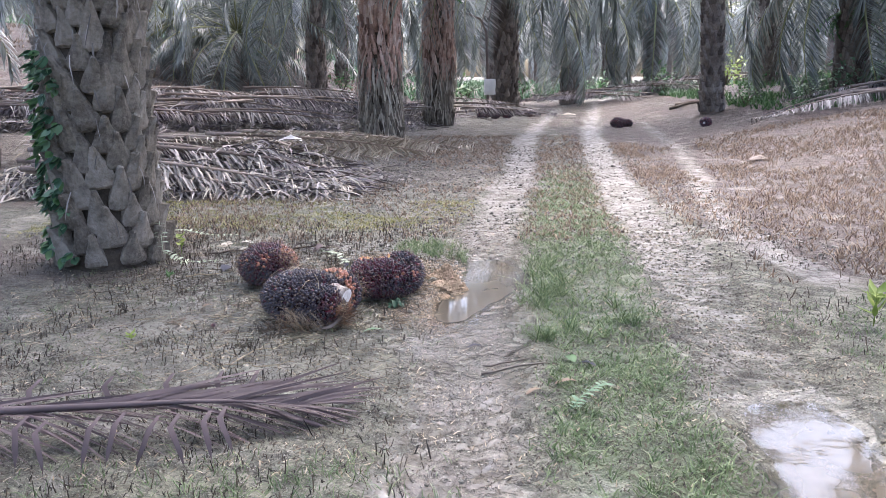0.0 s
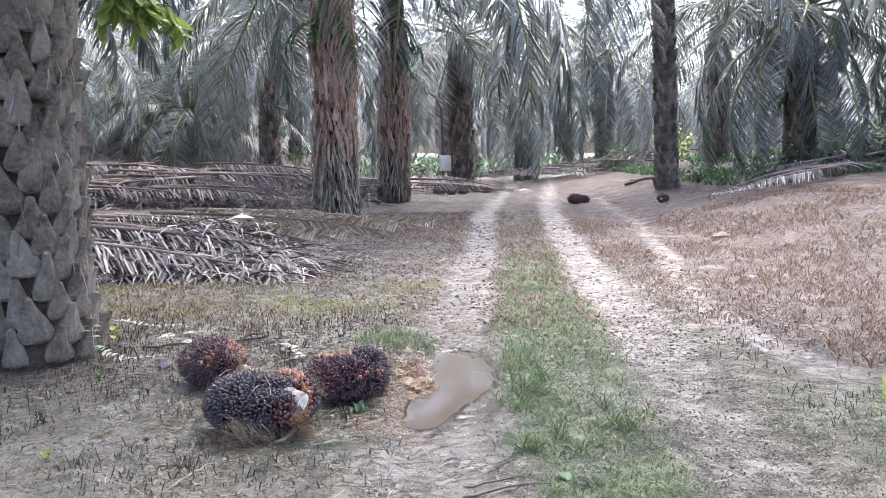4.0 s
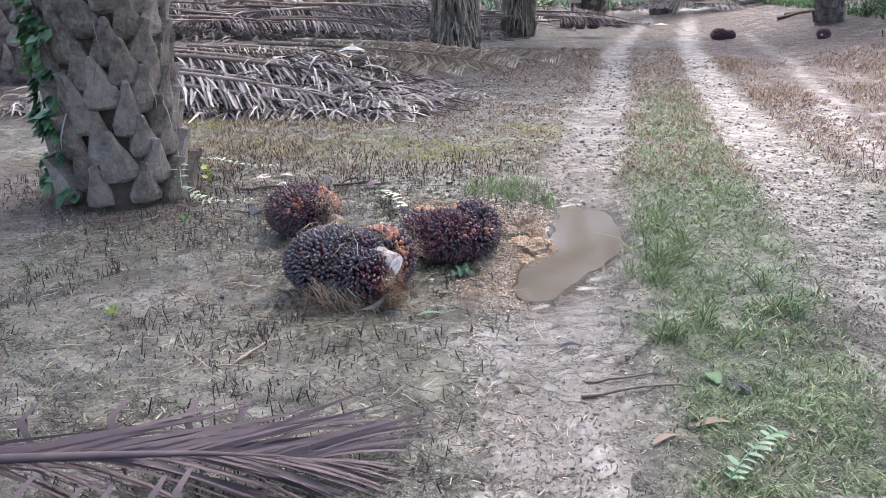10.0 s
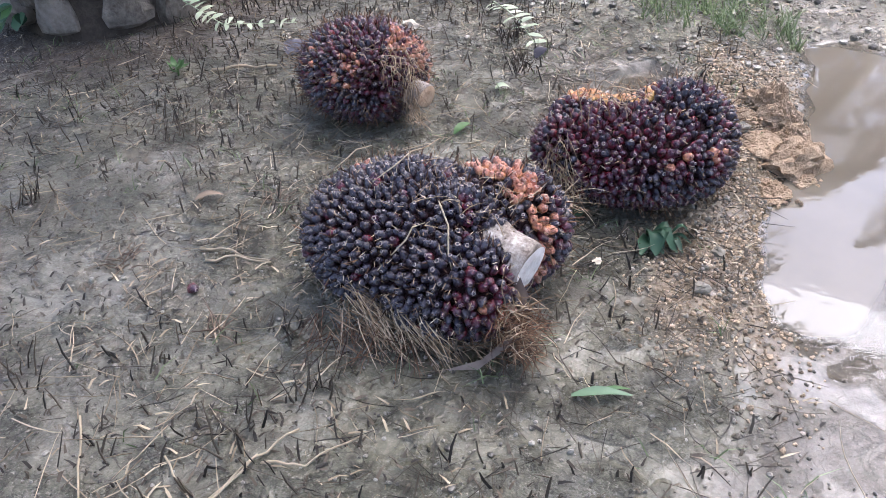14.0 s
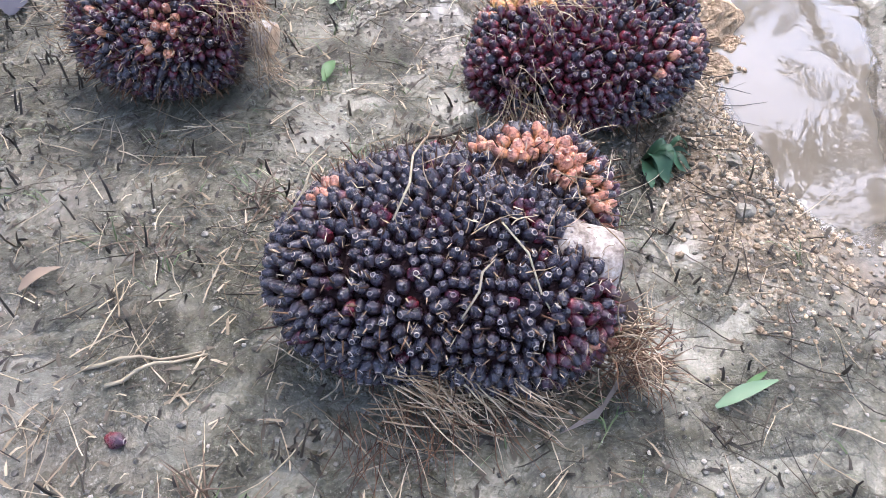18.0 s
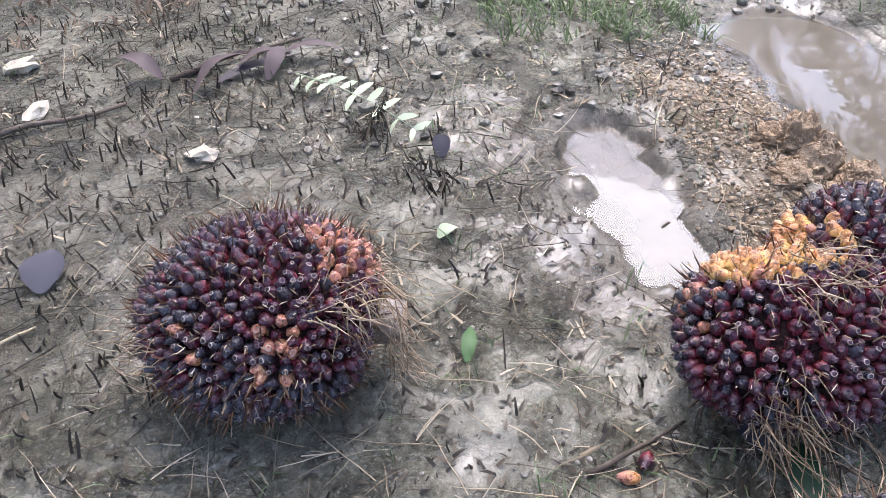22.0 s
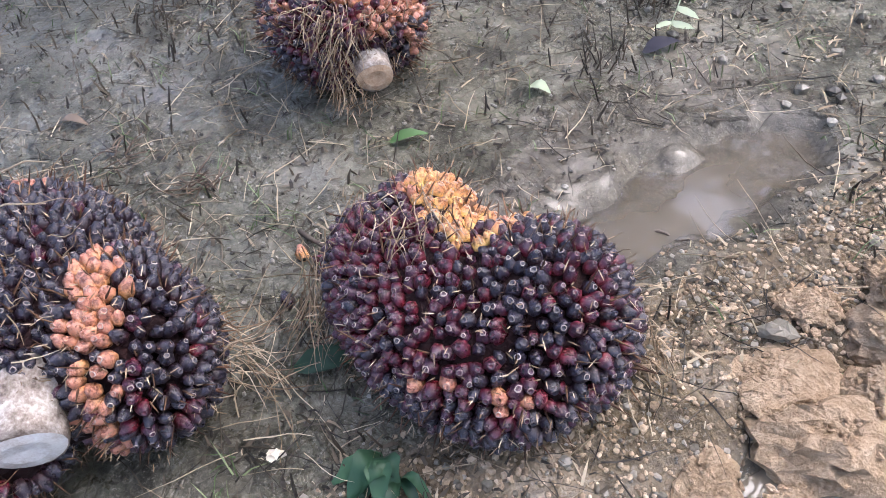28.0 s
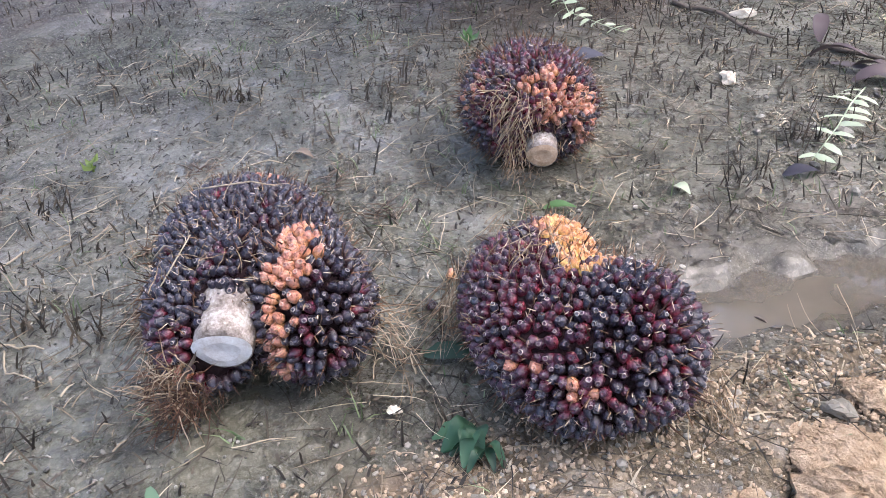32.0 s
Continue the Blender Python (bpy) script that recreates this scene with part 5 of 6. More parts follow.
tangle("dark dry leaflets matted in the frond heap", 1500, (-6.0, -0.9, 9.8, 12.8), near_heap, 324, DRY_DARK, 0.25, 0.65, 0.014, 10)
far_heap = lambda x, y: 0.95 * smooth_step(21.2, 23.5, y) * smooth_step(28.5, 26.0, y) * smooth_step(-0.5, -2.0, x) * (0.8 + 0.3 * lattice(x * 0.8, y * 0.8, 62))
tangle("dark dry leaflets matted in the windrow", 3200, (-15, -0.6, 21.2, 27.5), far_heap, 325, DRY_DARK, 0.3, 0.8, 0.02, -80)
tangle("grey dry leaflets matted in the windrow", 1200, (-15, -0.6, 21.2, 27.5), far_heap, 326, DRY, 0.3, 0.8, 0.018, -80)


# ---- plants ----
def fern_leaf(name, points, mat, pairs, size, seed, label, category="fern"):
    """A fern or compound leaf: a curved midrib with separate leaflets."""
    r = np.random.default_rng(seed)
    base = Vector(points[0])
    top = thing(name, label, category, tuple(base))
    pts = [Vector(p) - base for p in points]
    b = Build()
    b.tube(pts, [0.003, 0.0025, 0.002, 0.0012][:len(pts)] if len(pts) <= 4 else 0.002, 4)
    part("midrib", b.mesh("midrib", mat), top)
    leafs = []
    for k in range(3):
        b = Build()
        bend = r.uniform(-0.1, 0.1)
        b.strip([(0, 0, 0), (size * 0.3, 0, 0.004), (size * 0.7, bend * size, 0.003), (size, bend * size * 2, -0.004)], [size * 0.10, size * 0.17, size * 0.13], (0, 1, 0.15))
        leafs.append(b.mesh("leaflet", mat))
    for k in range(pairs):
        u = (k + 0.6) / pairs * (len(pts) - 1.001)
        i = int(u)
        q, d = pts[i].lerp(pts[i + 1], u - i), pts[i + 1] - pts[i]
        az = math.degrees(math.atan2(d.y, d.x))
        for sign in (-1, 1):
            if r.uniform() < 0.1:
                continue
            s = (0.6 + 0.4 * math.sin(math.pi * (k + 1) / (pairs + 1))) * r.uniform(0.8, 1.15)
            part("leaflet", leafs[int(r.integers(3))], top, local=pose(*q, 0, 0, az + sign * (72 + r.uniform(-12, 12))) @ pose(0, 0, 0, r.uniform(-25, 25), r.uniform(-12, 10), 0) @ Matrix.Scale(s, 4))
    return top


def ground_point(x, y, dz=0.0):
    return (x, y, hz(x, y) + dz)


fern_leaf("fern_frond", [(-2.32, 6.65, 0.34), (-2.26, 6.52, 0.12), (-2.09, 6.50, 0.04), (-1.80, 6.58, 0.035)], FERN, 20, 0.07, 331, "pale green fern frond curling from the palm's foot")
fern_leaf("fern_frond", [(-2.52, 7.45, 0.12), (-2.42, 7.55, 0.10), (-2.2, 7.56, 0.05), (-1.95, 7.62, 0.04)], FERN, 14, 0.05, 332, "pale green fern frond behind the palm's foot")
fern_leaf("fallen_leaf", [ground_point(-1.06, 6.95, 0.03), ground_point(-0.98, 6.82, 0.04), ground_point(-0.90, 6.70, 0.04), ground_point(-0.82, 6.55, 0.02)], FERN, 9, 0.072, 333, "pale withered compound leaf lying on the mud", "leaf")


fern_leaf("fern_frond", [ground_point(0.584, 3.66, 0.02), ground_point(0.64, 3.74, 0.05), ground_point(0.72, 3.84, 0.06), ground_point(0.80, 3.94, 0.03)], FERN_MID, 11, 0.055, 335, "small green fern frond lying in the grass")


def leaf_shape(long, wide, curl, r, n=5):
    """A broad blade along +x with a folded midrib."""
    b = Build()
    verts, faces = [], []
    for i in range(n + 1):
        u = i / n
        w = wide * math.sin(math.pi * min(0.97, 0.04 + 0.96 * u) ** 0.8) + 0.001
        z = curl * math.sin(math.pi * u)
        verts += [(long * u, -w, z + w * 0.35), (long * u, 0, z), (long * u, w, z + w * 0.35 * r.uniform(0.5, 1.3))]
    for i in range(n):
        faces += [(3 * i, 3 * i + 3, 3 * i + 4, 3 * i + 1), (3 * i + 1, 3 * i + 4, 3 * i + 5, 3 * i + 2)]
    b.add(verts, faces)
    return b


r = np.random.default_rng(340)
for x, y, long, wide, turn, mat, label in (
        (-1.72, 6.30, 0.13, 0.045, 80, GREY_LEAF, "grey dead leaf flat on the mud"), (-0.80, 6.44, 0.10, 0.022, 75, GREY_LEAF, "blue-grey dead leaf on the mud"),
        (-0.96, 5.82, 0.085, 0.014, 65, FERN_GREEN, "small green leaf fallen on the mud"), (-0.90, 6.17, 0.055, 0.018, 20, FERN, "pale withered leaf on the mud"),
        (-0.47, 4.78, 0.12, 0.011, 10, FERN_MID, "green leaf lying by the fruit bunch"), (-0.43, 4.79, 0.08, 0.005, 25, FERN_GREEN, "narrow green leaf scrap on the mud"),
        (-0.58, 5.35, 0.13, 0.028, 60, WEED, "dark green leaf between the fruit bunches"), (-0.57, 5.46, 0.09, 0.026, 100, GREY_LEAF, "grey curled leaf against a fruit bunch"),
        (-1.58, 5.30, 0.08, 0.012, 30, GRASS_DRY, "curled tan dead leaf on the mud"), (0.69, 4.28, 0.09, 0.03, 120, FERN_GREEN, "small green leaf in the grass"),
        (0.134, 4.58, 0.09, 0.018, 10, GREY_LEAF, "blue-grey dead leaf lying in the rut"), (0.70, 4.27, 0.11, 0.018, -30, GREY_LEAF, "blue-grey dead leaf in the grass"), (0.55, 3.97, 0.12, 0.018, 15, GRASS_DRY, "tan dead leaf in the grass"), (0.40, 3.86, 0.10, 0.014, 35, GRASS_DRY, "tan dead leaf in the grass"),
        (-1.28, 7.02, 0.26, 0.022, 20, DRY_DARK, "dark rotten leaf on the mud")):
    ob = new("fallen_leaf", leaf_shape(long, wide, 0.012, r).mesh("fallen_leaf", mat))
    ob.matrix_world = pose(x, y, hz(x, y) + 0.006, r.uniform(-6, 6), r.uniform(-4, 2), turn)
    tagged(ob, label, "leaf", "fallen leaves")


for x, y, long, wide, turn, pitch in ((-1.34, 6.98, 0.19, 0.030, 25, -14), (-1.22, 7.06, 0.17, 0.026, 5, -6), (-1.14, 6.98, 0.15, 0.024, 60, -10), (-1.42, 7.10, 0.15, 0.026, 140, -18), (-1.08, 7.10, 0.19, 0.020, -20, -4)):
    ob = new("rotten_husk", leaf_shape(long, wide, 0.03, r).mesh("rotten_husk", DRY_BROWN))
    ob.matrix_world = pose(x, y, hz(x, y) + 0.012, r.uniform(-30, 30), pitch, turn)
    tagged(ob, "dark purple-brown rotten husk lying on the mud", "husk", "rotten husks")


def sprig(name, x, y, leaves, long, wide, mat, label, seed, tall=0.05, low=5, high=60, category="weed"):
    """A small plant: a short stem and broad leaves."""
    r = np.random.default_rng(seed)
    top = thing(name, label, category, ground_point(x, y, -0.005))
    b = Build()
    b.tube([(0, 0, 0), (0.004, 0.002, tall * 0.6), (0, 0.003, tall)], [0.004, 0.003, 0.002], 5)
    part("stem", b.mesh("stem", mat), top)
    kinds = [leaf_shape(long * r.uniform(0.8, 1.1), wide, -0.012, r).mesh("leaf", mat) for _ in range(3)]
    for k in range(leaves):
        part("leaf", kinds[k % 3], top, local=pose(0, 0, tall * r.uniform(0.3, 1), 0, 0, k * 137 + r.uniform(-20, 20)) @ pose(0, 0, 0, r.uniform(-25, 25), -r.uniform(low, high), 0) @ Matrix.Scale(r.uniform(0.7, 1.1), 4))
    return top


def limp_weed(x, y, bearing, fan, leaves, long, wide, label, seed):
    """A limp sprig: narrow folded blades that fall over to one side."""
    r = np.random.default_rng(seed)
    top = thing("weed_plant", label, "weed", ground_point(x, y, 0.0))
    for k in range(leaves):
        b = Build()
        a = radians(bearing + fan * (k / (leaves - 1) - 0.5) + r.uniform(-14, 14))
        size, rise = long * r.uniform(0.6, 1.1), r.uniform(0.01, 0.05)
        n, verts, faces = 6, [], []
        for i in range(n + 1):
            u = i / n
            c = Vector((math.cos(a) * size * u, math.sin(a) * size * u, 0.012 + rise * math.sin(math.pi * min(1, u * 1.15))))
            side = Vector((-math.sin(a), math.cos(a), 0)) * wide * (math.sin(math.pi * min(0.98, 0.08 + 0.92 * u)) ** 0.7 + 0.04) * r.uniform(0.75, 1.15)
            verts += [c - side + Vector((0, 0, 0.6 * side.length)), c, c + side + Vector((0, 0, 0.5 * side.length))]
        for i in range(n):
            faces += [(3 * i, 3 * i + 3, 3 * i + 4, 3 * i + 1), (3 * i + 1, 3 * i + 4, 3 * i + 5, 3 * i + 2)]
        b.add(verts, faces)
        part("leaf", b.mesh("leaf", WEED), top)


limp_weed(-0.345, 5.37, -60, 90, 6, 0.10, 0.018, "limp dark green weed sprig between the fruit bunches", 351)
limp_weed(-0.30, 5.37, -40, 120, 4, 0.09, 0.008, "limp dark green weed sprig beside the fruit bunch", 352)
sprig("weed_plant", 2.57, 4.95, 14, 0.13, 0.022, BROAD, "yellow-green broadleaf weed beside the rut", 353, 0.22, 20, 70)
sprig("weed_plant", -1.81, 4.71, 6, 0.05, 0.012, BROAD, "small yellow-green seedling in the stubble", 354, 0.04, 10, 60)
sprig("weed_plant", -2.06, 6.07, 8, 0.07, 0.014, FERN_GREEN, "low green weed at the palm's foot", 355, 0.05, 10, 60)
sprig("weed_plant", -2.28, 7.0, 6, 0.08, 0.03, BROAD, "yellow-green leaves at the palm's foot", 356, 0.16, 10, 70)


def fig_branch():
    """A leafy branch that grows from the palm's trunk."""
    r = np.random.default_rng(361)
    top = thing("fig_branch", "leafy yellow-green branch growing from the palm trunk", "branch", (-2.33, 6.99, 2.70))
    b = Build()
    tips = []
    b.tube([(-0.1, -0.1, -0.2), (0.1, 0.1, 0.05), (0.3, 0.3, 0.05), (0.48, 0.42, -0.10)], [0.016, 0.012, 0.009, 0.004], 6)
    for k in range(9):
        u = 0.25 + 0.75 * k / 8
        s = Vector((0.02 + 0.46 * u, 0.02 + 0.40 * u, 0.05 - 0.13 * u * u))
        e = s + Vector((r.uniform(-0.28, 0.16), r.uniform(-0.2, 0.2), r.uniform(-0.46, 0.2)))
        twig = Build()
        twig.tube([s, s.lerp(e, 0.5) + Vector((0, 0, 0.03)), e], [0.006, 0.004, 0.002], 4)
        part("twig", twig.mesh("twig", TWIG), top)
        tips.append((s, e))
    part("branch", b.mesh("branch", TWIG), top)
    kinds = [leaf_shape(0.20, 0.036, -0.02, r).mesh("leaf", BROAD) for _ in range(3)]
    for s, e in tips:
        for k in range(18):
            q = s.lerp(e, 0.15 + 0.85 * k / 17)
            part("leaf", kinds[k % 3], top, local=pose(*q, 0, 0, r.uniform(0, 360)) @ pose(0, 0, 0, r.uniform(-30, 30), r.uniform(20, 75), 0) @ Matrix.Scale(r.uniform(0.7, 1.15), 4))


fig_branch()


def clinging(name, label, spots, kinds, seed, category):
    """Leaves that cling to a trunk: (place, outward bearing)."""
    r = np.random.default_rng(seed)
    top = thing(name, label, category, spots[0][0])
    for place, bearing in spots:
        for k in range(3):
            q = Vector(place) - Vector(spots[0][0])
            part("leaf", kinds[int(r.integers(len(kinds)))], top, local=pose(*q, 0, 0, bearing + r.uniform(-60, 60)) @ pose(0, 0, 0, r.uniform(-40, 40), r.uniform(10, 70), 0) @ Matrix.Scale(r.uniform(0.6, 1.2), 4))


r = np.random.default_rng(365)
vine_leaf = [leaf_shape(0.095, 0.030, -0.008, r).mesh("leaf", mat) for mat in (FERN_GREEN, WEED, WEED, FERN_MID)]
vine = []
for k in range(150):
    a, z = radians(165 + r.uniform(0, 90)), r.uniform(0.12, 1.7)
    vine.append(((-2.74 + r.uniform(0.39, 0.48) * math.cos(a), 6.69 + r.uniform(0.39, 0.48) * math.sin(a), z), math.degrees(a)))
clinging("climbing_vine", "small-leaved green vine climbing the grey trunk", vine, vine_leaf, 366, "vine")
fern_kinds = [frond_mesh("leaf", 1.0, 22, 1.6, 0.10, 0.018, 0.4, (FERN_GREEN, FERN_GREEN), 370 + k, 3, 2) for k in range(2)]
for x, y, z in ((-1.56, 18.1, 4.2), (-0.20, 23.9, 4.4), (11.0, 23.4, 2.2)):
    spots = []
    for k in range(9):
        a = r.uniform(0, 2 * math.pi)
        spots.append(((x + 0.3 * math.cos(a), y + 0.3 * math.sin(a), hz(x, y) + z + r.uniform(-0.5, 0.9)), math.degrees(a)))
    clinging("epiphytic_fern", "bright green ferns growing on the palm trunk", spots, fern_kinds, 372, "fern")


def bush(name, x, y, size, mat, seed, label, count=160):
    r = np.random.default_rng(seed)
    top = thing(name, label, "shrub", ground_point(x, y, -0.02))
    b = Build()
    for k in range(7):
        a = r.uniform(0, 6.28)
        b.tube([(0, 0, 0), (0.2 * size * math.cos(a), 0.2 * size * math.sin(a), 0.4 * size), (0.42 * size * math.cos(a), 0.42 * size * math.sin(a), 0.75 * size * r.uniform(0.6, 1.1))], [0.018 * size, 0.012 * size, 0.004 * size], 4)
    part("stem", b.mesh("stem", TWIG), top, kind="stuff")
    b = Build()
    for k in range(count):
        p = Vector((r.normal(0, 0.3), r.normal(0, 0.3), abs(r.normal(0.45, 0.25)))) * size
        w = Vector((r.uniform(-1, 1), r.uniform(-1, 1), r.uniform(-0.6, 0.5))).normalized()
        long = 0.16 * size * r.uniform(0.6, 1.3)
        b.strip([p, p + w * long * 0.5 + Vector((0, 0, 0.02)), p + w * long], [0.03 * size, 0.035 * size], w.cross(Vector((0.2, 0.1, 1))).normalized())
    part("foliage", b.mesh("foliage", mat), top, kind="stuff")


for k, (x, y, s, m, label) in enumerate((
        (11.2, 24.0, 1.1, FERN_GREEN, "low green shrub on the bank"), (13.0, 23.0, 1.3, FERN, "pale green shrub on the bank"), (9.2, 25.6, 0.9, FERN_GREEN, "low green shrub beside a trunk"),
        (14.2, 25.6, 1.6, FERN_GREEN, "green shrub on the bank"), (10.4, 22.4, 1.0, FERN_MID, "dull green shrub behind the frond heap"), (9.2, 21.6, 0.8, FERN, "pale green shrub on the bank"), (11.8, 23.4, 1.1, FERN_MID, "dull green shrub on the bank"), (8.2, 23.4, 0.7, FERN_GREEN, "low green shrub beside a trunk"), (12.2, 21.2, 0.8, FERN_GREEN, "low green shrub by the frond heap"), (8.4, 33.0, 1.2, FERN_GREEN, "green undergrowth shrub between trunks"),
        (11.4, 35.0, 1.5, BROAD, "light green undergrowth shrub"), (-5.0, 37.0, 1.0, FERN_GREEN, "green undergrowth shrub between trunks"), (-9.5, 37.5, 1.2, FERN_GREEN, "green undergrowth shrub on the slope"),
        (0.5, 40.0, 1.3, FERN_GREEN, "green undergrowth shrub between trunks"), (3.8, 47.0, 1.4, FERN_GREEN, "green undergrowth shrub at the bend"), (7.9, 45.0, 1.5, FERN_GREEN, "green undergrowth shrub at the bend"), (-1.2, 36.5, 1.0, FERN_GREEN, "green undergrowth shrub behind the trunks"))):
    bush("shrub", x, y, s, m, 380 + k, label)

# ---- loose things on the ground ----
r = np.random.default_rng(400)


def lump(name, x, y, z, radii, mat, label, category, group="", rough=0.16, turn=0.0, rings=8, sides=11, smooth=True):
    b = Build()
    b.blob((0, 0, 0), radii, None, rings, sides, rough)
    ob = new(name, b.mesh(name, mat, smooth))
    ob.matrix_world = pose(x, y, z, r.uniform(-10, 10), r.uniform(-10, 10), turn)
    return tagged(ob, label, category, group)


def clod(x, y, sx, sy, h, turn, seed):
    """A broken clod of earth: a jagged heap with ledges, and crumbs that lie on and round it."""
    rr = np.random.default_rng(seed)
    b = Build()
    b.blob((0, 0, 0), (1, 1, 1), None, 16, 24)
    verts = []
    for v in b.v:
        d = Vector(v)
        f = 1 + 0.20 * float(lattice(d.x * 2.3 + d.z * 1.7, d.y * 2.3 - d.z, seed)) + 0.16 * float(lattice(d.x * 6 + d.z * 4, d.y * 6 + d.z * 3, seed + 1)) + 0.10 * rr.uniform(-1, 1)
        verts.append((d.x * f * sx, d.y * f * sy, (d.z * f * 0.8 + 0.1) * h))
    b.v = verts
    ob = new("mud_clod", b.mesh("mud_clod", CLOD, False))
    ob.matrix_world = pose(x, y, hz(x, y), 0, 0, turn)
    tagged(ob, "crumbly yellow-brown clod of earth at the puddle's edge", "clod", "clods by the puddle")
    b = Build()
    for _ in range(130):
        a, far = rr.uniform(0, 6.28), abs(rr.normal(0.55, 0.45))
        c = rr.uniform(0.003, 0.011)
        z = max(0.0, 1 - far * far) ** 0.5 * h * 0.86 if far < 1 else c * 0.3
        b.blob((math.cos(a) * far * sx, math.sin(a) * far * sy, z), (c, c * rr.uniform(0.5, 1), c * rr.uniform(0.4, 0.8)), pose(0, 0, 0, rr.uniform(0, 90), 0, rr.uniform(0, 360)).to_3x3(), 3, 5, 0.35)
    part("loose_soil", b.mesh("loose_soil", CLOD, False), ob, kind="stuff")


for k, (x, y, sx, sy, h, turn) in enumerate(((0.045, 5.90, 0.115, 0.085, 0.085, 35), (0.02, 6.12, 0.072, 0.062, 0.085, 10), (-0.005, 6.17, 0.050, 0.046, 0.100, 40), (0.06, 6.02, 0.062, 0.052, 0.080, 60), (-0.04, 6.21, 0.055, 0.04, 0.035, 0),
                                             (-0.055, 5.93, 0.09, 0.07, 0.035, 80), (0.075, 5.80, 0.08, 0.06, 0.05, 20), (-0.10, 6.06, 0.05, 0.04, 0.024, 50), (-0.02, 5.72, 0.06, 0.045, 0.022, 110))):
    clod(x, y, sx, sy, h, turn, 410 + k)
for x, y, s, mat, label in ((-0.462, 5.245, 0.015, CHIP, "small pale stone on the mud"), (0.21, 5.52, 0.035, PEBBLE, "grey stone lying in the puddle"), (0.23, 5.81, 0.03, PEBBLE, "grey stone lying in the puddle"),
                            (-0.22, 5.17, 0.022, PEBBLE, "tan pebble beside the track"), (-0.10, 5.98, 0.03, PEBBLE, "pale pebble in the gravel"), (-0.18, 5.30, 0.02, PEBBLE, "tan pebble in the gravel")):
    lump("stone", x, y, hz(x, y) + s * 0.4, (s, s * 0.75, s * 0.55), mat, label, "stone", "loose stones", 0.28, r.uniform(0, 360), 6, 8, False)
for x, y, s in ((-1.98, 7.27, 0.075), (-1.81, 7.36, 0.06), (-1.35, 6.68, 0.04), (-1.76, 7.05, 0.045)):
    lump("husk_chip", x, y, hz(x, y) + 0.012, (s, s * 0.6, 0.02), CHIP, "pale woody chip lying on the mud", "chip", "pale chips", 0.38, r.uniform(0, 360), 5, 8, False)
for x, y, long, turn, rad, mat, label in (
        (0.20, 4.19, 0.40, 6, 0.007, TWIG, "dark flat stick lying across the rut"), (0.22, 4.30, 0.26, 9, 0.006, TWIG, "short dark stick lying across the rut"), (-2.02, 6.94, 0.5, 5, 0.010, TWIG, "dark dead stick on the mud"),
        (-1.40, 7.10, 0.42, 12, 0.009, TWIG, "dark rotting branch on the mud"), (-0.86, 5.53, 0.2, 10, 0.006, TWIG, "dark twig against the fruit bunch"), (-1.46, 5.10, 0.2, -4, 0.004, STRAW, "pale straw on the mud"),
        (-1.42, 5.06, 0.17, 5, 0.004, STRAW, "pale straw on the mud"), (-1.95, 6.12, 0.24, 20, 0.007, STRAW, "flat pale straw beside the fruit bunch"), (-0.44, 6.05, 0.09, 20, 0.004, TWIG, "bent dark twig behind the fruit bunch"),
        (6.6, 25.5, 1.6, 30, 0.05, TWIG, "grey log beside the track"), (7.0, 26.2, 1.3, 20, 0.045, DRY_RACHIS, "pale log beside the track"), (11.4, 19.0, 1.6, 40, 0.05, DRY_RACHIS, "pale stick on the frond heap"), (12.8, 23.0, 2.2, 10, 0.05, DRY_RACHIS, "pale branch on the bank")):
    b = Build()
    n = 6
    pts = []
    for i in range(n + 1):
        q = Vector((long * i / n, 0.025 * long * math.sin(3 * i / n + turn) + 0.012 * long * math.sin(9 * i / n + 2 * turn), 0))
        w = pose(x, y, 0, 0, 0, turn) @ q
        pts.append((q.x, q.y, hz(w.x, w.y) - hz(x, y) + rad * 0.9 + (0.012 if i in (2, 3) else 0.002)))
    b.tube(pts, [rad * (1 - 0.5 * i / n) for i in range(n + 1)], 6)
    ob = new("stick", b.mesh("stick", mat))
    ob.matrix_world = pose(x, y, hz(x, y), 0, 0, turn)
    tagged(ob, label, "stick", "loose sticks")
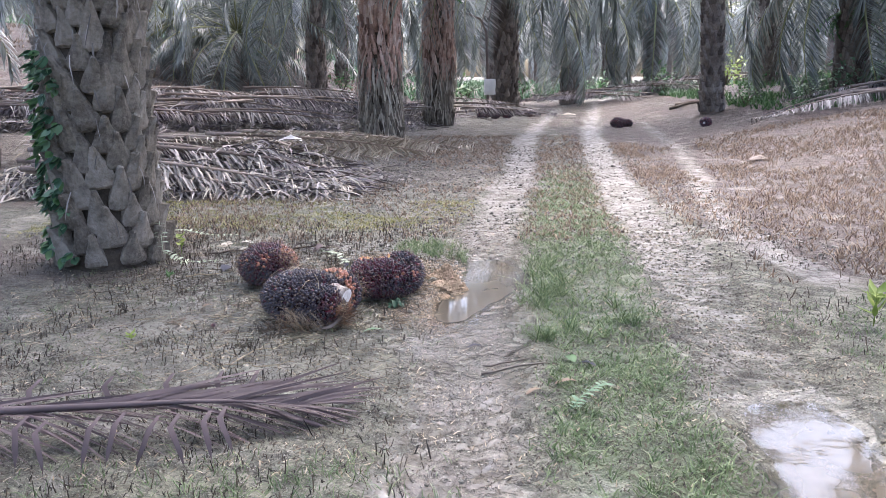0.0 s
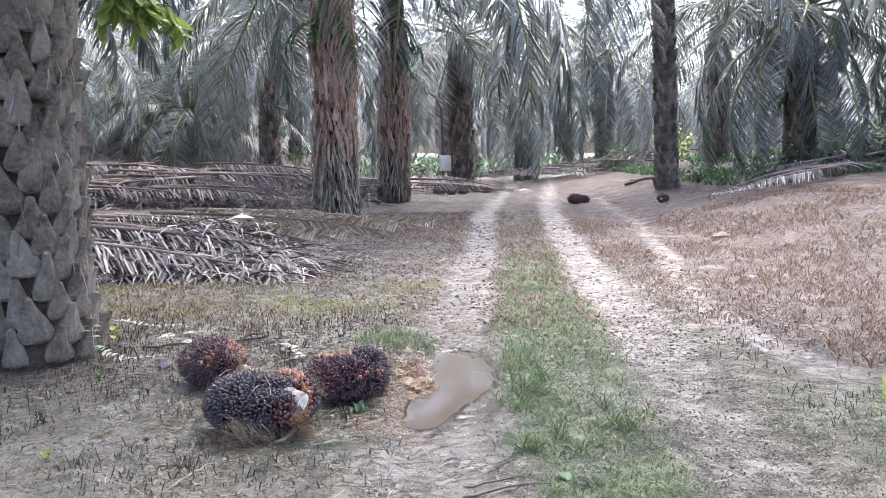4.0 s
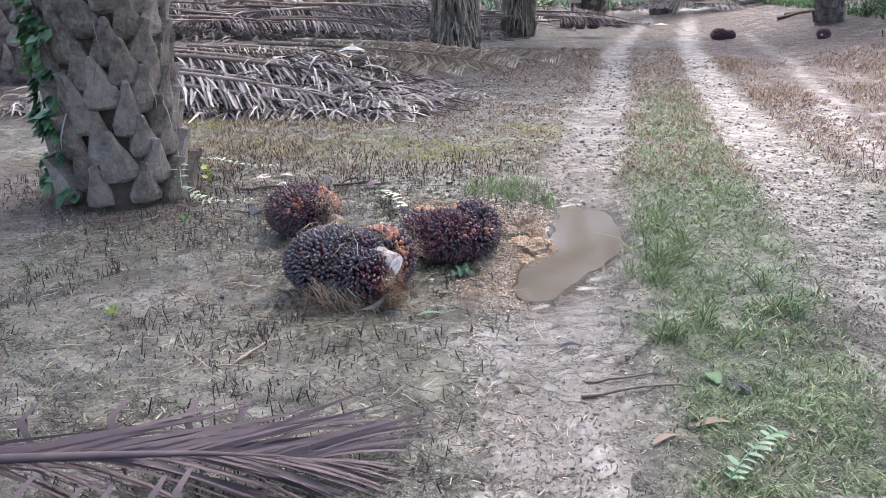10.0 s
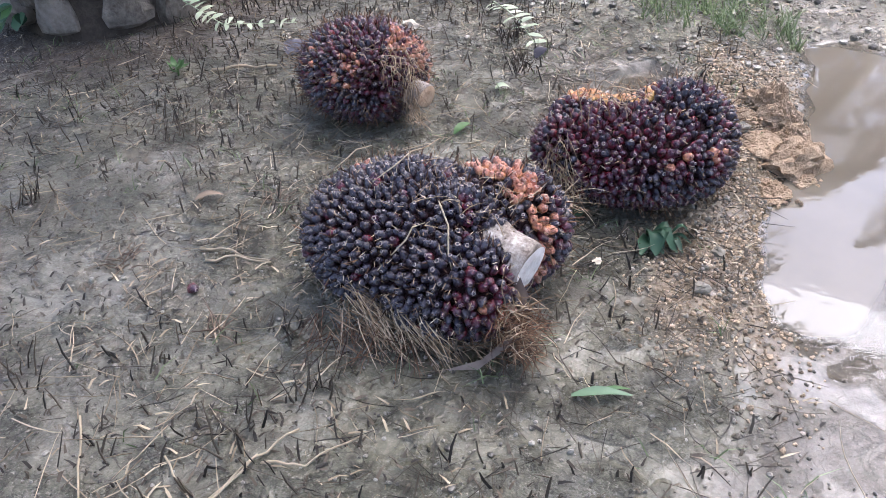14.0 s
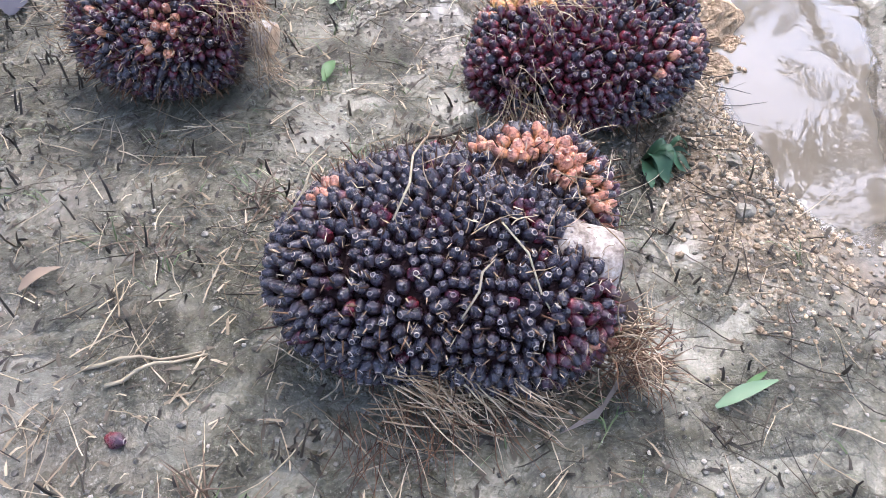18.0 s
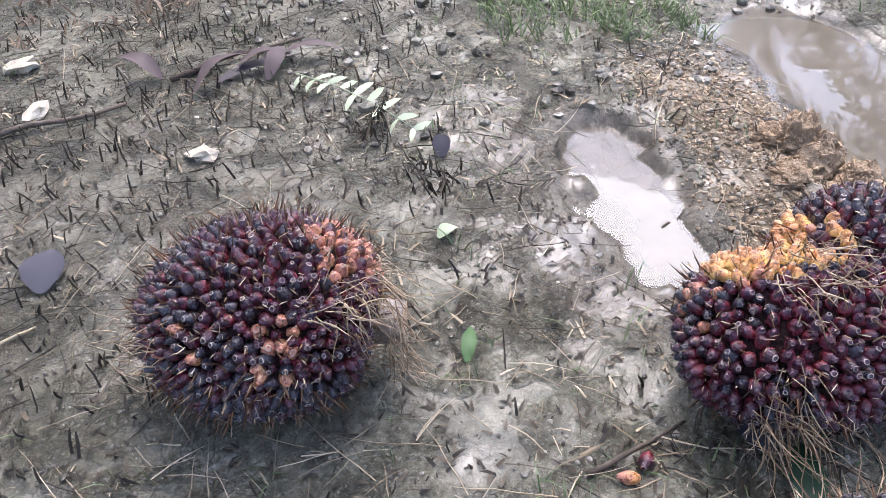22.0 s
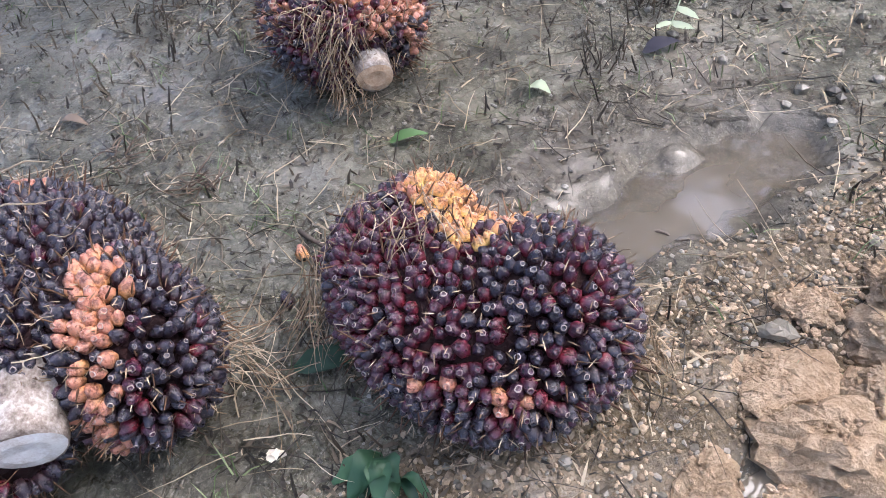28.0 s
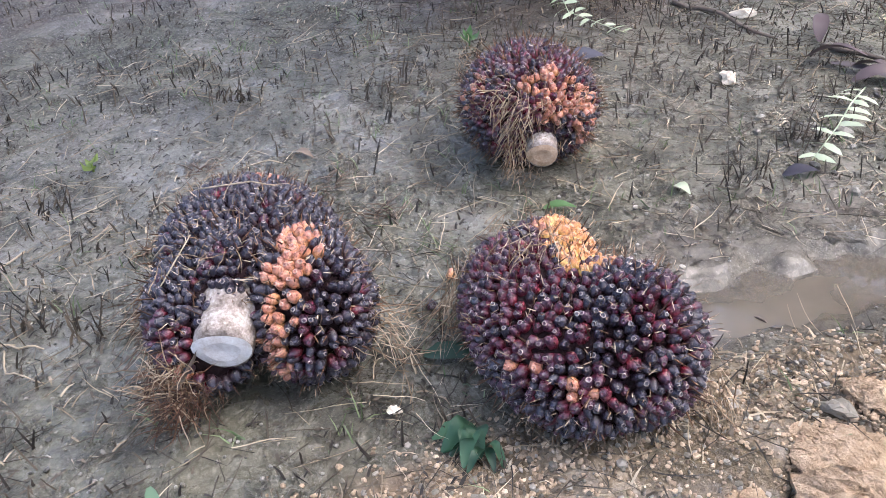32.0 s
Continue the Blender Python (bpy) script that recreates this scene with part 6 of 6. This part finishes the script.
for pts, rad, label in (
        (((-1.425, 4.526), (-1.305, 4.347), (-1.115, 4.189)), 0.0030, "long pale stalk lying on the mud"), (((-1.115, 4.276), (-1.07, 4.42), (-1.023, 4.544)), 0.0032, "pale dry stalk in a bundle on the mud"),
        (((-1.093, 4.323), (-1.032, 4.51), (-0.96, 4.608)), 0.0036, "pale dry stalk in a bundle on the mud"), (((-1.015, 4.497), (-0.931, 4.51), (-0.825, 4.616)), 0.0030, "bent pale stalk on the mud"),
        (((-1.177, 4.262), (-1.06, 4.27), (-0.955, 4.293)), 0.0040, "flat pale stalk on the mud"), (((-1.331, 4.151), (-1.29, 4.23), (-1.262, 4.304)), 0.0028, "thin pale stalk on the mud"),
        (((-0.983, 4.229), (-0.87, 4.25), (-0.754, 4.298)), 0.0030, "pale dry stalk on the mud"), (((-1.14, 4.36), (-1.03, 4.40), (-0.90, 4.385)), 0.0024, "thin pale stalk on the mud"),
        (((-1.20, 4.47), (-1.11, 4.40), (-1.08, 4.30)), 0.0024, "thin curved stalk on the mud")):
    b = Build()
    base = Vector((pts[0][0], pts[0][1], hz(*pts[0])))
    line = []
    for (xa, ya), (xb, yb) in zip(pts, pts[1:]):
        for i in range(5):
            x, y = xa + (xb - xa) * i / 5, ya + (yb - ya) * i / 5
            line.append(Vector((x + r.uniform(-0.003, 0.003), y + r.uniform(-0.003, 0.003), hz(x, y) + rad + 0.004 + r.uniform(0, 0.008))) - base)
    b.tube(line, [rad * (1 - 0.5 * i / len(line)) for i in range(len(line))], 5)
    ob = new("dry_stalk", b.mesh("dry_stalk", STRAW))
    ob.matrix_world = Matrix.Translation(base)
    tagged(ob, label, "stalk", "dry stalks")
for x, y, kind in ((-0.76, 5.52, "red"), (-0.80, 5.50, "orange"), (-1.40, 4.95, "red"), (-0.72, 5.42, "dark")):
    ob = new("fallen_fruit", FRUIT_MESHES[kind][0])
    ob.matrix_world = pose(x, y, hz(x, y) + 0.010, 80, 0, r.uniform(0, 360))
    tagged(ob, "loose palm fruit lying on the mud", "fruit", "loose fruits")


def white_sheet(x, y, size, label, name, category, mat, tall, lift=0.0):
    """A crumpled plastic sheet."""
    b = Build()
    n = 8
    verts = [(size * (i / n - 0.5) * 1.6, size * (j / n - 0.5), tall * (math.exp(-((i / n - 0.5) ** 2 + (j / n - 0.5) ** 2) * 7)) * (1 + 0.35 * math.sin(i * 2.1 + j * 1.3)) + 0.01) for j in range(n + 1) for i in range(n + 1)]
    b.add(verts, [(j * (n + 1) + i, j * (n + 1) + i + 1, (j + 1) * (n + 1) + i + 1, (j + 1) * (n + 1) + i) for j in range(n) for i in range(n)])
    ob = new(name, b.mesh(name, mat))
    sol = ob.modifiers.new("thickness", "SOLIDIFY")
    sol.thickness = 0.006
    ob.matrix_world = pose(x, y, hz(x, y) + lift, 0, 0, r.uniform(-20, 20))
    tagged(ob, label, category)


white_sheet(-2.42, 12.5, 0.22, "crumpled white plastic sheet on the frond heap", "plastic_sheet", "litter", PAPER, 0.07, 0.54)
white_sheet(5.3, 14.3, 0.22, "brown flattened husk on the bare soil", "palm_husk", "husk", DRY_RACHIS, 0.07)
white_sheet(4.0, 29.0, 0.30, "pale dry husk beside the track", "palm_husk", "husk", CHIP, 0.06)


def sack(x, y, z):
    """A flat white sack hung on a trunk by a cord."""
    top = thing("sack", "white plastic sack hanging on a palm trunk", "sack", (x, y, z))
    b = Build()
    n, verts, faces = 8, [], []
    for side in (-1, 1):
        for j in range(n + 1):
            for i in range(n + 1):
                u, v = i / n * 2 - 1, j / n * 2 - 1
                puff = 0.055 * max(0, 1 - u ** 4) * max(0, 1 - v ** 4) * (1 + 0.35 * math.sin(5 * u + 3 * v) * math.cos(4 * v - side))
                verts.append((0.21 * u * (1 + 0.04 * math.sin(4 * v)), side * puff, -0.30 + 0.28 * v * (1 + 0.03 * math.sin(5 * u))))
    m = (n + 1) ** 2
    for j in range(n):
        for i in range(n):
            q = (j * (n + 1) + i, j * (n + 1) + i + 1, (j + 1) * (n + 1) + i + 1, (j + 1) * (n + 1) + i)
            faces += [q, tuple(m + k for k in q[::-1])]
    b.add(verts, faces)
    part("bag", b.mesh("bag", PAPER), top)
    b = Build()
    b.tube([(-0.08, 0, -0.03), (0, 0.16, 0.14), (0.08, 0, -0.03)], 0.012, 5)
    part("cord", b.mesh("cord", TWIG), top)


sack(1.30, 30.2, hz(1.30, 30.2) + 1.25)


def arched_stalk(x, y):
    """A dead frond stalk that stands up and bends over at its top."""
    b = Build()
    b.tube([(0, 0, -0.05), (0.02, 0, 0.9), (-0.02, 0, 2.0), (-0.06, 0.05, 2.9), (-0.28, 0.1, 3.35), (-0.75, 0.1, 3.55), (-1.25, 0.1, 3.75)], [0.06, 0.055, 0.05, 0.045, 0.04, 0.03, 0.015], 6)
    ob = new("dead_stalk", b.mesh("dead_stalk", DRY_RACHIS))
    ob.matrix_world = pose(x, y, hz(x, y))
    tagged(ob, "pale dead palm stalk arching over beside a trunk", "stalk")


arched_stalk(1.22, 30.35)

# ---- small growth and litter, too fine to count ----
def scatter(name, label, category, count, area, keep, seed, mat, make, smooth=False):
    """One object of many small pieces, spread over a rectangle where keep() allows."""
    rr = np.random.default_rng(seed)
    x0, x1, y0, y1 = area
    xs, ys = rr.uniform(x0, x1, count), rr.uniform(y0, y1, count)
    ok = keep(xs, ys) > rr.uniform(0, 1, count)
    xs, ys = xs[ok], ys[ok]
    zs = height(xs, ys)
    b = Build()
    for x, y, z in zip(xs, ys, zs):
        make(b, x, y, z, rr)
    ob = new(name, b.mesh(name, mat, smooth))
    tagged(ob, label, category, kind="stuff")


def clear(x, y):
    """1 on open ground, 0 under bunches, trunks and water."""
    ok = np.ones_like(x)
    for cx, cy, rx, ry in ((-0.81, 5.05, 0.27, 0.2), (-1.28, 5.92, 0.18, 0.16), (-0.41, 5.6, 0.22, 0.17), (-2.76, 6.68, 0.4, 0.4)):
        ok = ok * (((x - cx) / rx) ** 2 + ((y - cy) / ry) ** 2 > 1)
    return ok * (puddle_depth(x, y) < 0.006)


def clumpy(x, y, scale, seed):
    return np.clip(0.55 + 0.9 * lattice(x * scale, y * scale, seed), 0, 1)


def off_film(x, y):
    """Few scraps lie on the smooth wet bed of the near rut."""
    return 1 - 0.8 * smooth_step(0.30, 0.12, np.abs(x - left_rut(y))) * smooth_step(3.7, 4.4, y) * smooth_step(7.6, 7.0, y)


def off_rut(x, y):
    return smooth_step(0.2, 0.42, np.abs(x - left_rut(y))) * smooth_step(0.2, 0.45, np.abs(x - right_rut(y)))


def stem(b, x, y, z, rr):
    tall = rr.uniform(0.012, 0.06) * (1.5 if rr.uniform() < 0.12 else 1)
    lean = Vector((rr.uniform(-0.4, 0.4), rr.uniform(-0.4, 0.4), 1)) * tall
    p = Vector((x, y, z - 0.003))
    w = rr.uniform(0.0014, 0.0034)
    b.tube([p, p + lean * 0.6 + Vector((rr.uniform(-1, 1), rr.uniform(-1, 1), 0)) * 0.003, p + lean], [w, w, w * 0.5], 3, False)
    if rr.uniform() < 0.5:
        q = p + lean * rr.uniform(0.4, 1)
        d = Vector((rr.uniform(-1, 1), rr.uniform(-1, 1), rr.uniform(-0.9, 0.3))) * rr.uniform(0.01, 0.03)
        b.strip([q, q + d * 0.6, q + d], [0.003, 0.0025], (0.6, 0.6, 0.5))


def tuft(blades, low, high, width, lie=0.8):
    def make(b, x, y, z, rr):
        for _ in range(int(rr.integers(blades[0], blades[1] + 1))):
            p = Vector((x + rr.normal(0, 0.018), y + rr.normal(0, 0.018), z - 0.002))
            tall = rr.uniform(low, high)
            d = Vector((rr.uniform(-lie, lie), rr.uniform(-lie, lie), 1)).normalized() * tall
            a = Vector((rr.uniform(-1, 1), rr.uniform(-1, 1), 0)).normalized()
            bend = Vector((d.x, d.y, -0.3 * tall)) * rr.uniform(0.2, 0.9)
            b.strip([p, p + d * 0.55, p + d + bend], [width, width * 0.8], a)
    return make


def flat_bit(low, high, thin):
    def make(b, x, y, z, rr):
        a = rr.uniform(0, math.pi)
        long = rr.uniform(low, high)
        d = Vector((math.cos(a), math.sin(a), rr.uniform(-0.1, 0.25))) * long
        p = Vector((x, y, z + 0.003))
        side = Vector((-d.y, d.x, rr.uniform(-0.4, 0.4) * long)).normalized()
        b.strip([p, p + d * 0.5 + Vector((0, 0, rr.uniform(0, 0.008))), p + d], [long * thin, long * thin * rr.uniform(0.6, 1.2)], side)
    return make


def grit(low, high):
    def make(b, x, y, z, rr):
        s = rr.uniform(low, high) * (1.6 if rr.uniform() < 0.08 else 1)
        b.blob((x, y, z + s * 0.25), (s, s * rr.uniform(0.6, 1), s * rr.uniform(0.45, 0.8)), pose(0, 0, 0, 0, 0, rr.uniform(0, 360)).to_3x3(), 3, 5, 0.2)
    return make


def straw_bit(low, high):
    def make(b, x, y, z, rr):
        strand(b, (x, y, z + 0.004 + rr.uniform(0, 0.008)), (rr.uniform(-1, 1), rr.uniform(-1, 1), 0.05), rr.uniform(low, high), rr, rr.uniform(0.0007, 0.0016), 0.0, 0.35, z + 0.001)
    return make


stub_near = lambda x, y: clear(x, y) * clumpy(x, y, 2.2, 11) * smooth_step(0.15, -0.3, x) * np.where(np.hypot(x + 0.7, y - 5.5) < 0.9, 0.35, 1.0)
scatter("stubble", "dark dead weed stems standing in the mud", "stubble", 8500, (-3.8, 0.0, 2.4, 8.4), stub_near, 501, STUBBLE, stem)
scatter("stubble", "dark dead weed stems on the verge", "stubble", 2600, (2.2, 6.0, 4.0, 9.0), lambda x, y: clumpy(x, y, 1.5, 12) * off_rut(x, y), 502, STUBBLE, stem)
middle_grass = lambda x, y: smooth_step(0.02, 0.25, x - left_rut(y) - 0.26) * smooth_step(0.0, 0.25, right_rut(y) - 0.26 - x) * (0.35 + 0.65 * clumpy(x, y, 2.5, 13)) * smooth_step(16, 7, y)
scatter("grass", "short green grass on the track's middle ridge", "grass", 26000, (0.2, 2.4, 2.0, 14.0), lambda x, y: middle_grass(x, y) * (0.3 + 0.7 * clumpy(x, y, 5.0, 33)), 503, GRASS, tuft((3, 7), 0.02, 0.075, 0.0030, 1.3))
scatter("grass", "long-bladed grass tufts beside the puddle", "grass", 46, (0.5, 1.15, 4.6, 6.6), lambda x, y: clumpy(x, y, 3.0, 34), 530, GRASS, tuft((14, 26), 0.09, 0.20, 0.0036, 1.2))
scatter("grass", "short green grass on the verge of the rut", "grass", 3500, (1.6, 4.2, 1.5, 5.6), lambda x, y: off_rut(x, y) * clumpy(x, y, 2.0, 14), 504, GRASS, tuft((3, 6), 0.02, 0.06, 0.0022, 1.1))
scatter("grass", "green grass tufts at the puddle's edge", "grass", 60, (0.42, 0.85, 5.3, 6.7), lambda x, y: (puddle_depth(x, y) < 0.004) * clumpy(x, y, 5, 15), 505, GRASS, tuft((8, 14), 0.08, 0.17, 0.0028, 0.9))
scatter("grass", "green grass tufts behind the small puddle", "grass", 160, (-0.45, 0.15, 6.75, 7.5), lambda x, y: clumpy(x, y, 4, 16), 506, GRASS, tuft((6, 10), 0.05, 0.12, 0.0025, 0.9))
scatter("grass", "yellow-green moss and grass by the frond heap", "grass", 5200, (-4.2, 0.4, 7.6, 9.9), lambda x, y: clear(x, y) * clumpy(x, y, 1.3, 17) * smooth_step(7.6, 8.2, y) * (x < left_rut(y) - 0.3), 507, GRASS_YELLOW, tuft((3, 6), 0.015, 0.06, 0.003, 1.2))
scatter("grass", "russet dry grass beside the track", "grass", 11000, (2.4, 9.0, 6.0, 18.0), lambda x, y: off_rut(x, y) * clumpy(x, y, 0.9, 18) * smooth_step(0.1, 0.5, np.abs(x - np.interp(y, (5, 7, 9, 12, 17, 24), (2.9, 2.75, 2.9, 3.6, 4.65, 5.4)))), 508, GRASS_DRY, tuft((3, 6), 0.03, 0.13, 0.0050, 0.9))
scatter("grass", "sparse dry grass between the frond heap and the track", "grass", 13000, (-3.0, 3.6, 7.5, 20.0), lambda x, y: off_rut(x, y) * clumpy(x, y, 0.9, 19), 509, GRASS_DRY, tuft((3, 6), 0.02, 0.10, 0.0045, 1.0))
scatter("mud_crumbs", "dark crumbs of earth along the track", "mud", 9000, (-1.2, 3.4, 6.5, 18.0), lambda x, y: clear(x, y) * (0.25 + 0.75 * clumpy(x, y, 1.6, 37)), 546, MUD, grit(0.006, 0.020))
scatter("grass", "sparse green blades among the stubble", "grass", 900, (-3.4, 0.0, 2.4, 8.0), lambda x, y: clear(x, y) * clumpy(x, y, 1.6, 20), 510, GRASS, tuft((2, 5), 0.02, 0.07, 0.0018, 1.1))
scatter("grass", "green grass in front of the dry frond", "grass", 900, (-2.4, 0.1, 2.2, 3.25), lambda x, y: clumpy(x, y, 2.2, 35) * smooth_step(3.3, 3.0, y), 533, GRASS, tuft((3, 6), 0.02, 0.09, 0.0022, 1.0))
scatter("grass", "coarse green weeds on the bank", "grass", 2600, (8.0, 17.0, 19.5, 33.0), lambda x, y: clumpy(x, y, 0.5, 21), 511, FERN_GREEN, tuft((5, 9), 0.10, 0.35, 0.012, 0.9))
scatter("leaf_litter", "dead leaf scraps and straw on the mud", "litter", 42000, (-3.1, 2.2, 2.8, 8.4), lambda x, y: clear(x, y) * off_film(x, y) * (0.25 + 0.75 * clumpy(x, y, 2.8, 22)), 512, STUBBLE, flat_bit(0.005, 0.032, 0.11))
scatter("leaf_litter", "pale straw scraps on the mud", "litter", 14000, (-3.1, 2.2, 3.0, 8.4), lambda x, y: clear(x, y) * off_film(x, y) * clumpy(x, y, 2.8, 23), 513, STRAW, flat_bit(0.006, 0.045, 0.06))
scatter("leaf_litter", "brown fallen leaf scraps farther along the track", "litter", 14000, (-6.0, 9.0, 8.0, 30.0), lambda x, y: off_rut(x, y) * clumpy(x, y, 0.8, 24), 514, DRY_DARK, flat_bit(0.03, 0.11, 0.12))
scatter("straw_litter", "dark curled weed strands matted on the mud", "litter", 5200, (-2.8, 0.1, 3.6, 7.6), lambda x, y: clear(x, y) * off_film(x, y) * clumpy(x, y, 1.9, 36), 545, STUBBLE, straw_bit(0.03, 0.13))
scatter("straw_litter", "curled dry straw strands on the mud", "litter", 1100, (-2.6, 0.1, 3.9, 7.4), lambda x, y: clear(x, y) * clumpy(x, y, 2.4, 25), 515, STRAW, straw_bit(0.05, 0.2))
scatter("straw_litter", "dry straw tangle round the fruit bunches", "litter", 420, (-1.6, -0.1, 4.6, 6.3), lambda x, y: clear(x, y), 516, STRAW, straw_bit(0.04, 0.13))
bank = lambda x, y: smooth_step(0.26, 0.08, np.abs(x + 0.17 - 0.11 * smooth_step(5.7, 6.4, y))) * smooth_step(4.7, 5.3, y) * smooth_step(6.9, 6.4, y) * (puddle_depth(x, y) < 0.025)
scatter("gravel", "yellow-brown crumbs of earth along the puddle's edge", "gravel", 11000, (-0.42, 0.16, 4.6, 6.9), bank, 517, GRIT, grit(0.002, 0.0065))
scatter("gravel", "pale pebbles along the puddle's edge", "gravel", 1500, (-0.42, 0.16, 4.4, 6.9), bank, 531, PEBBLE, grit(0.003, 0.009))
scatter("gravel", "fine grit on the mud", "gravel", 3000, (-2.4, 1.2, 3.4, 7.6), lambda x, y: clear(x, y) * (0.3 + 0.7 * clumpy(x, y, 3, 26)), 518, PEBBLE, grit(0.002, 0.006))
scatter("mud_crumbs", "wet mud crumbs and flakes on the track", "mud", 11000, (-2.3, 1.3, 3.4, 7.3), lambda x, y: clear(x, y) * (0.3 + 0.7 * clumpy(x, y, 4, 27)), 532, MUD, grit(0.002, 0.006))
scatter("gravel", "coarse grit in the wheel ruts", "gravel", 9000, (-0.3, 2.4, 3.0, 9.0), lambda x, y: (puddle_depth(x, y) < 0.02) * off_film(x, y) * (1 - 0.85 * off_rut(x, y)), 519, PEBBLE, grit(0.003, 0.009))
scatter("undergrowth", "low green undergrowth beneath the distant palms", "undergrowth", 4200, (-45, 55, 44, 105), lambda x, y: clumpy(x, y, 0.2, 31), 521, FERN_MID, tuft((4, 7), 0.35, 1.1, 0.05, 0.8))
scatter("undergrowth", "dry brown undergrowth on the slope", "undergrowth", 1500, (-24, -3, 29, 48), lambda x, y: clumpy(x, y, 0.3, 32), 522, GRASS_DRY, tuft((4, 7), 0.08, 0.35, 0.02, 0.9))
for x, y, n, seed in ((-0.972, 4.684, 9, 561), (-1.085, 4.55, 12, 562), (-1.10, 4.87, 8, 563), (-0.85, 6.36, 16, 564), (-0.95, 6.62, 14, 565), (-1.62, 4.60, 8, 566), (-1.80, 5.65, 10, 567), (-2.05, 5.2, 9, 568)):
    b, rr = Build(), np.random.default_rng(seed)
    z = hz(x, y)
    for _ in range(n):
        p = Vector((x + rr.normal(0, 0.03), y + rr.normal(0, 0.03), z - 0.003))
        tall = rr.uniform(0.03, 0.10)
        tip = p + Vector((rr.uniform(-0.5, 0.5), rr.uniform(-0.5, 0.5), 1)) * tall
        b.tube([p, p.lerp(tip, 0.5) + Vector((rr.uniform(-1, 1), rr.uniform(-1, 1), 0)) * 0.006, tip], [0.0024, 0.0018, 0.0008], 4, False)
        for k in range(3):
            q = p.lerp(tip, rr.uniform(0.3, 1))
            d = Vector((rr.uniform(-1, 1), rr.uniform(-1, 1), rr.uniform(-1.2, 0.1))) * rr.uniform(0.012, 0.035)
            b.strip([q, q + d * 0.5 + Vector((0, 0, 0.004)), q + d], [0.003, 0.0055], (0.6, -0.5, 0.5))
    tagged(new("withered_weed", b.mesh("withered_weed", STUBBLE)), "blackened withered weed standing in the mud", "weed", "withered weeds")
for x, y, n, seed in ((-1.13, 5.44, 26, 541), (-1.36, 5.35, 18, 542), (-1.63, 5.02, 22, 543), (-1.28, 4.83, 16, 544)):
    b, rr = Build(), np.random.default_rng(seed)
    z = hz(x, y)
    for _ in range(n):
        a = rr.uniform(0, 6.28)
        strand(b, (x + rr.normal(0, 0.018), y + rr.normal(0, 0.018), z), (math.cos(a), math.sin(a), rr.uniform(0.2, 1.2)), rr.uniform(0.04, 0.10), rr, 0.0018, 0.8, 0.4, z + 0.001)
    tagged(new("grass_tuft", b.mesh("grass_tuft", GRASS_DRY)), "withered tan grass tuft rooted in the mud", "grass tuft", "withered tufts")
